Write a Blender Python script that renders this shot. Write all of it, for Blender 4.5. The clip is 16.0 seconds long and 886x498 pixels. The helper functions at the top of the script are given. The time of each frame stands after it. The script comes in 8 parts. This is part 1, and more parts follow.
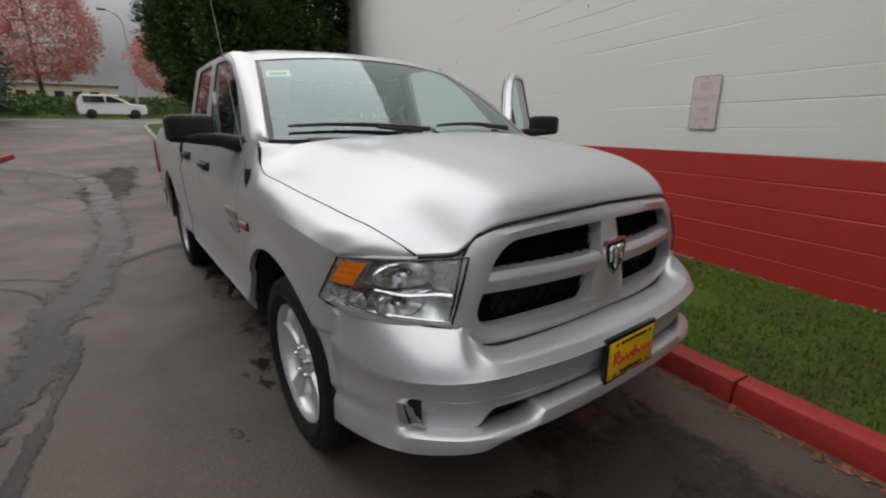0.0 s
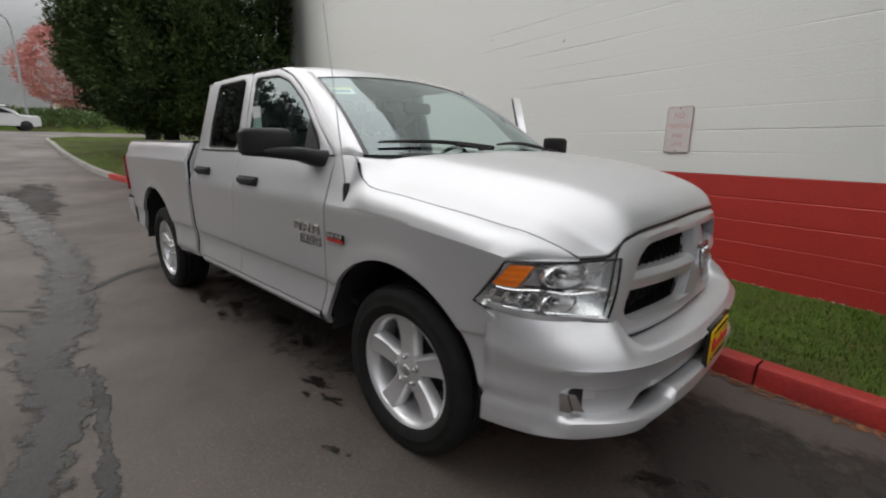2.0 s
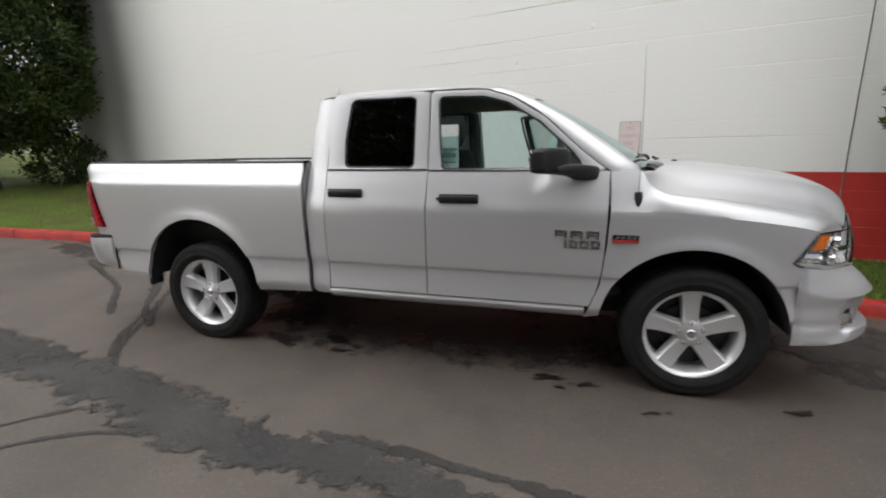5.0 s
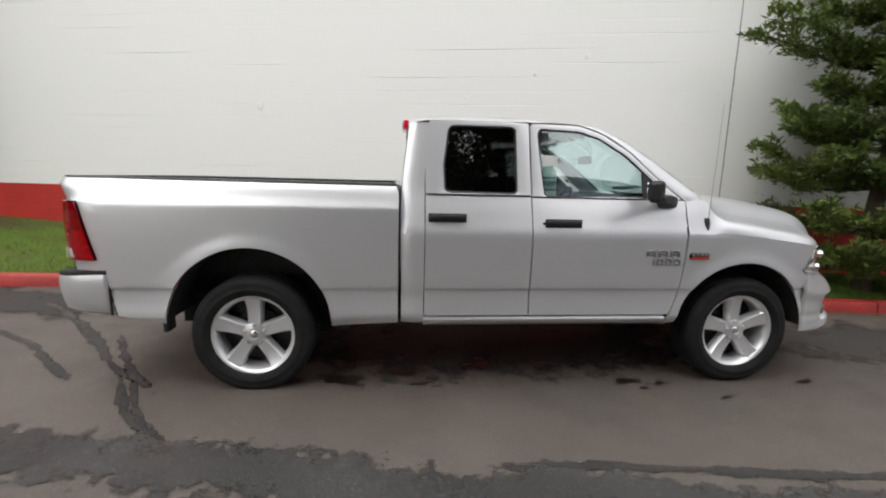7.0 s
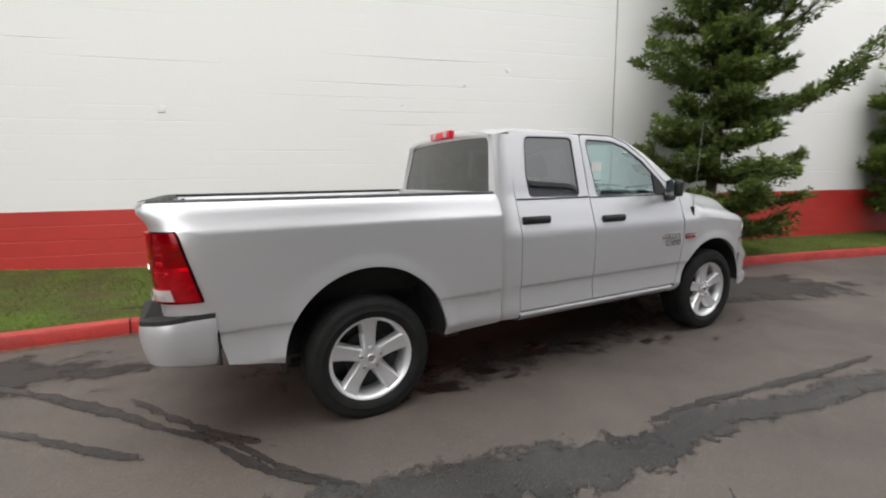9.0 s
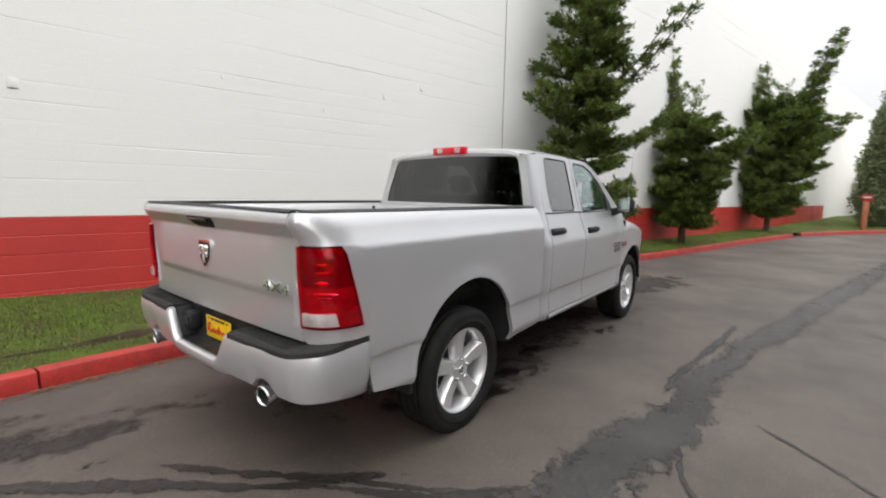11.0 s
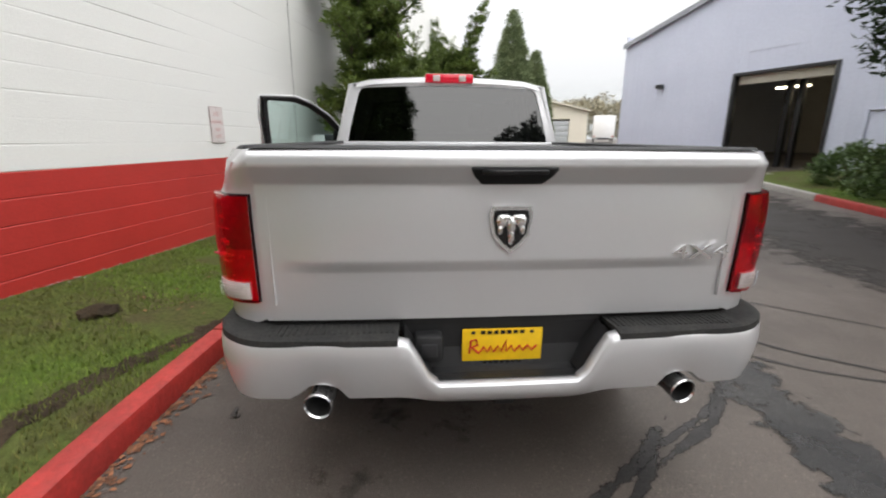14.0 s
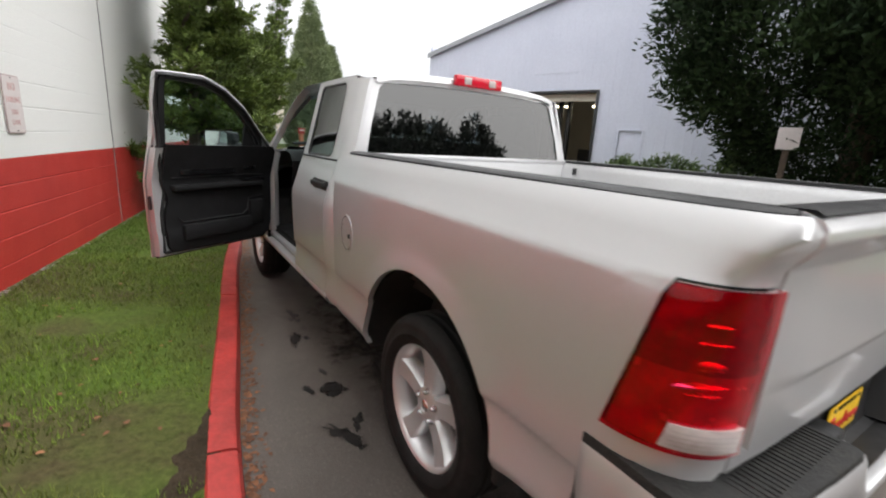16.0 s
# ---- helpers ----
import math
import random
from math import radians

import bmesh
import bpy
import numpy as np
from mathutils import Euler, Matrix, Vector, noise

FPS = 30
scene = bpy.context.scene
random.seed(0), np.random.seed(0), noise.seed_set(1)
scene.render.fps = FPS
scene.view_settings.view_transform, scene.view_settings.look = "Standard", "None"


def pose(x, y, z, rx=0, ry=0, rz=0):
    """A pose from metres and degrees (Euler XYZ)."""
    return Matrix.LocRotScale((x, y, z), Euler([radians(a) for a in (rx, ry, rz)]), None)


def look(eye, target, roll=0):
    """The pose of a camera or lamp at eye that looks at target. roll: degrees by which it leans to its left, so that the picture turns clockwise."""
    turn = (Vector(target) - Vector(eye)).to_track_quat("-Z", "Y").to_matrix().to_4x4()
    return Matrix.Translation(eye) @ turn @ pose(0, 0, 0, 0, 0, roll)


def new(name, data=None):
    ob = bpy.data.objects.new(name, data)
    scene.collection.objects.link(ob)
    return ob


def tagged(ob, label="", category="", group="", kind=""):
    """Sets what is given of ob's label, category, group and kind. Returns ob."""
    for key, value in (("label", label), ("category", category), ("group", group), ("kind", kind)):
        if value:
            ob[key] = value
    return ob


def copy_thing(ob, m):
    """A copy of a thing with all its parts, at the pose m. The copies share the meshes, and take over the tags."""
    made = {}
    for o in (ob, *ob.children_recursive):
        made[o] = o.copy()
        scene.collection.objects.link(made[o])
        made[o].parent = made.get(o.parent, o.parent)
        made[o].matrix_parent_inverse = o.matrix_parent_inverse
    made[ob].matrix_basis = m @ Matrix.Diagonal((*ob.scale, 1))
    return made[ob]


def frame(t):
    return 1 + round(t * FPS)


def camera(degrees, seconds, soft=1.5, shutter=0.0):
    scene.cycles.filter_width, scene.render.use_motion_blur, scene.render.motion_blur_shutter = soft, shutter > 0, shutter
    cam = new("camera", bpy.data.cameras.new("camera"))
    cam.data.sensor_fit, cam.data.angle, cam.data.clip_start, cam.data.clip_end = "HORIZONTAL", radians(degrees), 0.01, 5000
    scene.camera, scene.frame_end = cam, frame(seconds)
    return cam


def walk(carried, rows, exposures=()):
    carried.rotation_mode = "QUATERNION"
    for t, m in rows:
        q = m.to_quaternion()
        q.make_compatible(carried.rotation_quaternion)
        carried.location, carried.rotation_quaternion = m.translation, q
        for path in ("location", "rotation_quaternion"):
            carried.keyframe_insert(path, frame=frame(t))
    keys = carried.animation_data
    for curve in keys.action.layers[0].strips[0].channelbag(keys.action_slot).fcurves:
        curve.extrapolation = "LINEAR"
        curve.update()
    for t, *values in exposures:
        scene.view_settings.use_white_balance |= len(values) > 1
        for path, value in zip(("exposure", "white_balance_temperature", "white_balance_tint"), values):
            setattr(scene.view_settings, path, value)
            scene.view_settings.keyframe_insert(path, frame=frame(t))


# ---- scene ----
cam = camera(90.4, 16.0, soft=2.0, shutter=0.4)
PATH = [
    (0, (3.626, -1.491, 1.463), (2.083, -0.34, 0.921), -0.4),
    (0.5, (3.664, -1.527, 1.475), (2.196, -0.272, 0.958), 2.0),
    (1, (3.596, -1.652, 1.468), (2.135, -0.384, 0.961), 3.0),
    (1.5, (3.388, -1.895, 1.468), (1.963, -0.592, 0.947), 0.2),
    (2, (3.196, -2.193, 1.448), (1.86, -0.777, 0.992), 0.7),
    (2.5, (2.973, -2.531, 1.452), (1.729, -1.049, 0.944), -0.3),
    (3, (2.652, -2.834, 1.484), (1.531, -1.245, 1.015), -1.1),
    (3.5, (2.303, -3.139, 1.499), (1.393, -1.416, 1.048), -0.9),
    (4, (1.918, -3.38, 1.502), (1.097, -1.608, 1.07), -0.1),
    (4.5, (1.474, -3.548, 1.514), (0.829, -1.698, 1.108), 0.5),
    (5, (1.016, -3.734, 1.523), (0.475, -1.859, 1.085), -0.9),
    (5.2, (0.802, -3.799, 1.509), (0.312, -1.905, 1.091), -0.7),
    (7.3, (-1.077, -3.94, 1.517), (-0.775, -1.99, 1.194), 0.1),
    (7.5, (-1.269, -3.927, 1.55), (-0.9, -1.99, 1.211), -0.9),
    (8, (-1.74, -3.804, 1.562), (-1.17, -1.912, 1.256), 0.6),
    (8.5, (-2.184, -3.689, 1.58), (-1.424, -1.854, 1.35), -0.9),
    (9, (-2.644, -3.569, 1.546), (-1.725, -1.819, 1.24), -0.9),
    (9.2, (-2.812, -3.49, 1.524), (-1.788, -1.796, 1.24), -0.7),
    (11.3, (-4.196, -2.303, 1.571), (-2.558, -1.2, 1.256), 1.5),
    (11.5, (-4.28, -2.132, 1.588), (-2.587, -1.131, 1.225), 1.9),
    (12, (-4.453, -1.656, 1.545), (-2.66, -0.846, 1.184), 2.0),
    (12.5, (-4.573, -1.149, 1.535), (-2.694, -0.562, 1.183), 1.5),
    (13, (-4.609, -0.654, 1.525), (-2.678, -0.286, 1.157), 1.1),
    (13.5, (-4.518, -0.142, 1.516), (-2.57, 0.028, 1.093), -0.2),
    (14, (-4.397, 0.35, 1.493), (-2.465, 0.185, 1.003), 0.4),
    (14.5, (-4.167, 0.809, 1.482), (-2.279, 0.339, 1.019), 2.0),
    (15, (-3.896, 1.224, 1.462), (-2.078, 0.516, 1.02), 1.4),
    (15.5, (-3.574, 1.541, 1.497), (-1.868, 0.625, 0.996), 1.8),
    (16, (-3.263, 1.847, 1.549), (-1.64, 0.778, 1.076), 3.5),
]
EXPOSURES = [(0.0, 0.38), (1.5, 0.46), (3.0, 0.78), (5.0, 1.02), (8.0, 1.20), (13.0, 1.24), (16.0, 1.44)]
walk(cam, [(t, look(eye, target, roll)) for t, eye, target, roll in PATH], EXPOSURES)

# ---- sky and sun: a bright fog, the sun only a wide glow ----
world = bpy.data.worlds.new("overcast_sky")
scene.world = world
world.use_nodes = True
wn, wl = world.node_tree.nodes, world.node_tree.links
sky = wn.new("ShaderNodeTexSky")
sky.sky_type = "NISHITA"
sky.sun_disc = False
sky.sun_elevation = radians(49)
sky.sun_rotation = radians(221)
sky.dust_density = 6.0
sky.air_density = 1.0
pale = wn.new("ShaderNodeHueSaturation")
pale.inputs["Saturation"].default_value = 0.12
veil = wn.new("ShaderNodeMix")
veil.data_type = "RGBA"
veil.inputs["Factor"].default_value = 0.86
veil.inputs["B"].default_value = (9.0, 9.1, 9.3, 1)
wl.new(sky.outputs["Color"], pale.inputs["Color"])
wl.new(pale.outputs["Color"], veil.inputs["A"])
# under even fog the zenith is brighter than the horizon
way = wn.new("ShaderNodeTexCoord")
split = wn.new("ShaderNodeSeparateXYZ")
rise = wn.new("ShaderNodeMapRange")
for key, v in (("From Min", 0.0), ("From Max", 1.0), ("To Min", 0.43), ("To Max", 1.20)):
    rise.inputs[key].default_value = v
dome = wn.new("ShaderNodeVectorMath")
dome.operation = "SCALE"
wl.new(way.outputs["Generated"], split.inputs[0])
bend = wn.new("ShaderNodeMath")
bend.operation = "POWER"
bend.inputs[1].default_value = 1.3
bend.use_clamp = True
wl.new(split.outputs["Z"], bend.inputs[0])
wl.new(bend.outputs[0], rise.inputs["Value"])
wl.new(veil.outputs["Result"], dome.inputs[0])
wl.new(rise.outputs["Result"], dome.inputs["Scale"])
wl.new(dome.outputs["Vector"], wn["Background"].inputs["Color"])
wn["Background"].inputs["Strength"].default_value = 0.100

sun_data = bpy.data.lights.new("sun", "SUN")
sun_data.energy = 1.15
sun_data.angle = radians(120)
sun_data.color = (1.0, 0.97, 0.93)
sun = new("sun", sun_data)
sun.matrix_world = look((-12, -14, 21), (0, 0, 0))

# ---- materials ----
def shade(name, color, rough=0.6, metal=0.0, fine=40.0, broad=2.0, vary=0.2, bump=0.0, coat=0.0, other=None, rough_vary=0.1,
          island=0.0, each=0.0, spec=0.5, stretch=None, fleck=0.0):
    """A surface with grain at two scales; other: a second colour in broad patches."""
    m = bpy.data.materials.new(name)
    m.use_nodes = True
    n, l = m.node_tree.nodes, m.node_tree.links
    b = n["Principled BSDF"]
    b.inputs["Metallic"].default_value = metal
    b.inputs["Coat Weight"].default_value = coat
    b.inputs["Coat Roughness"].default_value = 0.04
    b.inputs["Specular IOR Level"].default_value = spec
    place = n.new("ShaderNodeTexCoord").outputs["Object"]
    if stretch:
        mapping = n.new("ShaderNodeMapping")
        mapping.inputs["Scale"].default_value = stretch
        l.new(place, mapping.inputs["Vector"])
        place = mapping.outputs["Vector"]

    def grain(scale, detail):
        t = n.new("ShaderNodeTexNoise")
        t.inputs["Scale"].default_value = scale
        t.inputs["Detail"].default_value = detail
        t.inputs["Roughness"].default_value = 0.65
        l.new(place, t.inputs["Vector"])
        return t.outputs["Fac"]

    def ranged(fac, a, z, lo=0.3, hi=0.7):
        r = n.new("ShaderNodeMapRange")
        for key, v in (("From Min", lo), ("From Max", hi), ("To Min", a), ("To Max", z)):
            r.inputs[key].default_value = v
        l.new(fac, r.inputs["Value"])
        return r.outputs["Result"]

    small, large = grain(fine, 5), grain(broad, 4)
    base = n.new("ShaderNodeMix")
    base.data_type = "RGBA"
    base.inputs["A"].default_value = (*color, 1)
    base.inputs["B"].default_value = (*(other or [c * (1 - vary) for c in color]), 1)
    l.new(ranged(large, 0, 1, 0.38, 0.66), base.inputs["Factor"])
    value = n.new("ShaderNodeHueSaturation")
    l.new(base.outputs["Result"], value.inputs["Color"])
    bright = ranged(small, 1 - vary, 1 + vary)
    for amount, node, out in ((island, "ShaderNodeNewGeometry", "Random Per Island"), (each, "ShaderNodeObjectInfo", "Random")):
        if amount:
            mul = n.new("ShaderNodeMath")
            mul.operation = "MULTIPLY"
            l.new(bright, mul.inputs[0])
            l.new(ranged(n.new(node).outputs[out], 1 - amount, 1 + amount, 0, 1), mul.inputs[1])
            bright = mul.outputs[0]
    if fleck:
        # pale stones in the surfacing
        cell = n.new("ShaderNodeTexVoronoi")
        cell.inputs["Scale"].default_value = 62
        l.new(place, cell.inputs["Vector"])
        stone = n.new("ShaderNodeMath")
        stone.operation = "MULTIPLY"
        sep = n.new("ShaderNodeSeparateColor")
        l.new(cell.outputs["Color"], sep.inputs[0])
        l.new(ranged(cell.outputs["Distance"], 1, 0, 0.22, 0.40), stone.inputs[0])
        l.new(ranged(sep.outputs[0], 0, fleck, 0.55, 1.0), stone.inputs[1])
        add = n.new("ShaderNodeMath")
        l.new(bright, add.inputs[0])
        l.new(stone.outputs[0], add.inputs[1])
        bright = add.outputs[0]
    l.new(bright, value.inputs["Value"])
    l.new(value.outputs["Color"], b.inputs["Base Color"])
    l.new(ranged(large, max(0.02, rough - rough_vary), min(1, rough + rough_vary)), b.inputs["Roughness"])
    if bump:
        bm_node = n.new("ShaderNodeBump")
        bm_node.inputs["Strength"].default_value = 1.0
        bm_node.inputs["Distance"].default_value = bump
        l.new(small, bm_node.inputs["Height"])
        l.new(bm_node.outputs["Normal"], b.inputs["Normal"])
    return m


def glass(name, tint, rough=0.0, face_on=0.08, sheen=(1.0, 1.0, 1.0)):
    """A thin pane: a tinted see-through sheet with real gloss; face_on: its gloss seen straight on."""
    m = bpy.data.materials.new(name)
    m.use_nodes = True
    n, l = m.node_tree.nodes, m.node_tree.links
    n.remove(n["Principled BSDF"])
    clear, gloss, mix, slant, power, share = (n.new("ShaderNode" + k) for k in ("BsdfTransparent", "BsdfGlossy", "MixShader", "LayerWeight", "Math", "MapRange"))
    clear.inputs["Color"].default_value = (*tint, 1)
    gloss.inputs["Roughness"].default_value = rough
    gloss.inputs["Color"].default_value = (*sheen, 1)
    slant.inputs["Blend"].default_value = 0.5
    power.operation = "POWER"
    power.inputs[1].default_value = 4.0
    share.inputs["To Min"].default_value = face_on
    l.new(slant.outputs["Facing"], power.inputs[0])
    l.new(power.outputs[0], share.inputs["Value"])
    l.new(share.outputs["Result"], mix.inputs[0])
    l.new(clear.outputs[0], mix.inputs[1])
    l.new(gloss.outputs[0], mix.inputs[2])
    l.new(mix.outputs[0], n["Material Output"].inputs["Surface"])
    return m


def glow(name, color, power):
    m = bpy.data.materials.new(name)
    m.use_nodes = True
    b = m.node_tree.nodes["Principled BSDF"]
    b.inputs["Base Color"].default_value = (*color, 1)
    b.inputs["Emission Color"].default_value = (*color, 1)
    b.inputs["Emission Strength"].default_value = power
    return m


ASPHALT = shade("asphalt", (0.104, 0.086, 0.073), 0.6, fine=110, broad=0.45, vary=0.30, bump=0.005, other=(0.066, 0.055, 0.048), rough_vary=0.14, fleck=0.8)
PATCH = shade("asphalt_patch", (0.026, 0.025, 0.0245), 0.38, fine=85, broad=1.1, vary=0.5, bump=0.008, other=(0.048, 0.045, 0.042), rough_vary=0.18, fleck=2.4)
# serves damp asphalt, and the painted shade under the truck
DAMP_AND_SHADE = shade("damp_and_shaded_asphalt", (0.040, 0.036, 0.033), 0.75, fine=150, broad=0.8, vary=0.22, bump=0.003, spec=0.22, other=(0.048, 0.043, 0.040), rough_vary=0.12)
TAR = shade("tar_crack", (0.032, 0.029, 0.027), 0.55, fine=60, broad=4, vary=0.4, bump=0.006)
OIL = shade("oil_stain", (0.012, 0.010, 0.009), 0.4, fine=30, broad=5, vary=0.4, bump=0.001)
WET = shade("wet_asphalt", (0.040, 0.037, 0.035), 0.25, fine=120, broad=1.5, vary=0.3, bump=0.002, rough_vary=0.1)
WHITE_WALL = shade("white_block_paint", (0.77, 0.77, 0.745), 0.62, fine=55, broad=0.5, vary=0.035, bump=0.0025, other=(0.765, 0.765, 0.745))
RED_WALL = shade("red_block_paint", (0.47, 0.034, 0.027), 0.5, fine=45, broad=0.8, vary=0.12, bump=0.0025, other=(0.41, 0.028, 0.022))
SOOT = shade("mould_stain", (0.18, 0.18, 0.17), 0.8, fine=20, broad=2)
RED_KERB = shade("red_kerb_paint", (0.40, 0.032, 0.026), 0.48, fine=38, broad=3.2, vary=0.2, bump=0.003, other=(0.27, 0.024, 0.020))
CONCRETE = shade("concrete", (0.30, 0.285, 0.26), 0.8, fine=60, broad=1.6, vary=0.18, bump=0.003)
SOIL = shade("lawn_soil", (0.074, 0.118, 0.018), 0.9, fine=30, broad=1.1, vary=0.35, bump=0.02, spec=0.15, other=(0.072, 0.062, 0.028))
GRASS = shade("grass_blade", (0.125, 0.195, 0.026), 0.7, fine=8, broad=0.9, vary=0.25, island=0.35, spec=0.2, other=(0.115, 0.118, 0.034))
DARK_GRASS = shade("dark_grass_blade", (0.074, 0.138, 0.018), 0.7, fine=8, broad=0.9, vary=0.25, island=0.35, spec=0.2, other=(0.082, 0.108, 0.022))
MULCH = shade("bare_soil", (0.050, 0.036, 0.022), 0.95, fine=50, broad=3, vary=0.4, bump=0.02, spec=0.2)
JUNIPER = shade("juniper_needle", (0.135, 0.185, 0.040), 0.65, fine=6, broad=1.4, vary=0.25, island=0.45, spec=0.2, other=(0.065, 0.095, 0.027))
CYPRESS = shade("cypress_leaf", (0.072, 0.105, 0.034), 0.75, fine=6, broad=0.8, vary=0.25, island=0.5, spec=0.15, other=(0.018, 0.032, 0.013))
FIR = shade("fir_needle", (0.028, 0.047, 0.017), 0.75, fine=6, broad=0.9, vary=0.25, island=0.5, spec=0.12, other=(0.011, 0.021, 0.009))
# leaf green greyed and lightened to put the fog into it
ARBOR = shade("fog_pale_arborvitae", (0.19, 0.225, 0.115), 0.95, fine=5, broad=0.7, vary=0.10, island=0.10, spec=0.05, other=(0.15, 0.19, 0.10))
# red leaf colour with the fog's paleness painted in
MAPLE = shade("fog_pale_maple_leaf", (0.58, 0.27, 0.25), 0.8, fine=4, broad=0.5, vary=0.15, island=0.2, spec=0.1, other=(0.56, 0.30, 0.27))
BUSH = shade("bush_leaf", (0.10, 0.16, 0.04), 0.6, fine=6, broad=1.0, vary=0.25, island=0.4, other=(0.06, 0.10, 0.03))
# the hill colours carry the grey of the fog themselves
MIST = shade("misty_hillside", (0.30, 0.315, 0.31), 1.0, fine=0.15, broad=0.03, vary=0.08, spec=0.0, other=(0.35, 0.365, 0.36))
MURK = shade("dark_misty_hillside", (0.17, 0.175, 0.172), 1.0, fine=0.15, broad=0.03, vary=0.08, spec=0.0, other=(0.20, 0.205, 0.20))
# haze is mixed into this wood's base colour
HAZEWOOD = shade("fog_pale_autumn_wood", (0.34, 0.30, 0.20), 0.9, fine=3, broad=0.3, vary=0.2, island=0.3, other=(0.27, 0.26, 0.2))
BARK = shade("bark", (0.085, 0.062, 0.045), 0.9, fine=22, broad=3, vary=0.4, bump=0.02, stretch=(1, 1, 0.25))
LITTER = shade("dead_leaf", (0.20, 0.085, 0.04), 0.8, fine=20, broad=4, vary=0.3, island=0.5)
LILAC = shade("lilac_metal_siding", (0.62, 0.645, 0.76), 0.5, fine=12, broad=0.35, vary=0.05, bump=0.001, other=(0.57, 0.595, 0.71))
TRIM_GREY = shade("grey_flashing", (0.34, 0.35, 0.38), 0.45, metal=0.3, fine=30, broad=2, vary=0.1)
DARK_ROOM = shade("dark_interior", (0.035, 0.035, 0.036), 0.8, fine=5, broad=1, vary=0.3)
BLACK_STEEL = shade("black_steel", (0.02, 0.02, 0.022), 0.4, fine=30, broad=3, vary=0.2)
CREAM = shade("cream_siding", (0.72, 0.66, 0.56), 0.7, fine=10, broad=0.6, vary=0.06, bump=0.002)
GREY_DOOR = shade("grey_door_paint", (0.42, 0.43, 0.45), 0.5, fine=12, broad=1, vary=0.08)
ORANGE = shade("weathered_post_paint", (0.42, 0.14, 0.07), 0.7, fine=30, broad=3, vary=0.2, bump=0.002)
SIGN_WHITE = shade("faded_sign_face", (0.66, 0.60, 0.585), 0.5, fine=25, broad=4, vary=0.05)
SIGN_RED = shade("faded_sign_red", (0.63, 0.38, 0.355), 0.55, fine=30, broad=6, vary=0.15)
SIGN_EDGE = shade("sign_edge", (0.50, 0.38, 0.37), 0.5, fine=30, broad=6, vary=0.15)
YELLOW_PAINT = shade("yellow_paint", (0.72, 0.48, 0.03), 0.5, fine=20, broad=3, vary=0.12)
LAMP_METAL = shade("galvanised_pole", (0.42, 0.43, 0.44), 0.5, metal=0.4, fine=20, broad=2, vary=0.1)
TUBE = glow("fluorescent_tube", (1.0, 0.88, 0.62), 3.0)
CAR_WHITE = shade("white_car_paint", (0.80, 0.80, 0.80), 0.25, fine=20, broad=1, vary=0.03, coat=0.6)
FAR_GLASS = shade("far_car_glass", (0.03, 0.035, 0.04), 0.08, fine=5, broad=1, vary=0.2)


def fray(m, scale, soft):
    """Frays a surfacing's border: it thins out in crumbs where the mesh's cover runs out."""
    n, l = m.node_tree.nodes, m.node_tree.links
    b, out = n["Principled BSDF"], n["Material Output"]
    cover = n.new("ShaderNodeAttribute")
    cover.attribute_name = "cover"
    place = n.new("ShaderNodeTexCoord").outputs["Object"]
    crumbs = n.new("ShaderNodeTexNoise")
    crumbs.inputs["Scale"].default_value = scale
    crumbs.inputs["Detail"].default_value = 6
    crumbs.inputs["Roughness"].default_value = 0.7
    l.new(place, crumbs.inputs["Vector"])
    add = n.new("ShaderNodeMath")
    add.operation = "MULTIPLY_ADD"
    l.new(crumbs.outputs["Fac"], add.inputs[0])
    add.inputs[1].default_value = 2.3
    l.new(cover.outputs["Fac"], add.inputs[2])
    edge = n.new("ShaderNodeMapRange")
    edge.inputs["From Min"].default_value = 1.62 - soft
    edge.inputs["From Max"].default_value = 1.62 + soft
    l.new(add.outputs[0], edge.inputs["Value"])
    clear, mix = n.new("ShaderNodeBsdfTransparent"), n.new("ShaderNodeMixShader")
    l.new(edge.outputs["Result"], mix.inputs[0])
    l.new(clear.outputs[0], mix.inputs[1])
    l.new(b.outputs[0], mix.inputs[2])
    l.new(mix.outputs[0], out.inputs["Surface"])


fray(PATCH, 9, 0.10)
fray(DAMP_AND_SHADE, 3, 0.22)
fray(TAR, 14, 0.16)
fray(OIL, 18, 0.12)
fray(WET, 5, 0.15)


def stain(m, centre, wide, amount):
    """A soft upright dark band on a wall's paint, at a place along the wall."""
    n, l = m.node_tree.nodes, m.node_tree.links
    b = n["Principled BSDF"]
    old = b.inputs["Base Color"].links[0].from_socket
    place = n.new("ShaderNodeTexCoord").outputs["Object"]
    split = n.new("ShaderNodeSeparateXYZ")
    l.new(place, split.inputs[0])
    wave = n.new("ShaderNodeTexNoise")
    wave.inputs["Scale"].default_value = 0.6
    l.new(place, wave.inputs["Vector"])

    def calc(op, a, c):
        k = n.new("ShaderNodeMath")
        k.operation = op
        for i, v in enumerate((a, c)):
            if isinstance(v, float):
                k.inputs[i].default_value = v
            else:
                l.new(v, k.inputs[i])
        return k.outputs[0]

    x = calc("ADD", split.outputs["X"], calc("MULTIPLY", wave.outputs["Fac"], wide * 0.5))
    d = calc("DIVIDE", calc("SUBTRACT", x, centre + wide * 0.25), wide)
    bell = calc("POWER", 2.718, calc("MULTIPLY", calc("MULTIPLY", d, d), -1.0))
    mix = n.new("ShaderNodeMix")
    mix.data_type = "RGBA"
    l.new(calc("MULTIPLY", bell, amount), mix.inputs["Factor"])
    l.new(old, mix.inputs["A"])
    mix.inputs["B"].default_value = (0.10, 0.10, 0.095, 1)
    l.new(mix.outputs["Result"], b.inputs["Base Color"])


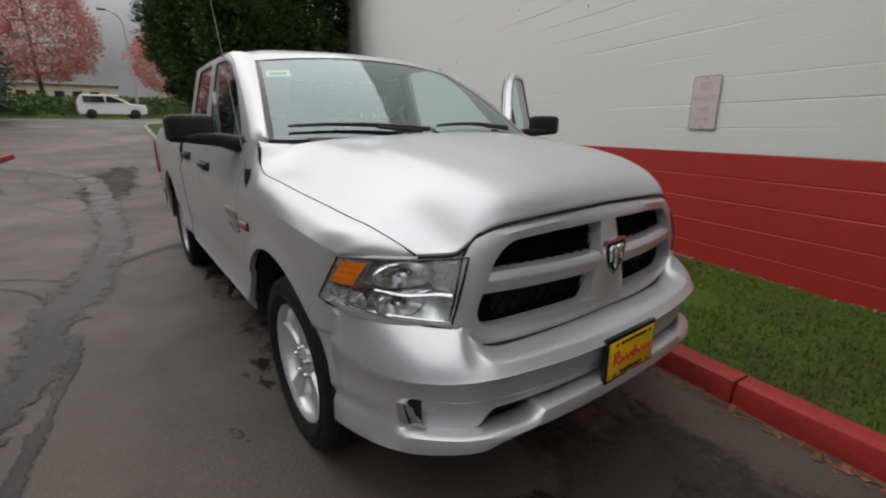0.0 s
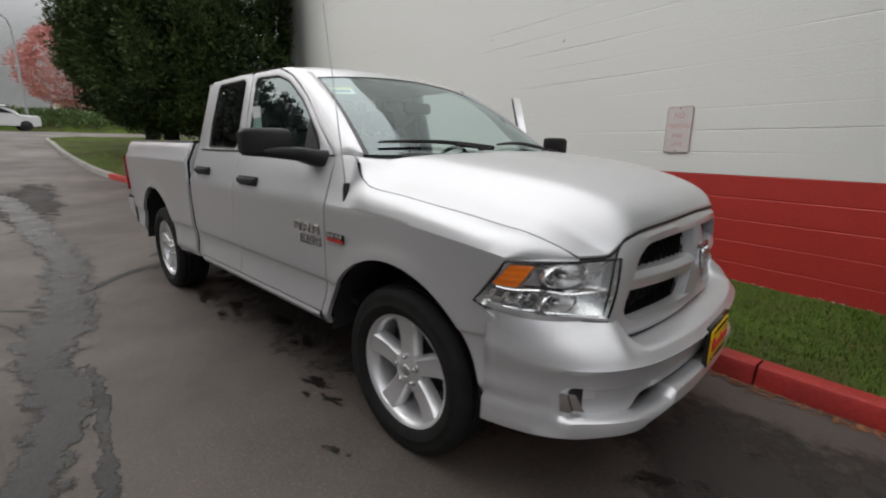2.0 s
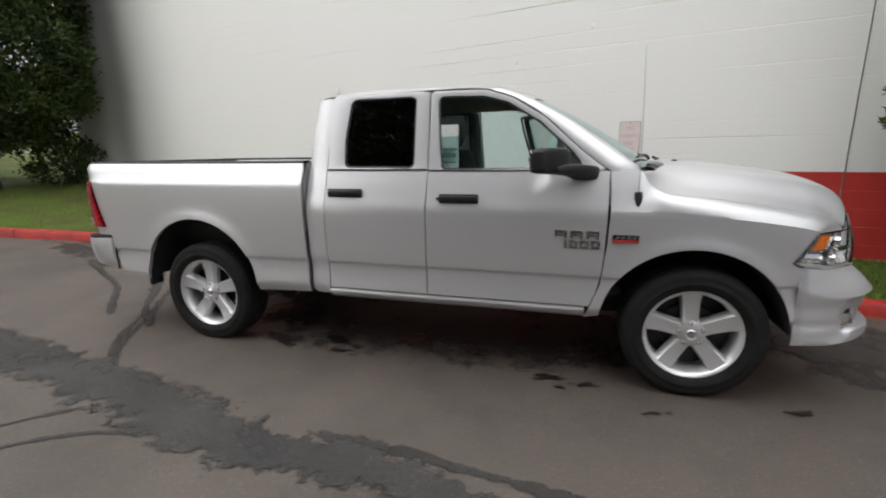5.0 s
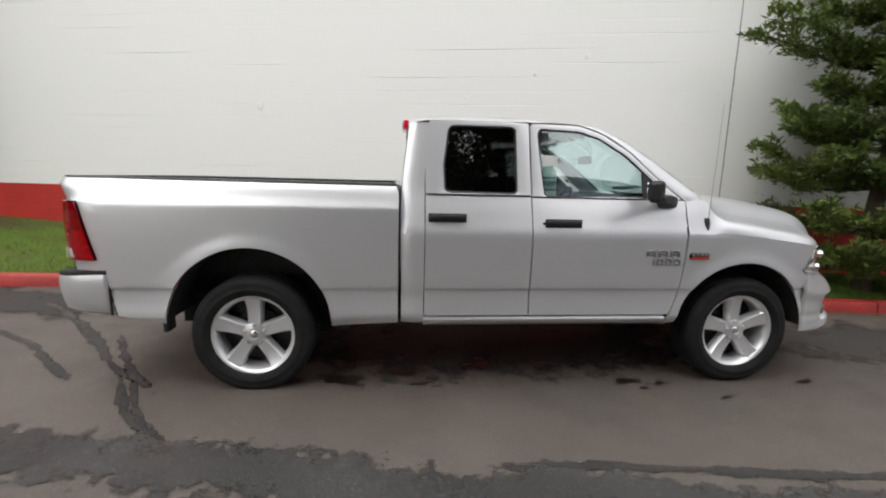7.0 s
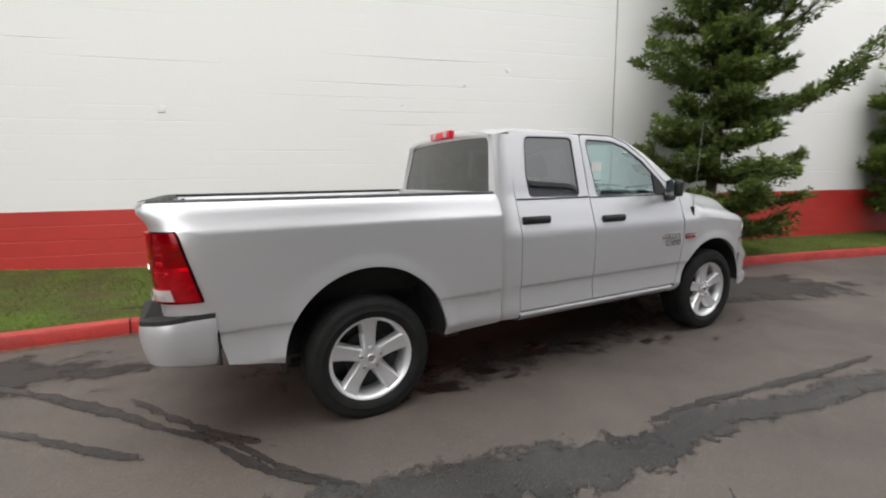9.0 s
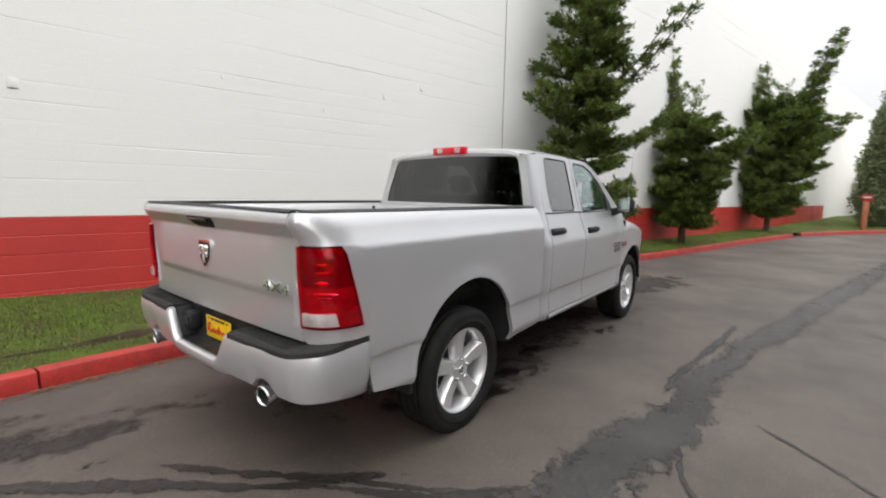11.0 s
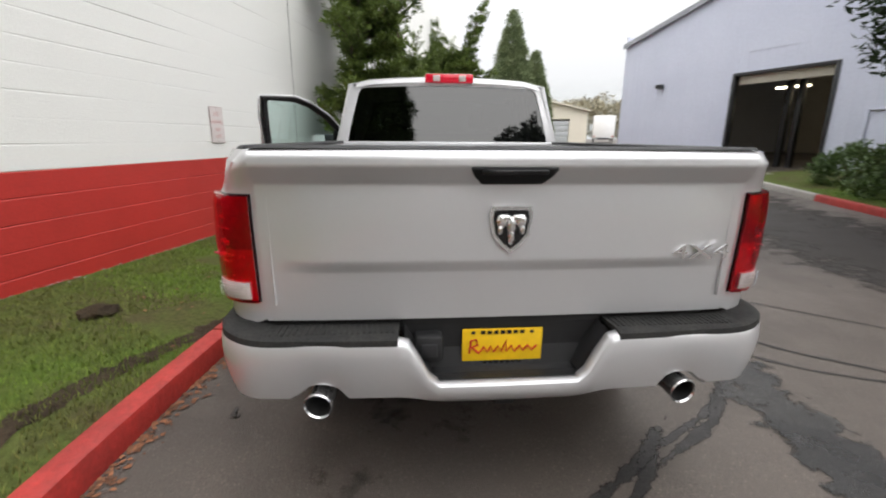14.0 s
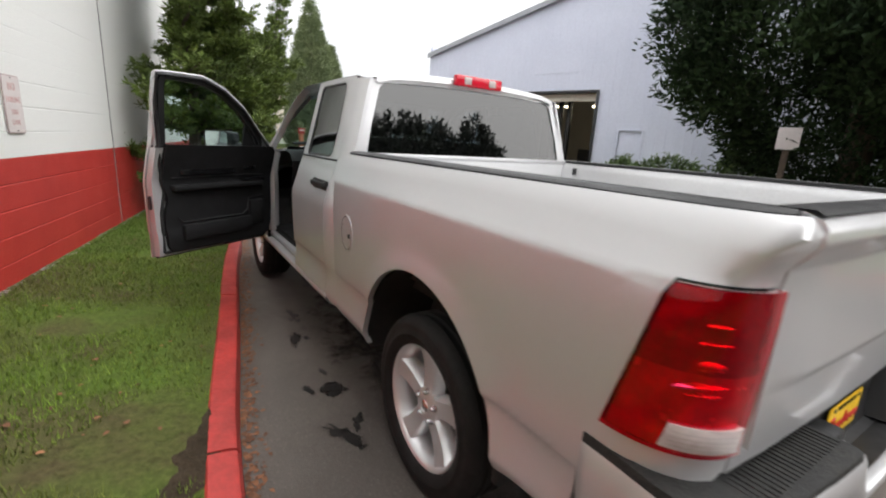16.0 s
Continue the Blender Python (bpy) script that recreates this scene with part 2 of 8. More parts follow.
# two dark bands towards the corner, a fainter one behind the juniper
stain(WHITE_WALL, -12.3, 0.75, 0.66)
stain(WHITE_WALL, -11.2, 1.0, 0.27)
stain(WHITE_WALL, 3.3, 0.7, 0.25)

# ---- helpers for building ----
def part(name, bm, material, parent=None, label="", smooth=True, weld=True):
    """Links a bmesh as one mesh object under a thing."""
    if weld:
        bmesh.ops.remove_doubles(bm, verts=bm.verts, dist=1e-5)
    bmesh.ops.recalc_face_normals(bm, faces=bm.faces)
    me = bpy.data.meshes.new(name)
    bm.to_mesh(me)
    bm.free()
    me.materials.append(material)
    if smooth:
        me.polygons.foreach_set("use_smooth", [True] * len(me.polygons))
        me.set_sharp_from_angle(angle=radians(38))
    ob = new(name, me)
    if parent:
        ob.parent = parent
    return tagged(ob, label)


def raw(name, verts, faces, material, parent=None, label="", smooth=False):
    me = bpy.data.meshes.new(name)
    me.from_pydata([tuple(v) for v in verts], [], [tuple(f) for f in faces])
    me.update()
    me.materials.append(material)
    if smooth:
        me.polygons.foreach_set("use_smooth", [True] * len(me.polygons))
    ob = new(name, me)
    if parent:
        ob.parent = parent
    return tagged(ob, label)


def thing(name, label, category, group="", kind="", at=(0, 0, 0), turn=0):
    ob = new(name)
    ob.matrix_world = pose(*at, 0, 0, turn)
    return tagged(ob, label, category, group, kind)


def add_box(bm, c, s, bevel=0.0, m=None):
    r = bmesh.ops.create_cube(bm, size=1.0)
    bmesh.ops.scale(bm, vec=s, verts=r["verts"])
    if bevel:
        edges = {e for v in r["verts"] for e in v.link_edges}
        out = bmesh.ops.bevel(bm, geom=list(edges), offset=bevel, segments=2, profile=0.5, affect="EDGES")
        vs = list({v for f in out["faces"] for v in f.verts} | {v for v in r["verts"] if v.is_valid})
    else:
        vs = r["verts"]
    bmesh.ops.translate(bm, vec=c, verts=vs) if m is None else bmesh.ops.transform(bm, matrix=m @ Matrix.Translation(c), verts=vs)
    return vs


def box(name, c, s, material, parent=None, label="", bevel=0.0, m=None):
    bm = bmesh.new()
    add_box(bm, c, s, bevel, m)
    return part(name, bm, material, parent, label)


def add_tube(bm, pts, radius, sides=8, cap=True):
    """A tube along points; radius: a number or one for each point."""
    pts = [Vector(p) for p in pts]
    radii = radius if isinstance(radius, (list, tuple)) else [radius] * len(pts)
    rings, side = [], None
    for i, p in enumerate(pts):
        way = (pts[min(i + 1, len(pts) - 1)] - pts[max(i - 1, 0)]).normalized()
        if side is None:
            side = way.orthogonal().normalized()
        side = (side - way * side.dot(way)).normalized()
        up = way.cross(side)
        rings.append([bm.verts.new(p + radii[i] * (math.cos(a) * side + math.sin(a) * up)) for a in (2 * math.pi * k / sides for k in range(sides))])
    for a, b in zip(rings, rings[1:]):
        for k in range(sides):
            bm.faces.new((a[k], a[(k + 1) % sides], b[(k + 1) % sides], b[k]))
    if cap:
        bm.faces.new(rings[0])
        bm.faces.new(rings[-1])


def tube(name, pts, radius, material, parent=None, label="", sides=8):
    bm = bmesh.new()
    add_tube(bm, pts, radius, sides)
    return part(name, bm, material, parent, label)


def add_lathe(bm, profile, sides=32, m=None, closed=False):
    """Turns (radius, height) pairs round the z axis."""
    rings = []
    for r, z in profile:
        rings.append([bm.verts.new((r * math.cos(a), r * math.sin(a), z)) for a in (2 * math.pi * k / sides for k in range(sides))])
    pairs = list(zip(rings, rings[1:])) + ([(rings[-1], rings[0])] if closed else [])
    for a, b in pairs:
        for k in range(sides):
            bm.faces.new((a[k], a[(k + 1) % sides], b[(k + 1) % sides], b[k]))
    if m is not None:
        bmesh.ops.transform(bm, matrix=m, verts=[v for ring in rings for v in ring])
    return rings


def add_grid(bm, rows):
    """Faces between rows of points of equal length."""
    vs = [[bm.verts.new(p) for p in row] for row in rows]
    for a, b in zip(vs, vs[1:]):
        for k in range(len(a) - 1):
            bm.faces.new((a[k], a[k + 1], b[k + 1], b[k]))
    return vs


def smooth_step(a, b, x):
    t = min(1.0, max(0.0, (x - a) / (b - a)))
    return t * t * (3 - 2 * t)


def curve(x, pts):
    """A smooth line through (x, value) pairs."""
    if x <= pts[0][0]:
        return pts[0][1]
    if x >= pts[-1][0]:
        return pts[-1][1]
    for i in range(len(pts) - 1):
        (x0, y0), (x1, y1) = pts[i], pts[i + 1]
        if x <= x1:
            ma = (y1 - pts[i - 1][1]) / (x1 - pts[i - 1][0]) if i else (y1 - y0) / (x1 - x0)
            mb = (pts[i + 2][1] - y0) / (pts[i + 2][0] - x0) if i + 2 < len(pts) else (y1 - y0) / (x1 - x0)
            h, t = x1 - x0, (x - x0) / (x1 - x0)
            return (2 * t**3 - 3 * t**2 + 1) * y0 + (t**3 - 2 * t**2 + t) * h * ma + (-2 * t**3 + 3 * t**2) * y1 + (t**3 - t**2) * h * mb


# ---- the lie of the land: level by the truck, climbing to a cross street behind, a little towards the workshop ----
def land(x, y):
    d = max(0.0, -1.0 - x)
    d = d * d / (d + 0.8)
    hill = 0.034 * d + 0.000115 * d**3
    hill = hill if hill < 1.3 else 1.3 + 0.9 * (1 - math.exp(-(hill - 1.3) / 2.6))
    side = 0.062 * 1.2 * math.log1p(math.exp((-y - 4.2) / 1.2)) if y > -60 else 0.062 * 55.8
    side = min(side, 0.75)
    rise = 0.012 * max(0.0, x - 12) if x < 60 else 0.58
    return hill + side * (1 - smooth_step(-4, -14, x)) + rise


KERB = [(-25, 1.6), (-24, 0.75), (-23, 0.25), (-21, 0.05), (-18, 0.05), (-15, 0.15), (-12.5, 0.30), (-10, 0.66), (-8, 1.08), (-6, 1.42), (-3.2, 1.70), (-1.5, 1.63), (0.1, 1.41), (1.9, 1.15), (2.9, 0.97), (5.6, 0.62), (9, -0.18), (14, -1.45), (18.5, -2.9)]


def kerb_y(x):
    return curve(x, KERB)


WALL_AT, WALL_TURN = (1.75, 2.79), math.atan(-0.225)
WALL_M = Matrix.Translation((*WALL_AT, 0)) @ Matrix.Rotation(WALL_TURN, 4, "Z")


def wall_y(x):
    return WALL_AT[1] - 0.225 * (x - WALL_AT[0])


def lawn(x, y):
    """The lawn between kerb and wall, banked up towards the back of the truck."""
    k = kerb_y(x)
    foot = 0.24 + 0.018 * max(0.0, 1 - x) ** 1.35
    foot = min(foot, land(x, k) + 0.42) if x < -5 else foot
    s = min(1.0, max(0.0, (y - k - 0.15) / max(0.4, wall_y(x) - k - 0.15)))
    near = land(x, k) + 0.125
    return near + (max(foot, near + 0.05) - near) * s + 0.012 * noise.noise((x * 1.7, y * 1.7, 3.0))


# ---- ground ----
def spread(lo, hi, near_lo, near_hi, step, far_steps):
    near = np.arange(near_lo, near_hi + step / 2, step)
    out = [near_hi + (hi - near_hi) * (k / far_steps) ** 2.2 for k in range(1, far_steps + 1)]
    back = [near_lo - (near_lo - lo) * (k / far_steps) ** 2.2 for k in range(far_steps, 0, -1)]
    return [*back, *near.tolist(), *out]


def build_ground():
    xs, ys = spread(-600, 600, -24, 22, 0.4, 14), spread(-600, 600, -16, 6, 0.4, 14)
    verts = [(x, y, land(x, y) + 0.004 * noise.noise((x * 0.6, y * 0.6, 0.0))) for x in xs for y in ys]
    w = len(ys)
    faces = [(i * w + j, i * w + j + 1, (i + 1) * w + j + 1, (i + 1) * w + j) for i in range(len(xs) - 1) for j in range(w - 1)]
    ob = raw("ground", verts, [f[::-1] for f in faces], ASPHALT, smooth=True)
    tagged(ob, "worn brown-grey asphalt drive with patches and cracks", "road", kind="structure")


build_ground()


def ribbon(name, pts, width, material, label, parent, seed, lift=0.006, ragged=0.12, step=0.07):
    """A strip of other surfacing along a line on the ground, with a ragged edge; width: a number or one for each point."""
    rng = random.Random(seed)
    widths = width if isinstance(width, (list, tuple)) else [width] * len(pts)
    lengths = [0.0]
    for a, b in zip(pts, pts[1:]):
        lengths.append(lengths[-1] + math.dist(a, b))
    xs, ys, ws = ([(s, v) for s, v in zip(lengths, vals)] for vals in ([p[0] for p in pts], [p[1] for p in pts], widths))
    n = max(4, int(lengths[-1] / step))
    verts, faces, cover, off = [], [], [], rng.random() * 50
    for i in range(n + 1):
        s = lengths[-1] * i / n
        p = Vector((curve(s, xs), curve(s, ys)))
        q = Vector((curve(s + 0.02, xs), curve(s + 0.02, ys))) - Vector((curve(s - 0.02, xs), curve(s - 0.02, ys)))
        q = q.normalized() if q.length else Vector((1, 0))
        side, w = Vector((-q.y, q.x)), curve(s, ws) / 2
        taper = min(1.0, i / 5, (n - i) / 5) if n > 12 else 1.0
        sides = []
        for sign, o in ((1, off), (-1, off + 31)):
            wob = noise.noise((s * 1.6, o, 0)) * 0.6 + noise.noise((s * 7, o, 2)) * 0.35 + noise.noise((s * 19, o, 5)) * 0.15
            sides.append(p + side * sign * max(0.004, w * taper * (1 + wob * ragged * 8 * min(1, 0.15 / max(w, 0.02)) ** 0.5)))
        for k in range(5):
            v = sides[0].lerp(sides[1], -0.18 + 1.36 * k / 4)
            verts.append((v.x, v.y, land(v.x, v.y) + lift + 0.004 * noise.noise((v.x * 0.6, v.y * 0.6, 0.0))))
            cover.append((0.0, 0.62, 1.0, 0.62, 0.0)[k] * min(1.0, i / 6, (n - i) / 6))
        if i:
            faces += [(5 * i - 5 + k, 5 * i - 4 + k, 5 * i + 1 + k, 5 * i + k) for k in range(4)]
    ob = raw(name, verts, faces, material, parent, smooth=True)
    ob.data.attributes.new("cover", "FLOAT", "POINT").data.foreach_set("value", cover)
    return tagged(ob, label, "road surface" if parent is None else "", kind="structure" if parent is None else "")


def blot(name, x, y, rx, ry, material, label, seed, turn=0.0, lift=0.007, rough=0.45, category="stain"):
    rng = random.Random(seed)
    n, o = 30, rng.random() * 90
    verts = [(x, y, land(x, y) + lift)]
    for ring in (0.6, 1.25):
        for k in range(n):
            a = 2 * math.pi * k / n
            r = ring * (1 + rough * noise.noise((math.cos(a) * 1.5 + o, math.sin(a) * 1.5, o)) + rough * 0.7 * noise.noise((math.cos(a) * 4 + o, math.sin(a) * 4, 7)))
            px, py = rx * r * math.cos(a), ry * r * math.sin(a)
            vx, vy = x + px * math.cos(turn) - py * math.sin(turn), y + px * math.sin(turn) + py * math.cos(turn)
            verts.append((vx, vy, land(vx, vy) + lift * (1 if ring < 1 else 0.7)))
    faces = [(0, 1 + k, 1 + (k + 1) % n) for k in range(n)] + [(1 + k, 1 + n + k, 1 + n + (k + 1) % n, 1 + (k + 1) % n) for k in range(n)]
    ob = raw(name, verts, faces, material, smooth=True)
    ob.data.attributes.new("cover", "FLOAT", "POINT").data.foreach_set("value", [1.0] + [0.72] * n + [0.0] * n)
    return tagged(ob, label, category, kind="structure")


ribbon("trench_patch", [(27, -9.4), (16.2, -6.1), (9, -4.1), (6, -3.4), (3, -2.68), (1.4, -2.3), (0, -2.08), (-1, -1.98), (-2, -1.78), (-3, -1.66), (-4.6, -1.62), (-6.4, -1.7), (-9.6, -2.0), (-11.5, -3.2), (-11.4, -5)],
       [0.30, 0.34, 0.36, 0.38, 0.34, 0.3, 0.3, 0.4, 0.44, 0.4, 0.42, 0.42, 0.5, 0.6, 0.5], PATCH, "dark coarse asphalt trench patch running along the drive", None, 1)
CRACKS = [([(2.3, -2.13), (1.1, -2.0), (0.5, -1.93), (-0.4, -1.86)], 0.10), ([(-4.6, 1.0), (-4.1, 0.63), (-3.5, 0.02), (-2.83, -0.7), (-2.42, -1.0)], 0.10),
          ([(-5.2, 0.5), (-3.9, -0.14), (-3.47, -0.5), (-3.0, -0.92)], 0.09), ([(-2.83, -0.7), (-2.43, -1.3), (-2.0, -1.62)], 0.10),
          ([(-1.0, -2.1), (-1.5, -2.22), (-1.86, -2.5), (-2.6, -3.4), (-3.0, -4.6)], 0.05), ([(-0.43, -2.41), (-0.81, -2.84), (-1.6, -3.6)], 0.035),
          ([(-1.85, -1.62), (-2.09, -1.41)], 0.05), ([(-2.1, -1.7), (-2.47, -1.18), (-2.75, -0.7)], 0.07), ([(-2.4, -1.06), (-2.78, -0.67), (-3.3, 0.1)], 0.07),
          ([(-1.65, -1.9), (-2.03, -2.3), (-2.5, -3.2)], 0.06), ([(3.0, -3.2), (2.2, -3.7), (1.2, -3.5)], 0.03), ([(3.8, -3.4), (3.1, -4.1), (2.0, -3.9)], 0.03),
          ([(-7.0, -1.9), (-9, -2.9), (-12, -3.1)], 0.05), ([(-5.4, -2.1), (-8, -3.6)], 0.04)]
for k, (line, wide) in enumerate(CRACKS):
    ribbon("tar_crack", line, wide * 0.8, TAR, "dark tar-filled crack in the asphalt", None, 20 + k, lift=0.005, ragged=0.22, step=0.04)
blot("wet_patch", 4.3, -5.1, 3.2, 0.40, WET, "shallow wet patch on the asphalt", 3, turn=-0.3, category="puddle", rough=0.35)
ribbon("damp_strip", [(-9, -3.6), (-4, -4.7), (-1, -5.2), (2, -5.9), (6, -7.0), (9, -7.9), (14, -8.6)], [0.9, 1.5, 2.0, 2.3, 2.3, 2.2, 1.2], DAMP_AND_SHADE, "darker damp asphalt along the far kerb", None, 5, lift=0.0045, ragged=0.10)
blot("damp_patch", -4.9, 0.95, 1.7, 0.42, DAMP_AND_SHADE, "dark damp asphalt by the kerb", 8, turn=-0.12, rough=0.4, lift=0.004)
blot("damp_patch", 3.9, -0.25, 1.7, 0.7, DAMP_AND_SHADE, "darker asphalt before the kerb", 9, turn=-0.25, rough=0.4, lift=0.004)
# painted shade: a dark blot deepens the shadow under the truck
blot("damp_patch", -0.1, 0.0, 2.3, 0.85, DAMP_AND_SHADE, "asphalt painted darker for the shade under the truck", 10, rough=0.2, lift=0.004)
blot("damp_patch", -8.6, -1.5, 2.6, 0.5, DAMP_AND_SHADE, "dark damp asphalt behind the truck", 9, turn=-0.1, rough=0.35, lift=0.004)
rng = random.Random(7)
# the first four are oil widened to paint in the sill's shadow too
for x, y, r in [(-1.25, -0.80, 0.22), (-0.78, -0.72, 0.18), (-0.12, -0.60, 0.14), (0.32, -0.64, 0.10), (0.95, -0.93, 0.10), (1.18, -0.97, 0.06), (1.55, -1.2, 0.05), (-0.04, 1.05, 0.09),
                (-0.86, 1.02, 0.13), (-1.29, 1.13, 0.12), (2.35, -1.0, 0.06), (2.75, -0.3, 0.09), (3.0, 0.25, 0.08), (3.2, -0.9, 0.05), (2.6, 0.55, 0.07), (0.45, 0.95, 0.1), (-3.2, 0.9, 0.05), (-3.5, 0.3, 0.04), (-2.2, 1.3, 0.05)]:
    for j in range(3):
        blot("oil_stain", x + rng.uniform(-1, 1) * r * 1.8 * (j > 0), y + rng.uniform(-1, 1) * r * 1.2 * (j > 0), r * rng.uniform(0.7, 1.3) * (1 if j == 0 else 0.4), r * rng.uniform(0.3, 0.6) * (1 if j == 0 else 0.5), OIL,
             "dark oil stain on the asphalt", rng.randrange(999), turn=rng.uniform(-0.5, 0.5), rough=0.8)


# ---- kerbs ----
def kerb_piece(name, line, material, parent, z_of, side=1, high=0.135, wide=0.16):
    """One length of kerb; line: its foot on the road side, from one end to the other."""
    rows = []
    for i, (x, y) in enumerate(line):
        a, b = line[max(i - 1, 0)], line[min(i + 1, len(line) - 1)]
        q = Vector((b[0] - a[0], b[1] - a[1])).normalized()
        out = Vector((-q.y, q.x)) * side
        z = z_of(x, y)
        wob = 0.006 * noise.noise((x * 3, y * 3, 1.0))
        prof = [(0.0, -0.1), (0.004 + wob, 0.02), (0.012 + wob, high - 0.03), (0.022 + wob, high - 0.008), (0.045, high), (wide - 0.02, high + 0.002), (wide, high - 0.015), (wide, -0.1)]
        rows.append([(x + out.x * d, y + out.y * d, z + h) for d, h in prof])
    bm = bmesh.new()
    vs = add_grid(bm, rows)
    bm.faces.new(vs[0][::-1])
    bm.faces.new(vs[-1])
    return part(name, bm, material, parent)


main_kerb = thing("kerb_1", "red-painted concrete kerb in cast lengths beside the lawn", "kerb", kind="structure")
x = -24.9
joints = [x + k * 2.12 for k in range(60)]
shift = 2.90 - min(joints, key=lambda j: abs(j - 2.90))
end_line = [(18.5, -2.9), (20.5, -4.3), (22.2, -6.3), (24, -8.6), (27.5, -11.3), (33, -14.5)]
for a, b in zip(joints, joints[1:]):
    a, b = a + shift + 0.008, b + shift - 0.008
    if b > 18.5:
        break
    line = [(a + (b - a) * k / 8, kerb_y(a + (b - a) * k / 8)) for k in range(9)]
    kerb_piece("kerb_length", line, RED_KERB if b > -11 else CONCRETE, main_kerb, land)
for a, b in zip(end_line, end_line[1:]):
    kerb_piece("kerb_length", [(a[0] + (b[0] - a[0]) * k / 6, a[1] + (b[1] - a[1]) * k / 6) for k in range(7)], RED_KERB, main_kerb, land)

far_kerb = thing("kerb_2", "concrete kerb of the planted bed, partly painted red", "kerb", kind="structure")
BED = [(-14, -3.6), (-8, -5.0), (-3, -6.35), (0.5, -7.2), (2.4, -7.75), (4.2, -8.25), (7.4, -9.2), (8.6, -9.75), (8.7, -10.2), (8.0, -10.6)]
for k, (a, b) in enumerate(zip(BED, BED[1:])):
    cut = 0.006 if k < 6 else 0
    line = [(a[0] + (b[0] - a[0]) * (cut + (1 - 2 * cut) * j / 4), a[1] + (b[1] - a[1]) * (cut + (1 - 2 * cut) * j / 4)) for j in range(5)]
    kerb_piece("kerb_length", line, RED_KERB if k < 5 else CONCRETE, far_kerb, land, side=-1)
planter_kerb = thing("kerb_3", "low grey concrete kerb round the bed by the workshop", "kerb", kind="structure")
for a, b in zip([(13.2, -9.75), (16.5, -8.9), (19.6, -8.6), (20.6, -9.2)], [(16.5, -8.9), (19.6, -8.6), (20.6, -9.2), (20.4, -10.6)]):
    kerb_piece("kerb_length", [(a[0] + (b[0] - a[0]) * j / 4, a[1] + (b[1] - a[1]) * j / 4) for j in range(5)], CONCRETE, planter_kerb, land, side=-1)


# ---- lawn and grass ----
def sheet(name, xs, y_lo, y_hi, n, z_of, material, label, category, kind="structure"):
    rows = [[(x, y_lo(x) + (y_hi(x) - y_lo(x)) * j / n) for j in range(n + 1)] for x in xs]
    verts = [(x, y, z_of(x, y)) for row in rows for x, y in row]
    w = n + 1
    faces = [(i * w + j, (i + 1) * w + j, (i + 1) * w + j + 1, i * w + j + 1) for i in range(len(xs) - 1) for j in range(n)]
    return tagged(raw(name, verts, faces, material, smooth=True), label, category, kind=kind)


sheet("lawn", [-24.8 + 0.25 * k for k in range(177)], lambda x: kerb_y(x) + 0.14, lambda x: wall_y(x) + (0.1 if x > -12.7 else 12), 14, lawn, SOIL, "mown green lawn with worn patches between kerb and wall", "lawn")
tri_xs = [18.5 + 0.6 * k for k in range(30)]
sheet("verge", tri_xs, lambda x: curve(x, end_line) + 0.1, lambda x: wall_y(x) + 0.1, 8, lambda x, y: land(x, y) + 0.12, SOIL, "green verge under the trees", "lawn")
sheet("planted_bed", [-14 + 0.5 * k for k in range(46)], lambda x: -26.0, lambda x: curve(x, BED[:8]) - 0.14, 12, lambda x, y: land(x, y) + 0.12, SOIL, "grassy planted bed behind the kerb", "lawn")
sheet("planter", [13.4 + 0.4 * k for k in range(18)], lambda x: -12.5, lambda x: curve(x, [(13.2, -9.9), (16.5, -9.05), (19.6, -8.75), (20.5, -9.3)]), 6, lambda x, y: land(x, y) + 0.1, MULCH, "bare soil bed by the workshop", "soil")


def blades(name, count, box_x, y_lo, y_hi, z_of, high, material, label, seed):
    g = np.random.default_rng(seed)
    xs = g.uniform(*box_x, count)
    verts, faces = [], []
    for i, x in enumerate(xs.tolist()):
        y = y_lo(x) + (y_hi(x) - y_lo(x)) * g.random()
        if noise.noise((x * 1.3, y * 1.3, 9.0)) > 0.42:
            continue
        z = z_of(x, y) - 0.004
        a, lean = g.uniform(0, 6.283), g.uniform(0.2, 1.0)
        h = high * g.uniform(0.5, 1.25) * (0.8 + 0.6 * noise.noise((x * 0.9, y * 0.9, 4.0)))
        dx, dy = math.cos(a), math.sin(a)
        w = 0.004
        n = len(verts)
        verts += [(x - dy * w, y + dx * w, z), (x + dy * w, y - dx * w, z), (x + dx * lean * h * 0.8, y + dy * lean * h * 0.8, z + h)]
        faces.append((n, n + 1, n + 2))
    return tagged(raw(name, verts, faces, material), label, "grass", kind="stuff")


blades("grass", 36000, (-5.5, 2.3), lambda x: kerb_y(x) + 0.15, lambda x: wall_y(x) - 0.05, lawn, 0.045, GRASS, "short green grass blades with bare worn patches", 3)
blades("grass", 16000, (2.3, 6.5), lambda x: kerb_y(x) + 0.15, lambda x: wall_y(x) - 0.05, lawn, 0.05, DARK_GRASS, "darker green grass in front of the truck", 7)
blades("grass", 22000, (-24, -5.5), lambda x: kerb_y(x) + 0.15, lambda x: min(wall_y(x), kerb_y(x) + 5), lawn, 0.07, GRASS, "short green grass blades under the dark trees", 4)
blades("grass", 12000, (6.5, 18), lambda x: kerb_y(x) + 0.15, lambda x: wall_y(x) - 0.05, lawn, 0.05, GRASS, "short green grass blades along the wall", 5)
blades("grass", 9000, (-6, 6), lambda x: curve(x, BED[:8]) - 1.6, lambda x: curve(x, BED[:8]) - 0.15, lambda x, y: land(x, y) + 0.12, 0.06, GRASS, "thin grass at the edge of the planted bed", 6)


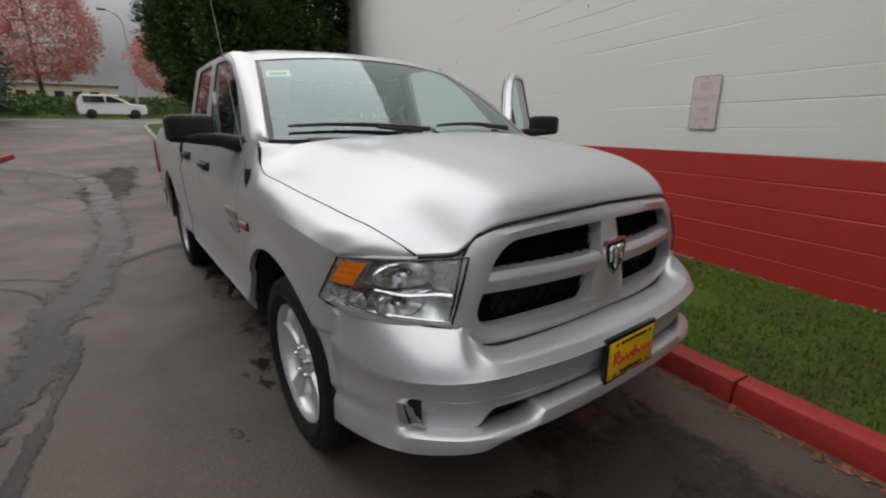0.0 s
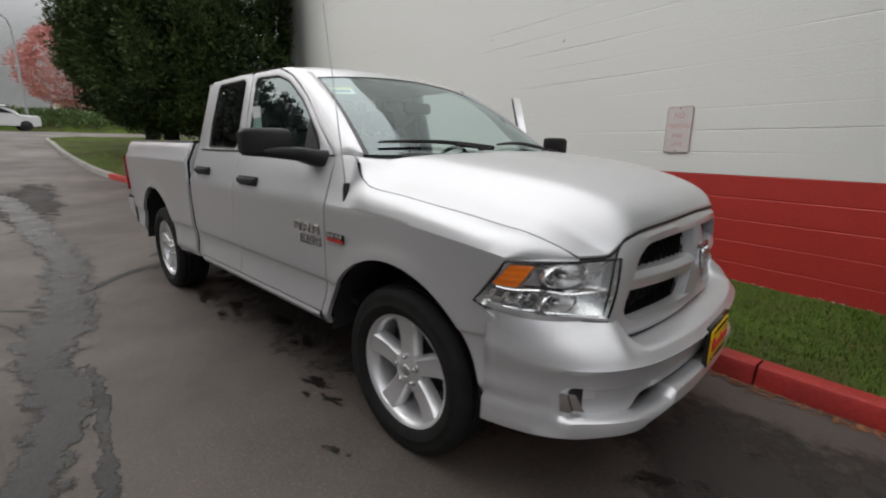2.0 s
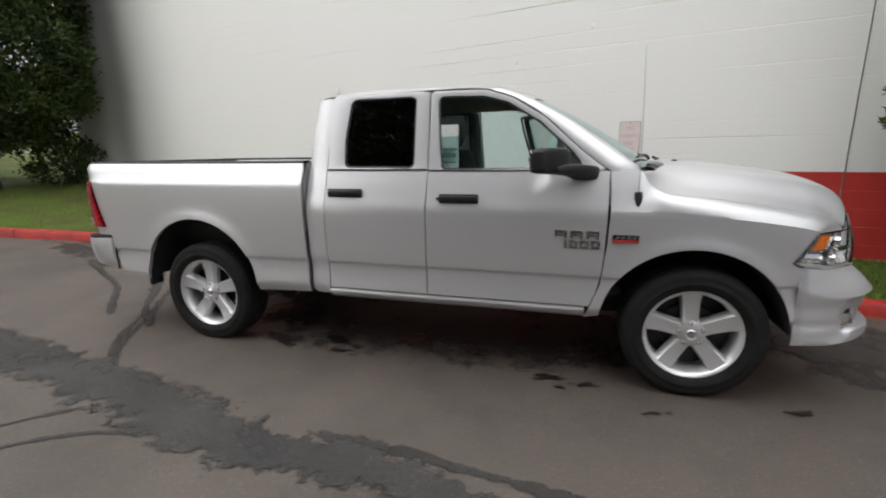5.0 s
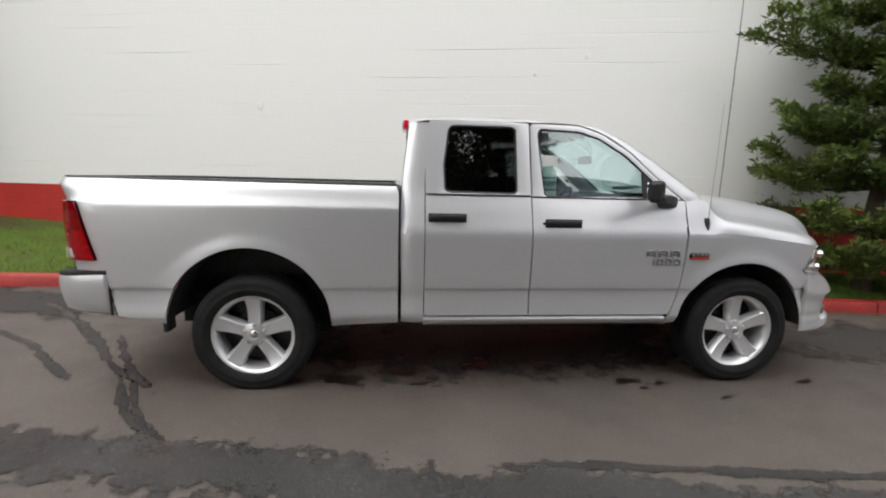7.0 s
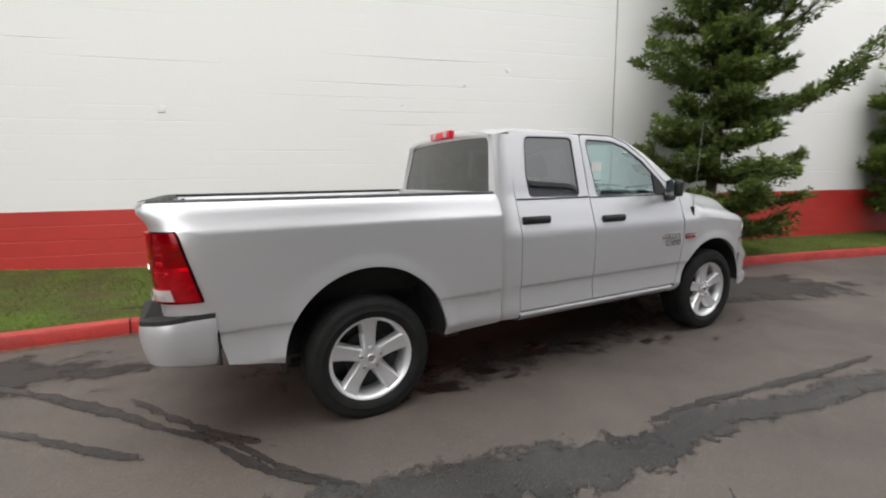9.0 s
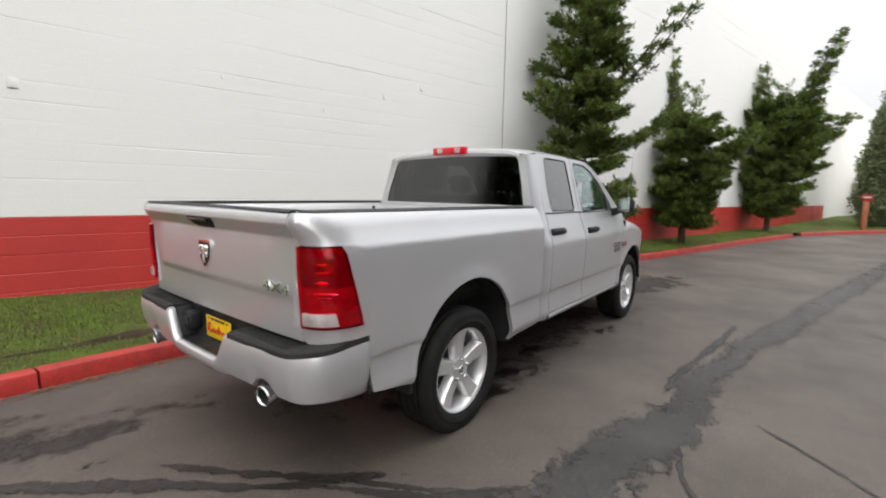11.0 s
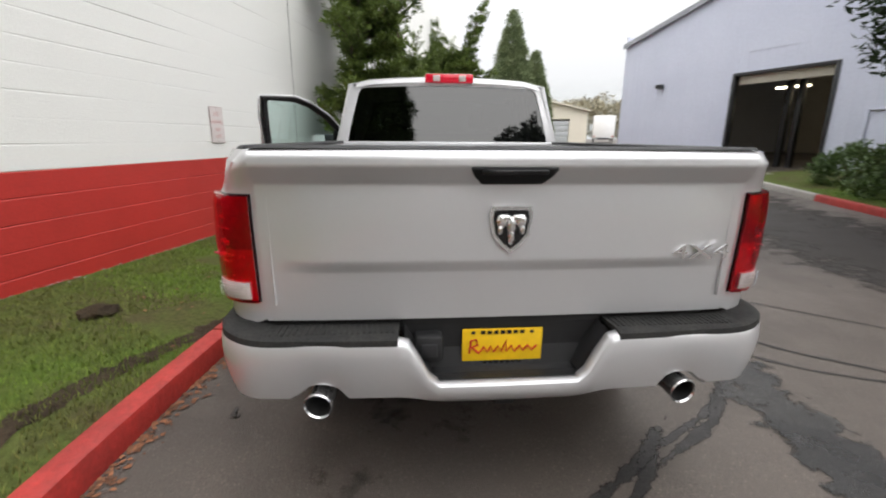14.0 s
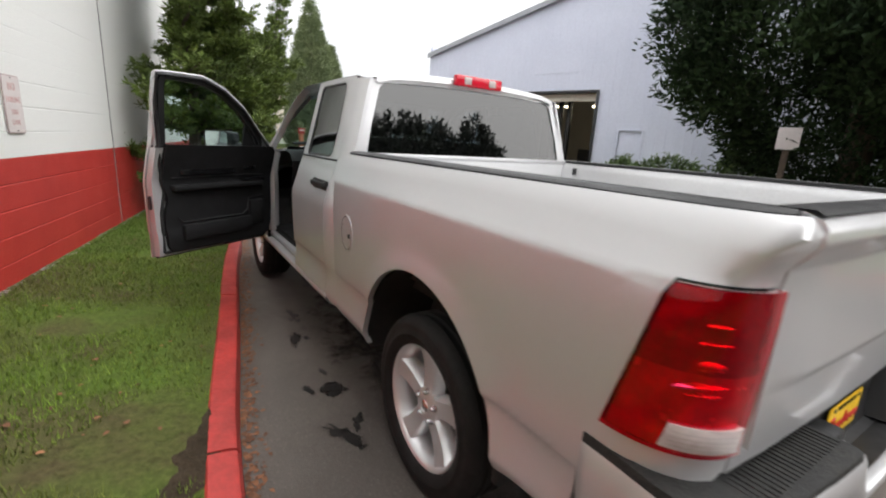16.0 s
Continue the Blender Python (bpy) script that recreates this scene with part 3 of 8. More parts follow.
def litter(name, count, place, label, seed, size=0.022, material=LITTER):
    g = random.Random(seed)
    verts, faces = [], []
    for _ in range(count):
        x, y, z = place(g)
        a, s, t = g.uniform(0, 6.28), size * g.uniform(0.5, 1.5), g.uniform(-0.3, 0.3)
        n = len(verts)
        for da, r in ((0, 1), (1.3, 0.55), (2.6, 0.8), (3.9, 0.9), (5.1, 0.5)):
            verts.append((x + s * r * math.cos(a + da), y + s * r * math.sin(a + da), z + 0.004 + abs(s * r * math.sin(da + t)) * 0.35))
        faces.append(tuple(range(n, n + 5)))
    return tagged(raw(name, verts, faces, material), label, "fallen leaves" if material == LITTER else "paint chips", kind="stuff")


def at_gutter(g):
    x = g.uniform(-5, 5)
    y = kerb_y(x) - abs(g.gauss(0, 0.05)) - 0.005
    return x, y, land(x, y)


def on_lawn(g):
    x = g.uniform(-5, 6)
    y = g.uniform(kerb_y(x) + 0.2, wall_y(x) - 0.1)
    return x, y, lawn(x, y) + 0.01


def soil_rut():
    """A bare muddy rut in the lawn beside the kerb, and a clod of turned earth."""
    line = [(-3.6, 2.15), (-2.6, 2.18), (-2.1, 2.10), (-1.75, 1.97), (-1.35, 1.80), (-0.9, 1.70)]
    xs = [(k, p[0]) for k, p in enumerate(line)]
    ys = [(k, p[1]) for k, p in enumerate(line)]
    verts, faces = [], []
    n = 60
    for i in range(n + 1):
        u = 5 * i / n
        x, y = curve(u, xs), curve(u, ys)
        w = 0.062 * min(1, i / 8, (n - i) / 8) * (1.2 + noise.noise((u * 4, 0, 0)) + 0.6 * noise.noise((u * 15, 3, 0)))
        for d in (-1, -0.4, 0.4, 1):
            yy = y + d * max(0.004, w)
            verts.append((x, yy, lawn(x, yy) + (0.010 if abs(d) < 1 else 0.002) + 0.006 * noise.noise((x * 22, yy * 22, 1))))
        if i:
            faces += [(4 * i - 4 + k, 4 * i + k, 4 * i + 1 + k, 4 * i - 3 + k) for k in range(3)]
    tagged(raw("soil_rut", verts, faces, MULCH, smooth=True), "bare muddy rut in the lawn by the kerb", "soil", kind="structure")
    bm = bmesh.new()
    bmesh.ops.create_icosphere(bm, subdivisions=3, radius=0.11)
    for v in bm.verts:
        k = 1 + 0.5 * noise.noise(v.co * 9) + 0.3 * noise.noise(v.co * 25)
        v.co = Vector((v.co.x * 1.3 * k, v.co.y * k, v.co.z * 0.55 * k))
    clod = part("earth_clod", bm, MULCH)
    clod.matrix_world = Matrix.Translation((-1.15, 2.62, lawn(-1.15, 2.62) + 0.015))
    tagged(clod, "brown clod of turned earth on the lawn", "soil")


soil_rut()
litter("leaf_litter", 1500, at_gutter, "brown leaf litter along the kerb's foot", 11, 0.017)
def at_wall_foot(g):
    x = g.uniform(-6, 8)
    y = wall_y(x) - abs(g.gauss(0, 0.03)) - 0.02
    return x, y, lawn(x, y) + 0.01


litter("paint_chips", 420, at_wall_foot, "pale chips and grit along the wall's foot", 14, 0.016, CONCRETE)
litter("leaf_litter", 130, on_lawn, "brown dead leaves lying on the lawn", 12, 0.017)


# ---- the white block wall ----
COURSE, RED_COURSES, WALL_HIGH = 0.203, 6, 41


def build_wall():
    wall = thing("wall_north", "white-painted concrete block wall with a red-painted base", "wall", kind="structure")
    wall.matrix_world = WALL_M
    s0, s1, red_end = -14.85, 46.0, 31.0
    for c in range(-3, WALL_HIGH):
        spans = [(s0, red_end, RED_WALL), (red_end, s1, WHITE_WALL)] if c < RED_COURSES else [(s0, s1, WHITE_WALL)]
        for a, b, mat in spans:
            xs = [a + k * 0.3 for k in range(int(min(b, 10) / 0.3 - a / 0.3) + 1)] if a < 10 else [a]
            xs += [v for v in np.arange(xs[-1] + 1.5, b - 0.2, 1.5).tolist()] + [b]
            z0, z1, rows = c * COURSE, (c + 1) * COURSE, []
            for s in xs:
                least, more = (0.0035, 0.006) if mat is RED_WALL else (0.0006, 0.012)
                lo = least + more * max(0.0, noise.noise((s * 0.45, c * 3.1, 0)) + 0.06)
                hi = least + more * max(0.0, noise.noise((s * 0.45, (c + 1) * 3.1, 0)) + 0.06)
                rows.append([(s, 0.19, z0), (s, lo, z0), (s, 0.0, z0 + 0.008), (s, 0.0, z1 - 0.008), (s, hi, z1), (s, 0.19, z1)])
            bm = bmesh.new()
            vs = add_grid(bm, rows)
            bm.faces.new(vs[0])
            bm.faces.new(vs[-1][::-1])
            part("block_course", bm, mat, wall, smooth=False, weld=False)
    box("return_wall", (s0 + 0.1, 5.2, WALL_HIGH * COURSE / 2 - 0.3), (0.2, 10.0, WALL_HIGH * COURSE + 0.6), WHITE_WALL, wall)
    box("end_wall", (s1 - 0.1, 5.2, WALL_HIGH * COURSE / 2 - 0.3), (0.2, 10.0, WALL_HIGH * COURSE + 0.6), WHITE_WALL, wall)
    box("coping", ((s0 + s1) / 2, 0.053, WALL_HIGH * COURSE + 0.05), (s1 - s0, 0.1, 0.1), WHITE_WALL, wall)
    pts = [(2.27 + 0.006 * noise.noise((k * 0.7, 0, 0)), -0.001, 0.2 + 8 * k / 40) for k in range(41)]
    tube("sealant_joint", pts, 0.007, SOOT, wall, "grey sealant in a vertical movement joint", 6)
    for s, z, r in [(-0.55, 3.1, 0.05), (-5.0, 2.6, 0.09), (0.2, 3.35, 0.06), (-3.0, 3.0, 0.03), (-1.6, 2.75, 0.035)]:
        bm = bmesh.new()
        add_box(bm, (s, -0.004, z), (r, 0.016, r * 1.1), 0.003)
        part("paint_patch", bm, WHITE_WALL, wall)


build_wall()


# ---- sign on the wall ----
def text_mesh(name, body, size, m, material, parent, label="", depth=0.0015, width=None):
    data = bpy.data.curves.new(name, "FONT")
    data.body, data.size, data.extrude, data.align_x, data.align_y = body, size, depth, "CENTER", "CENTER"
    data.resolution_u = 3
    ob = bpy.data.objects.new(name, data)
    me = bpy.data.meshes.new_from_object(ob)
    bpy.data.objects.remove(ob)
    if width:
        wide = max(v.co.x for v in me.vertices) - min(v.co.x for v in me.vertices)
        me.transform(Matrix.Diagonal((width / wide, 1, 1, 1)))
    me.transform(m)
    me.materials.append(material)
    out = new(name, me)
    out.parent = parent
    return tagged(out, label)


def rounded_plate(bm, w, h, d, r, m, n=6):
    pts = []
    for cx, cz, a0 in ((w / 2 - r, h / 2 - r, 0), (-w / 2 + r, h / 2 - r, 90), (-w / 2 + r, -h / 2 + r, 180), (w / 2 - r, -h / 2 + r, 270)):
        for k in range(n + 1):
            a = radians(a0 + 90 * k / n)
            pts.append((cx + r * math.cos(a), cz + r * math.sin(a)))
    front = [bm.verts.new(m @ Vector((x, -d / 2, z))) for x, z in pts]
    back = [bm.verts.new(m @ Vector((x, d / 2, z))) for x, z in pts]
    bm.faces.new(front)
    bm.faces.new(back[::-1])
    for k in range(len(pts)):
        j = (k + 1) % len(pts)
        bm.faces.new((front[k], back[k], back[j], front[j]))


def wall_sign():
    s = thing("parking_sign", "faded white metal no-parking sign with pale red lettering", "sign")
    s.matrix_world = WALL_M @ Matrix.Translation((0.005, -0.012, 1.635))
    up = pose(0, 0, 0, 90)
    bm = bmesh.new()
    rounded_plate(bm, 0.262, 0.45, 0.004, 0.02, Matrix())
    part("plate", bm, SIGN_EDGE, s)
    bm = bmesh.new()
    rounded_plate(bm, 0.244, 0.432, 0.002, 0.015, Matrix.Translation((0, -0.0035, 0)))
    part("face", bm, SIGN_WHITE, s)
    for body, z, h, w in (("NO", 0.135, 0.085, 0.10), ("PARKING", 0.035, 0.066, 0.205), ("FIRE", -0.06, 0.055, 0.10), ("LANE", -0.14, 0.06, 0.115)):
        text_mesh("lettering", body, h, Matrix.Translation((0, -0.0055, z)) @ up, SIGN_RED, s, "pale red faded lettering", 0.0006, w)
    for z in (0.205, -0.205):
        bm = bmesh.new()
        add_lathe(bm, [(0.0001, 0.004), (0.005, 0.003), (0.006, 0)], 10, Matrix.Translation((0, -0.0045, z)) @ up)
        part("bolt", bm, BLACK_STEEL, s)


wall_sign()


# ---- trees ----
def leafage(rng, clumps, per, size, long, up=0.3):
    """Verts and faces of many narrow leaves round the clump centres (x, y, z, radius, outward x, outward y)."""
    g = np.random.default_rng(rng)
    c = np.repeat(np.array(clumps, float), per, axis=0)
    n = len(c)
    off = g.normal(size=(n, 3))
    off /= np.linalg.norm(off, axis=1, keepdims=True) + 1e-9
    off *= (g.random((n, 1)) ** 0.5)
    base = c[:, :3] + off * c[:, 3:4] * np.array([1, 1, 0.75])
    way = off * 0.8 + np.c_[c[:, 4:6], np.full(n, up)] + g.normal(scale=0.45, size=(n, 3))
    way /= np.linalg.norm(way, axis=1, keepdims=True) + 1e-9
    side = np.cross(way, g.normal(size=(n, 3)))
    side /= np.linalg.norm(side, axis=1, keepdims=True) + 1e-9
    ln, wd = long * g.uniform(0.6, 1.4, (n, 1)), size * g.uniform(0.6, 1.4, (n, 1))
    v = np.stack([base - side * wd, base + way * ln * 0.45 + side * wd * 1.0, base + way * ln, base + way * ln * 0.4 - side * wd * 1.3], 1).reshape(-1, 3)
    return v.tolist(), np.arange(4 * n).reshape(-1, 4).tolist()


def crown_clumps(rng, profile, count, radius, fill=0.3):
    """Clump centres over a round crown, profile: (height, radius) pairs."""
    g, out = random.Random(rng), []
    lo, hi = profile[0][0], profile[-1][0]
    while len(out) < count:
        h = g.uniform(lo, hi)
        r = curve(h, profile)
        if g.random() * max(p[1] for p in profile) > r + 0.15:
            continue
        a = g.uniform(0, 2 * math.pi)
        lump = 1 + 0.22 * noise.noise((math.cos(a) * 2.0, math.sin(a) * 2.0, h * 1.1 + rng)) + 0.10 * noise.noise((math.cos(a) * 5, math.sin(a) * 5, h * 2.6 + rng))
        k = (1 - fill * g.random() ** 2) * r * lump
        out.append((k * math.cos(a), k * math.sin(a), h, radius * g.uniform(0.7, 1.35), 0.5 * math.cos(a), 0.5 * math.sin(a)))
    return out


def dense_tree(name, profile, trunk, clumps, per, radius, size, long, material, label, seed, at, category="tree", group="", limbs=7):
    t = thing(name, label, category, group, at=at)
    h = profile[-1][0]
    bm = bmesh.new()
    g = random.Random(seed)
    add_tube(bm, [(0.05 * math.sin(k * 1.3 + seed), 0.05 * math.cos(k * 1.7 + seed), -0.15 + (h * 0.9) * k / 8) for k in range(9)], [trunk * (1.25 if k == 0 else 1 - 0.105 * k) for k in range(9)], 10)
    for k in range(limbs):
        z, a = h * g.uniform(0.08, 0.6), g.uniform(0, 6.28)
        r = curve(z + 0.3, profile) * 0.85
        add_tube(bm, [(0, 0, z), (0.5 * r * math.cos(a), 0.5 * r * math.sin(a), z + 0.25), (r * math.cos(a), r * math.sin(a), z + 0.75)], [trunk * 0.3, trunk * 0.2, trunk * 0.06], 6)
    part("trunk", bm, BARK, t, "rough brown bark", weld=False)
    v, f = leafage(seed, crown_clumps(seed, profile, clumps, radius), per, size, long)
    raw("crown", v, f, material, t)
    return t


CYPRESS_PROFILE = [(1.0, 0.5), (1.35, 1.25), (1.9, 1.8), (2.9, 2.2), (5.5, 2.25), (8.5, 1.6), (11.0, 0.25)]
for k, (x, y, s) in enumerate([(-12.6, 3.6, 1.0), (-14.9, 2.9, 1.0), (-17.4, 2.9, 1.0)]):
    dense_tree("cypress_tree", CYPRESS_PROFILE, 0.24, 2100, 54, 0.36, 0.024, 0.15, CYPRESS, "tall dark green cypress tree with dense foliage on the lawn", 40 + k, (x, y, lawn(x, y) - 0.05), group="dark trees behind the truck")
FIR_PROFILE = [(0.7, 1.1), (1.3, 1.75), (1.9, 2.3), (2.4, 2.95), (3.4, 3.25), (6, 3.1), (9.5, 2.2), (13, 0.2)]
for k, (x, y) in enumerate([(-0.35, -8.95), (-2.6, -9.6)]):
    dense_tree("fir_tree", FIR_PROFILE, 0.26, 2700, 60, 0.40, 0.023, 0.14, FIR, "large dark green conifer standing in the planted bed", 60 + k, (x, y, land(x, y) + 0.1), group="dark trees by the workshop")
# needle colour lifted to grey in place of fog
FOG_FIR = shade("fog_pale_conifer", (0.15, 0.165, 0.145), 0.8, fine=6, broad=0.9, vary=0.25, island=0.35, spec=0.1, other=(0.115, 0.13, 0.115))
far_firs = [dense_tree("fir_tree", [(0.3, 1.2), (1.2, 2.9), (3.8, 2.9), (6.6, 1.7), (8.8, 0.1)], 0.2, 460, 20, 0.55, 0.085, 0.38, FOG_FIR, "conifer across the lot, painted pale for fog", 70, (-24, -11.5, land(-24, -11.5)), group="dark conifers across the lot")]
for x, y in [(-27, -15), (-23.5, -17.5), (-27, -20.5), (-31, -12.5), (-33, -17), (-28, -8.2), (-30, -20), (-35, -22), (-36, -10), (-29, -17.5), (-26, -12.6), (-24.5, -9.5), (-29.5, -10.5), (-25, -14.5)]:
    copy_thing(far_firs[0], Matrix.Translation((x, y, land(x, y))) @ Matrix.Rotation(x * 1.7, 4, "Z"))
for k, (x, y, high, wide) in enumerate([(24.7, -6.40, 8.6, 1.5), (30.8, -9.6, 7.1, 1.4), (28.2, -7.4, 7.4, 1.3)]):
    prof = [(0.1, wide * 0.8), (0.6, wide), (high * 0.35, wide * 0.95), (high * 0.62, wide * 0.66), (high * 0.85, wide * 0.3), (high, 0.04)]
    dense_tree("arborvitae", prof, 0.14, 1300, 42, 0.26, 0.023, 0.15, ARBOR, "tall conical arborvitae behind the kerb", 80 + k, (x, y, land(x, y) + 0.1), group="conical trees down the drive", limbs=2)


def juniper(at, limbs, seed, label, trunk_top, scale=1.0, leaf=1.0):
    """A twisted juniper: limbs (height, angle, length, rise) that carry upswept fingers of needles."""
    t = thing("juniper_tree", label, "tree", "junipers by the wall", at=at)
    g = random.Random(seed)
    bm, clumps = bmesh.new(), []
    n = 12
    stem = [Vector((0.12 * math.sin(k * 0.9 + seed) * k / n, 0.12 * math.cos(k * 1.1 + seed) * k / n, trunk_top * k / n)) for k in range(n + 1)]
    add_tube(bm, [stem[0] - Vector((0, 0, 0.15)), *stem[1:]], [0.11 * (1 - 0.075 * k) for k in range(n + 1)], 9)

    def finger(p, way, long):
        """A tuft that narrows to its tip."""
        for u, r in ((0.1, 0.070), (0.4, 0.062), (0.7, 0.048), (1.0, 0.030)):
            q = p + way * (long * u) + Vector((0, 0, 0.12 * long * u * u))
            clumps.append((q.x, q.y, q.z, r * scale, way.x * 0.9, way.y * 0.9))

    for h, deg, long, rise in limbs:
        a = radians(deg)
        f = min(n - 0.001, max(0.0, h / trunk_top * n))
        start, pts = stem[int(f)].lerp(stem[int(f) + 1], f - int(f)), []
        for k in range(10):
            u = k / 9
            bend = a + 0.25 * math.sin(u * 3 + h * 2)
            pts.append(start + Vector((math.cos(bend) * long * u, math.sin(bend) * long * u, rise * u**1.5 - 0.07 * math.sin(u * 3.14) * long)))
        add_tube(bm, pts, [0.042 * (1 - 0.09 * k) for k in range(10)], 6)
        for k in range(2, 10):
            spread_out = math.sin(min(1.0, k / 7) * 1.7) * (0.7 if k == 9 else 1)
            for j in range(5):
                side = a + g.uniform(-1.5, 1.5)
                way = Vector((math.cos(side), math.sin(side), g.uniform(-0.15, 0.75))).normalized()
                p = pts[k] + Vector((g.gauss(0, 0.05), g.gauss(0, 0.05), g.gauss(0.01, 0.035))) * scale
                finger(p, way, g.uniform(0.14, 0.34) * scale * spread_out)
    for k in range(3, n + 1):
        for _ in range(5):
            side = g.uniform(0, 6.28)
            finger(stem[k], Vector((math.cos(side), math.sin(side), 0.7)).normalized(), 0.35 * scale)
    part("trunk", bm, BARK, t, "brown bark of twisting limbs", weld=False)
    v, f = leafage(seed, clumps, 10, 0.0105 * leaf, 0.085 * leaf, up=0.5)
    raw("crown", v, f, JUNIPER, t)
    return t


def tiers(seed, lo, hi, step, reach, lean, wide=150):
    """Limbs in storeys with gaps between; reach: (height, length) pairs; lean: the side that most limbs grow to."""
    g, out, h = random.Random(seed), [], lo
    while h < hi:
        for k in range(6):
            deg = lean - wide + 2 * wide * (k + g.random()) / 6
            long = curve(h, reach) * g.uniform(0.72, 1.15)
            out.append((h + g.uniform(-0.07, 0.07), deg, long, long * g.uniform(0.05, 0.34)))
        h += step * g.uniform(0.85, 1.15)
    return out


J1 = (5.35, 1.25)
juniper((*J1, lawn(*J1) - 0.02), tiers(3, 0.35, 6.2, 0.50, [(0.3, 1.0), (0.9, 1.25), (1.6, 1.05), (2.3, 0.85), (3.2, 0.95), (4.2, 0.75), (5.2, 0.6), (6.2, 0.3)], -100, 125)
        + [(2.3, -70, 1.95, 1.0), (2.35, -64, 1.8, 0.75), (2.25, -77, 1.6, 0.6), (3.3, -68, 2.0, 1.7), (3.4, -74, 1.7, 1.5), (2.9, 164, 1.65, 0.30), (3.05, 172, 1.45, 0.35), (2.1, 168, 1.35, 0.15), (1.4, 172, 1.3, 0.1)],
        5, "dark green twisted juniper against the white wall", 6.3)
J2 = (10.9, 0.05)
juniper((*J2, lawn(*J2) - 0.02), tiers(8, 0.6, 3.6, 0.36, [(0.6, 0.55), (1.2, 0.8), (2.2, 1.05), (3.0, 0.95), (3.6, 0.6)], -100, 140)
        + [(2.9, 60, 0.70, 2.8), (3.0, 50, 0.60, 2.4), (3.2, 70, 0.62, 2.5), (2.2, -75, 1.5, 0.9), (2.4, -110, 1.3, 0.7), (1.5, -125, 1.2, 0.5)],
        9, "dark green ragged juniper against the white wall", 4.4, 1.15, 1.25)
J3 = (18.2, -1.75)
juniper((*J3, lawn(18.2, -1.75) - 0.02), tiers(14, 0.7, 4.9, 0.34, [(0.7, 0.5), (1.4, 0.95), (2.4, 1.25), (3.4, 1.45), (4.4, 1.3), (4.9, 0.9)], -90, 150)
        + [(4.0, -108, 1.75, 3.1), (4.1, -103, 1.55, 2.8), (3.9, -112, 1.5, 2.5), (4.2, -98, 1.2, 2.4), (3.8, -106, 1.1, 2.1), (3.3, -95, 1.95, 0.95), (3.1, -100, 1.7, 0.6), (2.2, -92, 1.6, 0.4), (4.3, 92, 1.4, 2.7), (4.2, 86, 1.1, 2.6), (4.4, 98, 1.2, 2.2), (4.4, 80, 0.5, 2.0), (3.4, 95, 1.7, 0.8)],
        14, "dark green windswept juniper with long limbs", 5.6, 1.35, 1.5)


def bush(at, wide, high, material, label, seed, clumps=130):
    t = thing("bush", label, "bush", at=at)
    prof = [(0.0, wide * 0.8), (high * 0.4, wide), (high * 0.8, wide * 0.6), (high, wide * 0.1)]
    bm = bmesh.new()
    for k in range(5):
        a = k * 1.3
        add_tube(bm, [(0, 0, -0.1), (0.3 * wide * math.cos(a), 0.3 * wide * math.sin(a), high * 0.4), (0.6 * wide * math.cos(a), 0.6 * wide * math.sin(a), high * 0.7)], [0.03, 0.02, 0.008], 6)
    part("stem", bm, BARK, t, weld=False)
    v, f = leafage(seed, crown_clumps(seed, prof, clumps, 0.2, 0.6), 34, 0.02, 0.09)
    raw("foliage", v, f, material, t)
    return t


for k, (x, y, w, h) in enumerate([(3.3, -9.3, 0.9, 1.1), (1.7, -9.6, 0.8, 1.2), (5.2, -10.2, 0.8, 0.9)]):
    bush((x, y, land(x, y) + 0.1), w, h, BUSH, "yellow-green leafy bush in the planted bed", 100 + k)
bush((17.5, -9.75, land(17.5, -9.75) + 0.1), 0.6, 0.5, CYPRESS, "low dark bush by the workshop corner", 110)
bush((-12.2, 5.3, lawn(-12.2, 5.3)), 0.9, 1.3, CYPRESS, "dark shrub at the corner of the white wall", 111)
bush((-13.4, 7.2, lawn(-13.4, 7.2)), 1.2, 1.4, CYPRESS, "dark shrub behind the corner of the wall", 112)


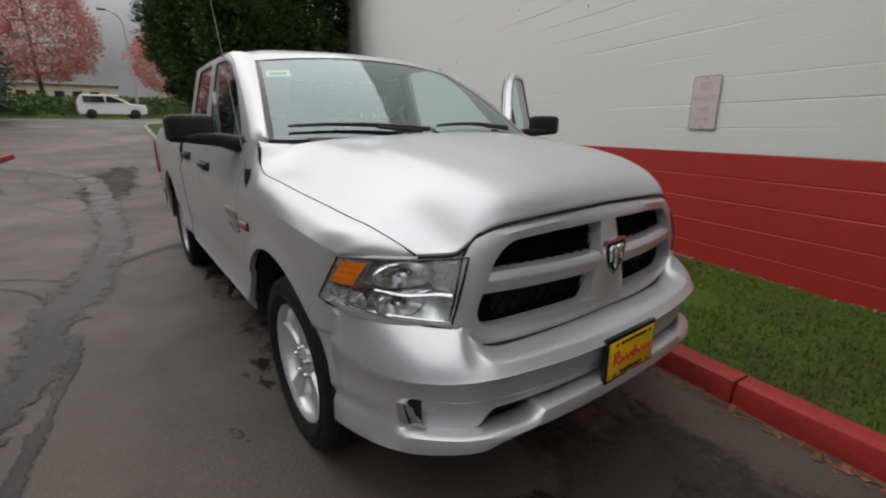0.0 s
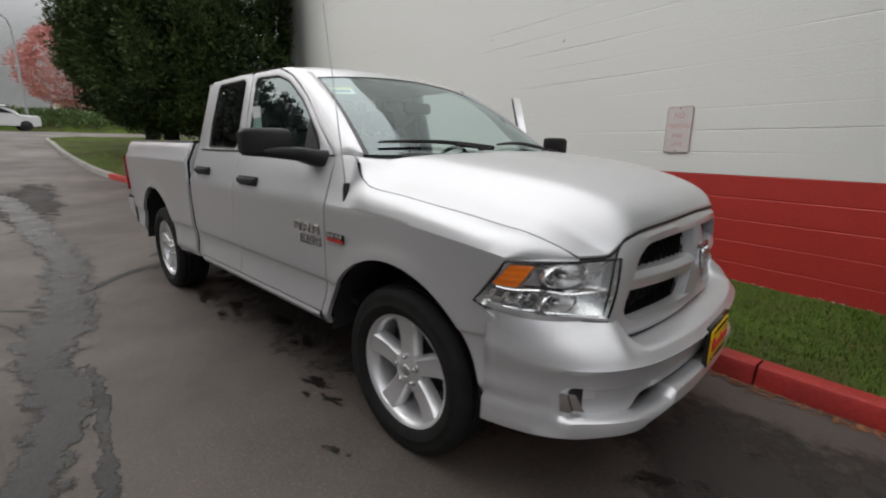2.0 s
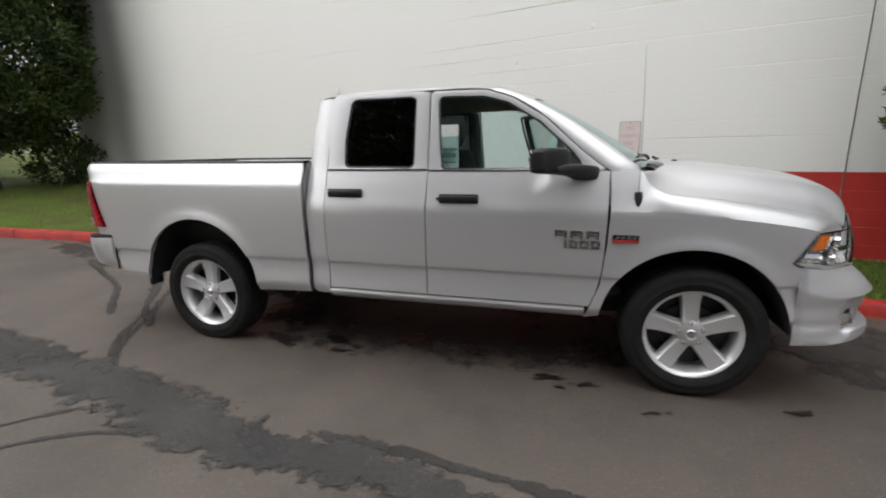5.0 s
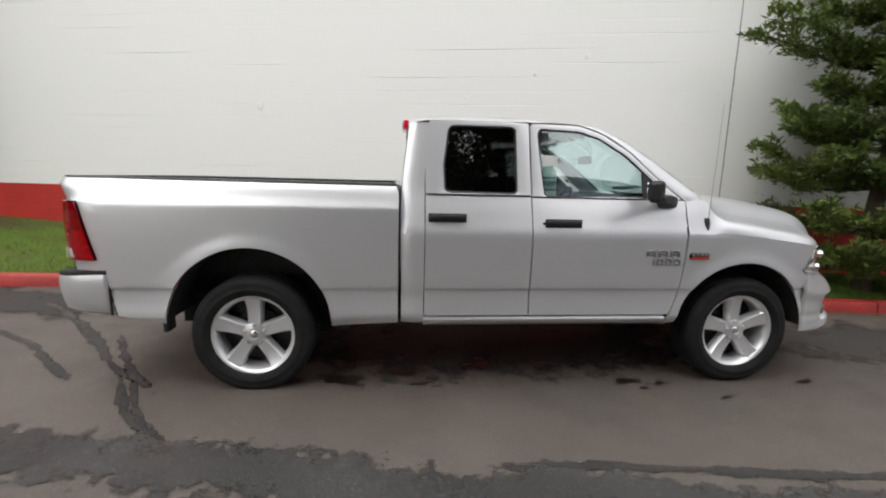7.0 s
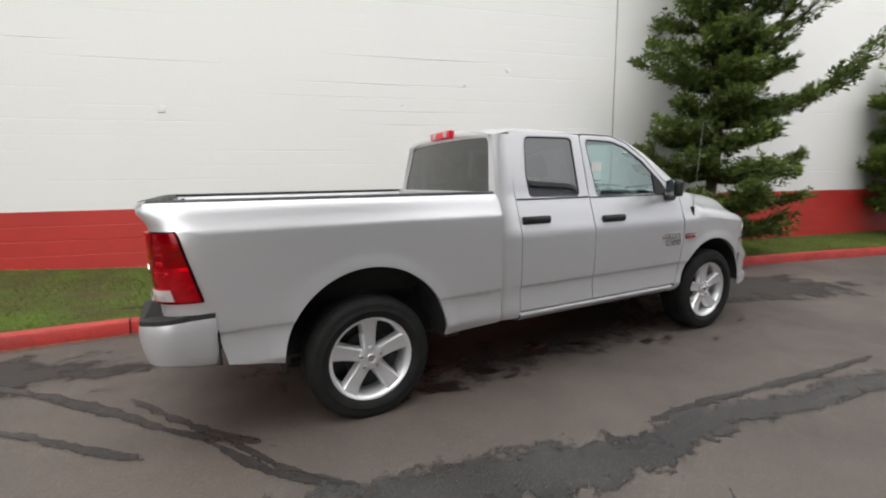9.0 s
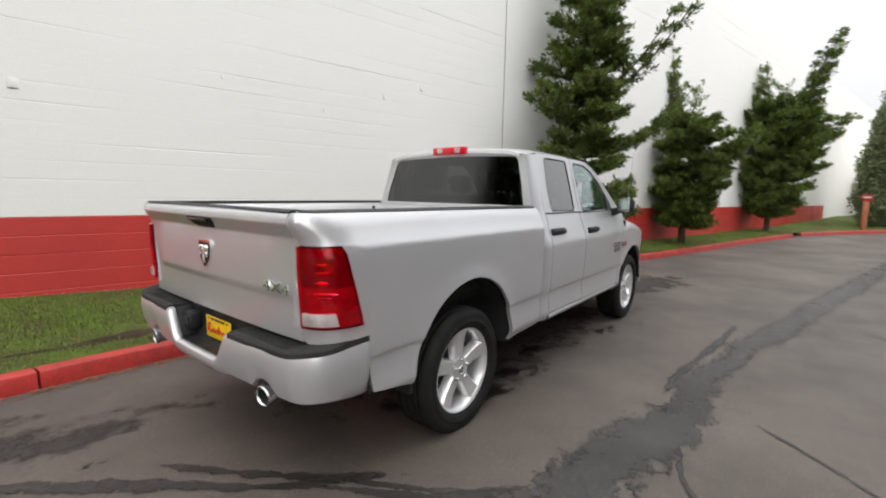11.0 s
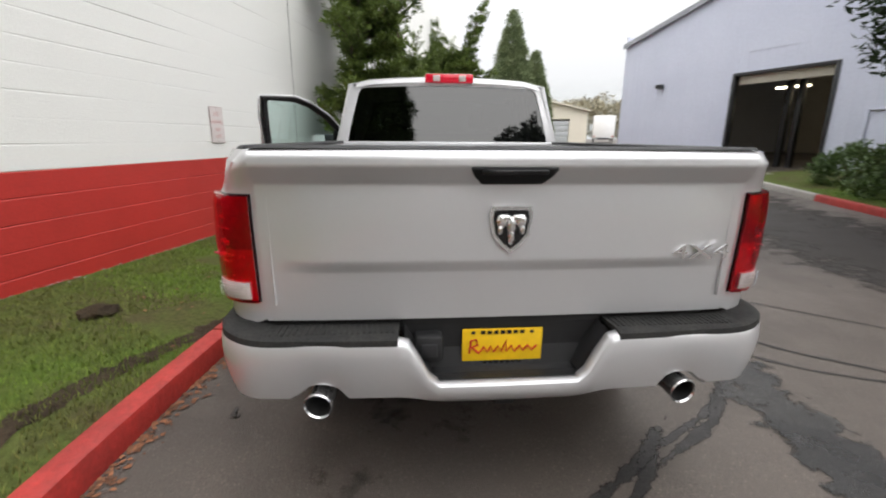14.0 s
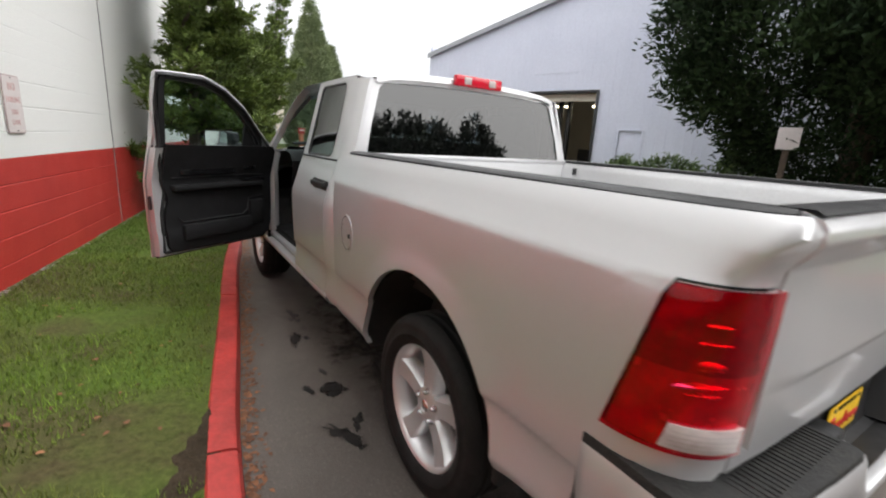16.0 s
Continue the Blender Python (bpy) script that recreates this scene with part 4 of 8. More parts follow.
# ---- lilac workshop with an open roller door ----
def workshop():
    w = thing("workshop", "lilac ribbed-metal workshop with an open roller door", "building")
    w.matrix_world = Matrix.Translation((16.4, -9.8, 0)) @ Matrix.Rotation(math.atan2(-2.3, -8.07), 4, "Z")
    # local x runs along the front, y out of it towards the drive is negative
    long, eave, slope, base = 26.0, 5.55, 0.235, 0.3
    top = lambda s: eave + slope * min(s, long - s)
    o0, o1, o_top = 5.35, 8.6, 3.75
    d0, d1, d_top = 9.45, 10.35, 2.35

    def ribbed(name, a, b, lo, hi_of):
        rows, s = [], a
        steps = []
        while s < b - 1e-6:
            for ds, dy in ((0, 0), (0.12, 0), (0.135, -0.009), (0.165, -0.009), (0.18, 0)):
                if s + ds <= b:
                    steps.append((s + ds, dy))
            s += 0.30
        steps.append((b, 0))
        rows = [[(s, dy, lo), (s, dy, lo + (hi_of(s) - lo) * 0.5), (s, dy, hi_of(s)), (s, 0.15, hi_of(s)), (s, 0.15, lo)] for s, dy in steps]
        bm = bmesh.new()
        add_grid(bm, rows)
        part(name, bm, LILAC, w, smooth=False, weld=False)

    ribbed("wall_panel", 0, o0, base - 0.4, top)
    ribbed("wall_panel", o0, o1, o_top, top)
    ribbed("wall_panel", o1, d0, base - 0.4, top)
    ribbed("wall_panel", d0, d1, d_top, top)
    ribbed("wall_panel", d1, long, base - 0.4, top)
    door = box("door", ((d0 + d1) / 2, 0.06, (d_top + base) / 2), (d1 - d0 - 0.02, 0.05, d_top - base), LILAC, w, "closed lilac steel door", bevel=0.004)
    box("door_handle", (d1 - 0.12, 0.01, base + 1.0), (0.11, 0.05, 0.03), LAMP_METAL, door, bevel=0.006)
    for s in (d0 + 0.02, d1 - 0.02):
        box("door_frame", (s, -0.012, (d_top + base) / 2), (0.05, 0.03, d_top - base), LILAC, w, bevel=0.004)
    box("door_frame", ((d0 + d1) / 2, -0.012, d_top - 0.01), (d1 - d0, 0.03, 0.05), LILAC, w, bevel=0.004)
    # roof edge
    for a, b in ((0, long / 2), (long / 2, long)):
        p, q = Vector((a - (0.15 if a == 0 else 0), -0.12, top(a) + 0.03)), Vector((b, -0.12, top(b) + 0.03))
        bm = bmesh.new()
        add_grid(bm, [[e + Vector(d) for d in ((0, 0, -0.14), (0, -0.03, -0.14), (0, -0.03, 0.06), (0, 0.3, 0.06))] for e in (p, q)])
        part("fascia", bm, TRIM_GREY, w, smooth=False)
        bm = bmesh.new()
        add_grid(bm, [[(p.x, y, p.z + 0.055) for y in (-0.14, 20)], [(q.x, y, q.z + 0.055) for y in (-0.14, 20)]])
        part("roof", bm, TRIM_GREY, w, smooth=False)
    box("side_wall", (-0.06, 10, eave / 2), (0.1, 20, eave + 0.8), LILAC, w)
    box("side_wall", (long + 0.06, 10, eave / 2), (0.1, 20, eave + 0.8), LILAC, w)
    box("back_wall", (long / 2, 12, 3.4), (long, 0.1, 8), CREAM, w)
    # near-black ceiling colour stands for the dimness of the room
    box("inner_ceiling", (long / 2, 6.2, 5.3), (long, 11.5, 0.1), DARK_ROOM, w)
    # opening: frame, rolled door, mullions, what stands inside
    frame_label = "dark steel door frame"
    for s in (o0 + 0.05, o1 - 0.05):
        box("opening_frame", (s, 0.05, (o_top + base) / 2), (0.10, 0.24, o_top - base), BLACK_STEEL, w, frame_label, 0.008)
    box("opening_frame", ((o0 + o1) / 2, 0.05, o_top - 0.05), (o1 - o0 - 0.2, 0.24, 0.10), BLACK_STEEL, w, frame_label, 0.008)
    box("door_curtain", ((o0 + o1) / 2, 0.24, o_top - 0.2), (o1 - o0, 0.12, 0.36), CREAM, w, "rolled-up pale roller door", 0.02)
    for s in (o0 + 0.95, o0 + 1.35):
        box("inner_post", (s, 1.6, 2.4), (0.16, 0.2, 5.2), BLACK_STEEL, w, bevel=0.01)
    for s, y in ((o0 - 0.5, 4), (o0 + 1.9, 4), (o0 + 2.0, 7), (o1 + 0.3, 5), (o0 + 0.7, 8.5)):
        box("strip_light", (s, y, 3.55), (1.2, 0.16, 0.08), TUBE, w, "lit fluorescent strip light", 0.01)
    for s, y, hgt in ((o0 + 0.6, 6, 1.3), (o0 + 2.2, 8, 1.9), (o1 - 0.4, 9.5, 1.2)):
        box("workbench", (s, y, base + hgt / 2), (1.1, 0.7, hgt), BLACK_STEEL, w, bevel=0.03)
    # lamp on the wall
    lamp = box("wall_lamp", (2.2, -0.14, 3.62), (0.3, 0.2, 0.16), BLACK_STEEL, w, "dark wall-pack lamp", 0.03)
    box("lamp_arm", (2.2, -0.03, 3.68), (0.08, 0.1, 0.08), BLACK_STEEL, lamp, bevel=0.01)
    for s, z, a, b in ((2.0, 4.6, 1.5, 0.9), (6.7, 4.95, 1.9, 1.1)):
        box("painted_over_sign", (s, -0.0085, z), (a, 0.004, b), LILAC, w, "painted-over sign panel")


workshop()


# ---- far things down the drive ----
def garage():
    at = Vector((-4.57, -1.15, 0)) + Vector((0.9694, -0.2453, 0)) * 42
    z = land(at.x, at.y)
    g = thing("garage_building", "cream gabled garage with a grey door, pale in fog", "building", at=(at.x, at.y, z), turn=math.degrees(math.atan2(-0.2453, 0.9694)) - 90)
    wide, eave, ridge = 9.0, 3.1, 4.15
    bm = bmesh.new()
    front = [bm.verts.new((x, 0, h)) for x, h in ((-wide / 2, -0.3), (0.0, -0.3), (0.0, 2.45), (2.95, 2.45), (2.95, -0.3), (wide / 2, -0.3), (wide / 2, eave), (0, ridge), (-wide / 2, eave))]
    f = bm.faces.new(front)
    ext = bmesh.ops.extrude_face_region(bm, geom=[f])
    bmesh.ops.translate(bm, vec=(0, 8, 0), verts=[v for v in ext["geom"] if isinstance(v, bmesh.types.BMVert)])
    part("wall", bm, CREAM, g, smooth=False)
    for sign in (-1, 1):
        m = Matrix.Translation((sign * wide / 4, 3.9, (eave + ridge) / 2 + 0.09)) @ Matrix.Rotation(sign * math.atan2(ridge - eave, wide / 2), 4, "Y")
        box("roof", (0, 0, 0), (math.hypot(wide / 2, ridge - eave) + 0.35, 8.6, 0.12), CREAM, g, m=m)
    for k in range(5):
        box("door_panel", (1.475, 0.12, 0.22 + 0.46 * k), (2.93, 0.05, 0.447), GREY_DOOR, g, "grey sectional door panel", bevel=0.01)
    tagged(g, kind="")


garage()


def box_van():
    x, y = 41.5, -20.2
    v = thing("box_van", "white box van parked beyond the workshop", "van", at=(x, y, land(x, y)), turn=-22)
    box("box_body", (0, 0, 1.55), (4.2, 2.05, 2.2), CAR_WHITE, v, bevel=0.05)
    box("cab", (2.7, 0, 1.05), (1.3, 1.9, 1.3), CAR_WHITE, v, bevel=0.12)
    box("chassis", (0.2, 0, 0.42), (5.4, 1.1, 0.16), BLACK_STEEL, v, bevel=0.02)
    for px in (-1.3, 2.5):
        for sgn in (-1, 1):
            bm = bmesh.new()
            add_lathe(bm, [(0.001, 0.1), (0.2, 0.1), (0.22, 0.09), (0.33, 0.09), (0.35, 0.0), (0.001, 0)], 18, Matrix.Translation((px, sgn * 0.85, 0.35)) @ pose(0, 0, 0, -sgn * 90))
            part("wheel", bm, BLACK_STEEL, v)
    for sgn in (-1, 1):
        box("tail_lamp", (-2.11, sgn * 0.85, 0.62), (0.03, 0.16, 0.12), RED_KERB, v, bevel=0.01)


box_van()


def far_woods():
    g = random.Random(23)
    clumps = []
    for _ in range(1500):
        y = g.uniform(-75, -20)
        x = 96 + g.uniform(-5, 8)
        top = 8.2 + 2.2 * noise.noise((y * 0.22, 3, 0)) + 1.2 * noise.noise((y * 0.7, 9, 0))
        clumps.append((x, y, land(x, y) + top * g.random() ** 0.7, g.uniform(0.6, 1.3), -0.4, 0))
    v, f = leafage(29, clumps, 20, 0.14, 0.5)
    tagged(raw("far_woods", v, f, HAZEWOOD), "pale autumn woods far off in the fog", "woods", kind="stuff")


far_woods()


def marker_post():
    x, y = 21.8, -4.95
    p = thing("sign_post", "short weathered orange post with a small red sign", "post", at=(x, y, land(x, y) + 0.12))
    box("post", (0, 0, 0.55), (0.28, 0.18, 1.3), ORANGE, p, bevel=0.02)
    box("sign_plate", (-0.12, 0, 1.35), (0.02, 0.36, 0.3), RED_KERB, p, "small red sign plate", bevel=0.004)
    box("sign_bar", (-0.132, 0, 1.38), (0.004, 0.24, 0.06), SIGN_WHITE, p)


marker_post()


def small_sign():
    x, y = -0.13, -6.66
    base = land(x, y) + 0.1
    high = 1.92 - base
    p = thing("garden_sign", "small pale board on a wooden post in the bed", "sign", at=(x, y, base), turn=20)
    box("post", (0, 0, high / 2 - 0.05), (0.09, 0.09, high + 0.1), BARK, p, bevel=0.01)
    box("board", (0, 0.06, high), (0.30, 0.025, 0.34), SIGN_WHITE, p, "pale blank board", bevel=0.006)



small_sign()


def hydrant():
    x, y = 26.0, -7.75
    h = thing("fire_hydrant", "small yellow fire hydrant by the kerb", "hydrant", at=(x, y, land(x, y) + 0.05))
    bm = bmesh.new()
    add_lathe(bm, [(0.14, 0), (0.14, 0.05), (0.09, 0.07), (0.09, 0.45), (0.12, 0.47), (0.12, 0.5), (0.08, 0.6), (0.03, 0.66), (0.001, 0.68)], 16)
    part("barrel", bm, YELLOW_PAINT, h)
    for s in (-1, 1):
        bm = bmesh.new()
        add_lathe(bm, [(0.05, 0), (0.05, 0.07), (0.001, 0.075)], 12, Matrix.Translation((0, s * 0.08, 0.36)) @ pose(0, 0, 0, -s * 90))
        part("outlet", bm, YELLOW_PAINT, h)


hydrant()


# ---- cross street, bank and autumn trees behind the truck ----
def bank():
    verts, faces, ys = [], [], np.arange(-60, 60.1, 1.0).tolist()
    prof = [(-41.5, 0.0), (-42.5, 0.7), (-44, 1.3), (-47, 1.7), (-52, 1.9), (-140, 2.6)]
    for y in ys:
        for x, h in prof:
            verts.append((x, y, land(x, y) + h * (0.85 + 0.3 * noise.noise((x * 0.2, y * 0.25, 2))) - (0.05 if h == 0 else 0)))
    w = len(prof)
    faces = [(i * w + j, i * w + j + 1, (i + 1) * w + j + 1, (i + 1) * w + j) for i in range(len(ys) - 1) for j in range(w - 1)]
    tagged(raw("bank", verts, faces, SOIL, smooth=True), "grassy bank beyond the cross street", "bank", kind="structure")
    g = random.Random(4)
    clumps = []
    for _ in range(1500):
        y = g.uniform(-26, 26)
        x = -42.0 - abs(g.gauss(0, 2.4))
        h = curve(-x, [(-p[0], p[1]) for p in prof]) * 0.95
        clumps.append((x, y, land(x, y) + h + 0.12 * noise.noise((x, y, 0)), g.uniform(0.25, 0.55), 0.3, 0))
    v, f = leafage(7, clumps, 26, 0.05, 0.26)
    tagged(raw("hedge_foliage", v, f, BUSH), "rough green hedge covering the bank", "hedge", kind="stuff")


bank()
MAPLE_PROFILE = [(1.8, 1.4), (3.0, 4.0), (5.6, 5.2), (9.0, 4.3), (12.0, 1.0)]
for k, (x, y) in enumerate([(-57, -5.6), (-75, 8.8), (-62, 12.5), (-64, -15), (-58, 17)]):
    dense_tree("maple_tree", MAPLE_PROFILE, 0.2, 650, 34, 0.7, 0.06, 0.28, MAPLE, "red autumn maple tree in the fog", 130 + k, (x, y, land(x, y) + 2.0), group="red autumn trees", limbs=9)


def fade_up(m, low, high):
    """Fades a far hill to clear towards its top, standing in for fog."""
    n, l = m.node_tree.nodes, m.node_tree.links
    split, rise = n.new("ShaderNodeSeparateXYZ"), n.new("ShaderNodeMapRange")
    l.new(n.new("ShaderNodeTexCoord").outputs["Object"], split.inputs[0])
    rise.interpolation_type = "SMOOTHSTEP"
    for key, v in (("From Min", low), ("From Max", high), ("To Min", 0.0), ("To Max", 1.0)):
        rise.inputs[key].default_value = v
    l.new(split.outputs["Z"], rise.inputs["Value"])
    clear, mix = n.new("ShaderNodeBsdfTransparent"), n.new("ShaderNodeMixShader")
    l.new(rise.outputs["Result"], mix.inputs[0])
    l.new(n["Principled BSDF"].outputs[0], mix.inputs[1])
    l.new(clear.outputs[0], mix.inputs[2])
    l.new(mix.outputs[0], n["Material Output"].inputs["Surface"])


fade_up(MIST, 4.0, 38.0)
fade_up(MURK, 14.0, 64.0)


def hillside(name, x0, way, y0, tall, material, label):
    """A backdrop hill painted fog grey, at the end of the view."""
    verts, faces = [], []
    ys = [y0 + 10 * k for k in range(45)]
    for y in ys:
        h = tall + 9 * noise.noise((y * 0.02, 1, 0)) + 4 * noise.noise((y * 0.08, 5, 0))
        for u, v in ((0, 0), (0.35, 0.3), (0.7, 0.75), (1.0, 1.0)):
            verts.append((x0 + way * 70 * u, y, 1.0 + h * v))
    faces = [(4 * i + j, 4 * i + j + 1, 4 * i + j + 5, 4 * i + j + 4) for i in range(len(ys) - 1) for j in range(3)]
    tagged(raw(name, verts, faces, material, smooth=True), label, "hill", kind="structure")


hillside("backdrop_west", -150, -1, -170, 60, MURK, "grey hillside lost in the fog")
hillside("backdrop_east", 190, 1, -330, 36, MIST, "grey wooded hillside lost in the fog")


def street_lamp():
    x, y = -43.0, 1.3
    z = land(x, y) + 0.8
    s = thing("street_lamp", "tall grey street lamp with a curved arm", "street lamp", at=(x, y, z))
    tube("pole", [(0, 0, -1), (0, 0, 3), (0, 0, 6.4)], [0.10, 0.085, 0.06], LAMP_METAL, s)
    tube("arm", [(0, 0, 6.4), (0.1, -0.15, 6.9), (0.5, -0.6, 7.2), (1.0, -1.1, 7.25)], [0.05, 0.05, 0.045, 0.04], LAMP_METAL, s)
    box("lamp_head", (1.2, -1.3, 7.22), (0.55, 0.55, 0.14), LAMP_METAL, s, bevel=0.04)


street_lamp()


def far_house(x, y, w, d, h, label):
    b = thing("far_building", label, "building", at=(x, y, land(x, y) + 1.9))
    box("wall", (0, 0, h / 2), (d, w, h), CREAM, b)
    box("roof", (0, 0, h + 0.12), (d + 0.6, w + 0.6, 0.24), TRIM_GREY, b, bevel=0.05)
    for k in range(int(w / 1.8)):
        box("window", (d / 2 + 0.02, -w / 2 + 1.0 + 1.8 * k, h * 0.55), (0.06, 1.0, 0.9), FAR_GLASS, b, bevel=0.01)


far_house(-76, -7, 16, 6, 2.6, "low pale building beyond the autumn trees")
far_house(-78, 14, 14, 6, 2.6, "low pale building beyond the autumn trees")


def far_car(x, y, turn, paint, label):
    """A boxy wagon on the street."""
    c = thing("street_car", label, "car", at=(x, y, land(x, y)), turn=turn)
    bm = bmesh.new()
    side = [(-2.0, 0.35), (-2.02, 0.75), (-1.95, 0.95), (-1.0, 1.02), (-0.45, 1.55), (0.2, 1.62), (1.75, 1.6), (1.98, 1.2), (2.02, 0.6), (1.98, 0.35)]
    rows = []
    for yy, tuck in ((-0.85, 0.04), (-0.80, 0.0), (0.80, 0.0), (0.85, 0.04)):
        rows.append([(px * (1 - tuck * 0.3), yy * (0.86 if pz > 1.1 else 1), pz - tuck) for px, pz in side])
    vs = add_grid(bm, rows)
    bm.faces.new(vs[0])
    bm.faces.new(vs[-1][::-1])
    part("body", bm, paint, c)
    for sgn in (-1, 1):
        for a, b in ((-0.55, 0.35), (0.45, 1.65)):
            bm = bmesh.new()
            add_grid(bm, [[(a - (0.3 if a < 0 else 0), sgn * 0.80, 1.08), (a, sgn * 0.745, 1.5)], [(b, sgn * 0.80, 1.08), (b, sgn * 0.745, 1.5)]])
            part("side_window", bm, FAR_GLASS, c)
        for px in (-1.25, 1.3):
            bm = bmesh.new()
            add_lathe(bm, [(0.001, 0.1), (0.2, 0.1), (0.22, 0.09), (0.31, 0.09), (0.32, 0.0), (0.001, 0)], 20, Matrix.Translation((px, sgn * 0.78, 0.32)) @ pose(0, 0, 0, -sgn * 90))
            part("wheel", bm, BLACK_STEEL, c)


far_car(-37.6, -0.6, -86, CAR_WHITE, "small boxy white car on the cross street")
far_car(-52, -7.6, 92, TRIM_GREY, "grey car parked above the bank")

# ---- the silver pickup truck: nose towards +x, its left side by the wall ----
SILVER = shade("silver_metallic_paint", (0.60, 0.60, 0.615), 0.36, metal=0.54, fine=45, broad=2, vary=0.008, coat=0.5, rough_vary=0.015)
SILVER.node_tree.nodes["Principled BSDF"].inputs["Coat Roughness"].default_value = 0.06
CHROME = shade("chrome", (0.78, 0.78, 0.79), 0.07, metal=1.0, fine=40, broad=6, vary=0.03, rough_vary=0.02)
BRIGHT = shade("bright_plating", (0.90, 0.90, 0.91), 0.16, metal=0.9, fine=40, broad=6, vary=0.02, rough_vary=0.03)
ALLOY = shade("painted_alloy", (0.68, 0.68, 0.69), 0.32, metal=0.6, fine=15, broad=8, vary=0.015, coat=0.4, rough_vary=0.02)
BLACK_PLASTIC = shade("black_grained_plastic", (0.016, 0.016, 0.017), 0.52, fine=260, broad=6, vary=0.15, bump=0.0008, spec=0.4)
STEP_PLASTIC = shade("worn_step_plastic", (0.020, 0.020, 0.020), 0.7, fine=120, broad=14, vary=0.5, bump=0.002, spec=0.25, other=(0.034, 0.033, 0.031))
GLOSS_BLACK = shade("gloss_black", (0.008, 0.008, 0.009), 0.12, fine=80, broad=4, vary=0.2)
MESH_BLACK = shade("grille_mesh", (0.004, 0.004, 0.004), 0.8, fine=150, broad=8, vary=0.3, bump=0.002, spec=0.12)
RUBBER = shade("tyre_rubber", (0.013, 0.0128, 0.0125), 0.75, fine=120, broad=7, vary=0.25, bump=0.001, spec=0.25)
UNDER = shade("underbody_black", (0.012, 0.012, 0.012), 0.85, fine=30, broad=3, vary=0.3)
TRIM_CLOTH = shade("dark_trim", (0.011, 0.011, 0.012), 0.75, fine=200, broad=5, vary=0.2, bump=0.0006, spec=0.22)
EXHAUST = shade("exhaust_steel", (0.62, 0.62, 0.63), 0.2, metal=0.9, fine=60, broad=9, vary=0.1)
HEADLINER = shade("headliner_cloth", (0.42, 0.42, 0.41), 0.9, fine=200, broad=4, vary=0.06)
CLOTH = shade("seat_cloth", (0.05, 0.05, 0.054), 0.9, fine=400, broad=6, vary=0.2, bump=0.001)
CLEAR = glass("clear_pane", (0.68, 0.84, 0.82), face_on=0.17, sheen=(0.86, 0.98, 0.98))
TINTED = glass("tinted_pane", (0.05, 0.053, 0.056), face_on=0.15)
DARK_PANE = glass("dark_rear_pane", (0.04, 0.043, 0.045), face_on=0.10)
LENS = glass("lamp_lens", (0.96, 0.97, 0.97), face_on=0.045)
RED_LENS = glass("red_lens", (0.92, 0.05, 0.16), face_on=0.03)
HOUSING = shade("lamp_reflector", (0.88, 0.89, 0.89), 0.28, metal=0.6, fine=60, broad=14, vary=0.06)
RED_BODY = shade("red_reflector", (0.64, 0.004, 0.075), 0.20, metal=0.5, fine=40, broad=12, vary=0.15, other=(0.50, 0.003, 0.055))
RED_BRAKE = shade("red_brake_lens", (0.62, 0.008, 0.030), 0.15, fine=40, broad=12, vary=0.12, coat=0.5)
RED_MIRROR = shade("red_mirror", (0.72, 0.012, 0.07), 0.26, metal=0.7, fine=60, broad=20, vary=0.1)
RED_DEEP = shade("deep_red_reflector", (0.36, 0.003, 0.055), 0.20, metal=0.5, fine=60, broad=8, vary=0.25)
AMBER = shade("amber_reflector", (1.0, 0.22, 0.004), 0.3, fine=90, broad=9, vary=0.08, coat=0.5)
CLEAR_WHITE = shade("ribbed_white_lens", (0.50, 0.43, 0.42), 0.15, fine=30, broad=8, vary=0.2, coat=0.6)
PLATE_YELLOW = shade("yellow_plate", (0.80, 0.50, 0.008), 0.4, fine=30, broad=6, vary=0.06)
PLATE_RED = shade("red_ink", (0.50, 0.02, 0.015), 0.5, fine=30, broad=6, vary=0.1)
PAPER = shade("paper_label", (0.72, 0.74, 0.72), 0.7, fine=40, broad=8, vary=0.05)
INK = shade("grey_ink", (0.16, 0.22, 0.22), 0.7, fine=40, broad=8, vary=0.1)
LABEL_YELLOW = shade("yellow_label", (0.75, 0.62, 0.10), 0.7, fine=40, broad=8, vary=0.05)
BED_PAINT = shade("bed_paint", (0.62, 0.62, 0.63), 0.42, metal=0.4, fine=60, broad=2, vary=0.05)

truck = thing("pickup_truck", "silver four-door pickup truck with its driver's door open, parked on asphalt", "truck")

FARCH, RARCH = (1.735, 0.43, 0.52), (-1.80, 0.495, 0.535)
CAB_SIDE = [(0.44, 0.935), (0.50, 0.968), (0.548, 0.994), (0.575, 0.994), (0.66, 0.986), (0.742, 0.988), (0.756, 0.997), (0.90, 1.004), (1.02, 1.007), (1.11, 1.007), (1.145, 1.006), (1.157, 1.003), (1.172, 0.997), (1.22, 0.980), (1.30, 0.954), (1.385, 0.924), (1.42, 0.911), (1.50, 0.890), (1.87, 0.796), (1.90, 0.788), (2.0, 0.76)]
BED_SIDE = [(0.44, 0.935), (0.50, 0.966), (0.548, 0.990), (0.575, 0.992), (0.66, 0.986), (0.742, 0.988), (0.756, 0.997), (0.90, 1.003), (1.06, 1.007), (1.20, 1.007), (1.290, 1.005), (1.302, 1.002), (1.318, 0.994), (1.36, 0.973), (1.42, 0.948), (1.45, 0.928), (1.47, 0.90)]


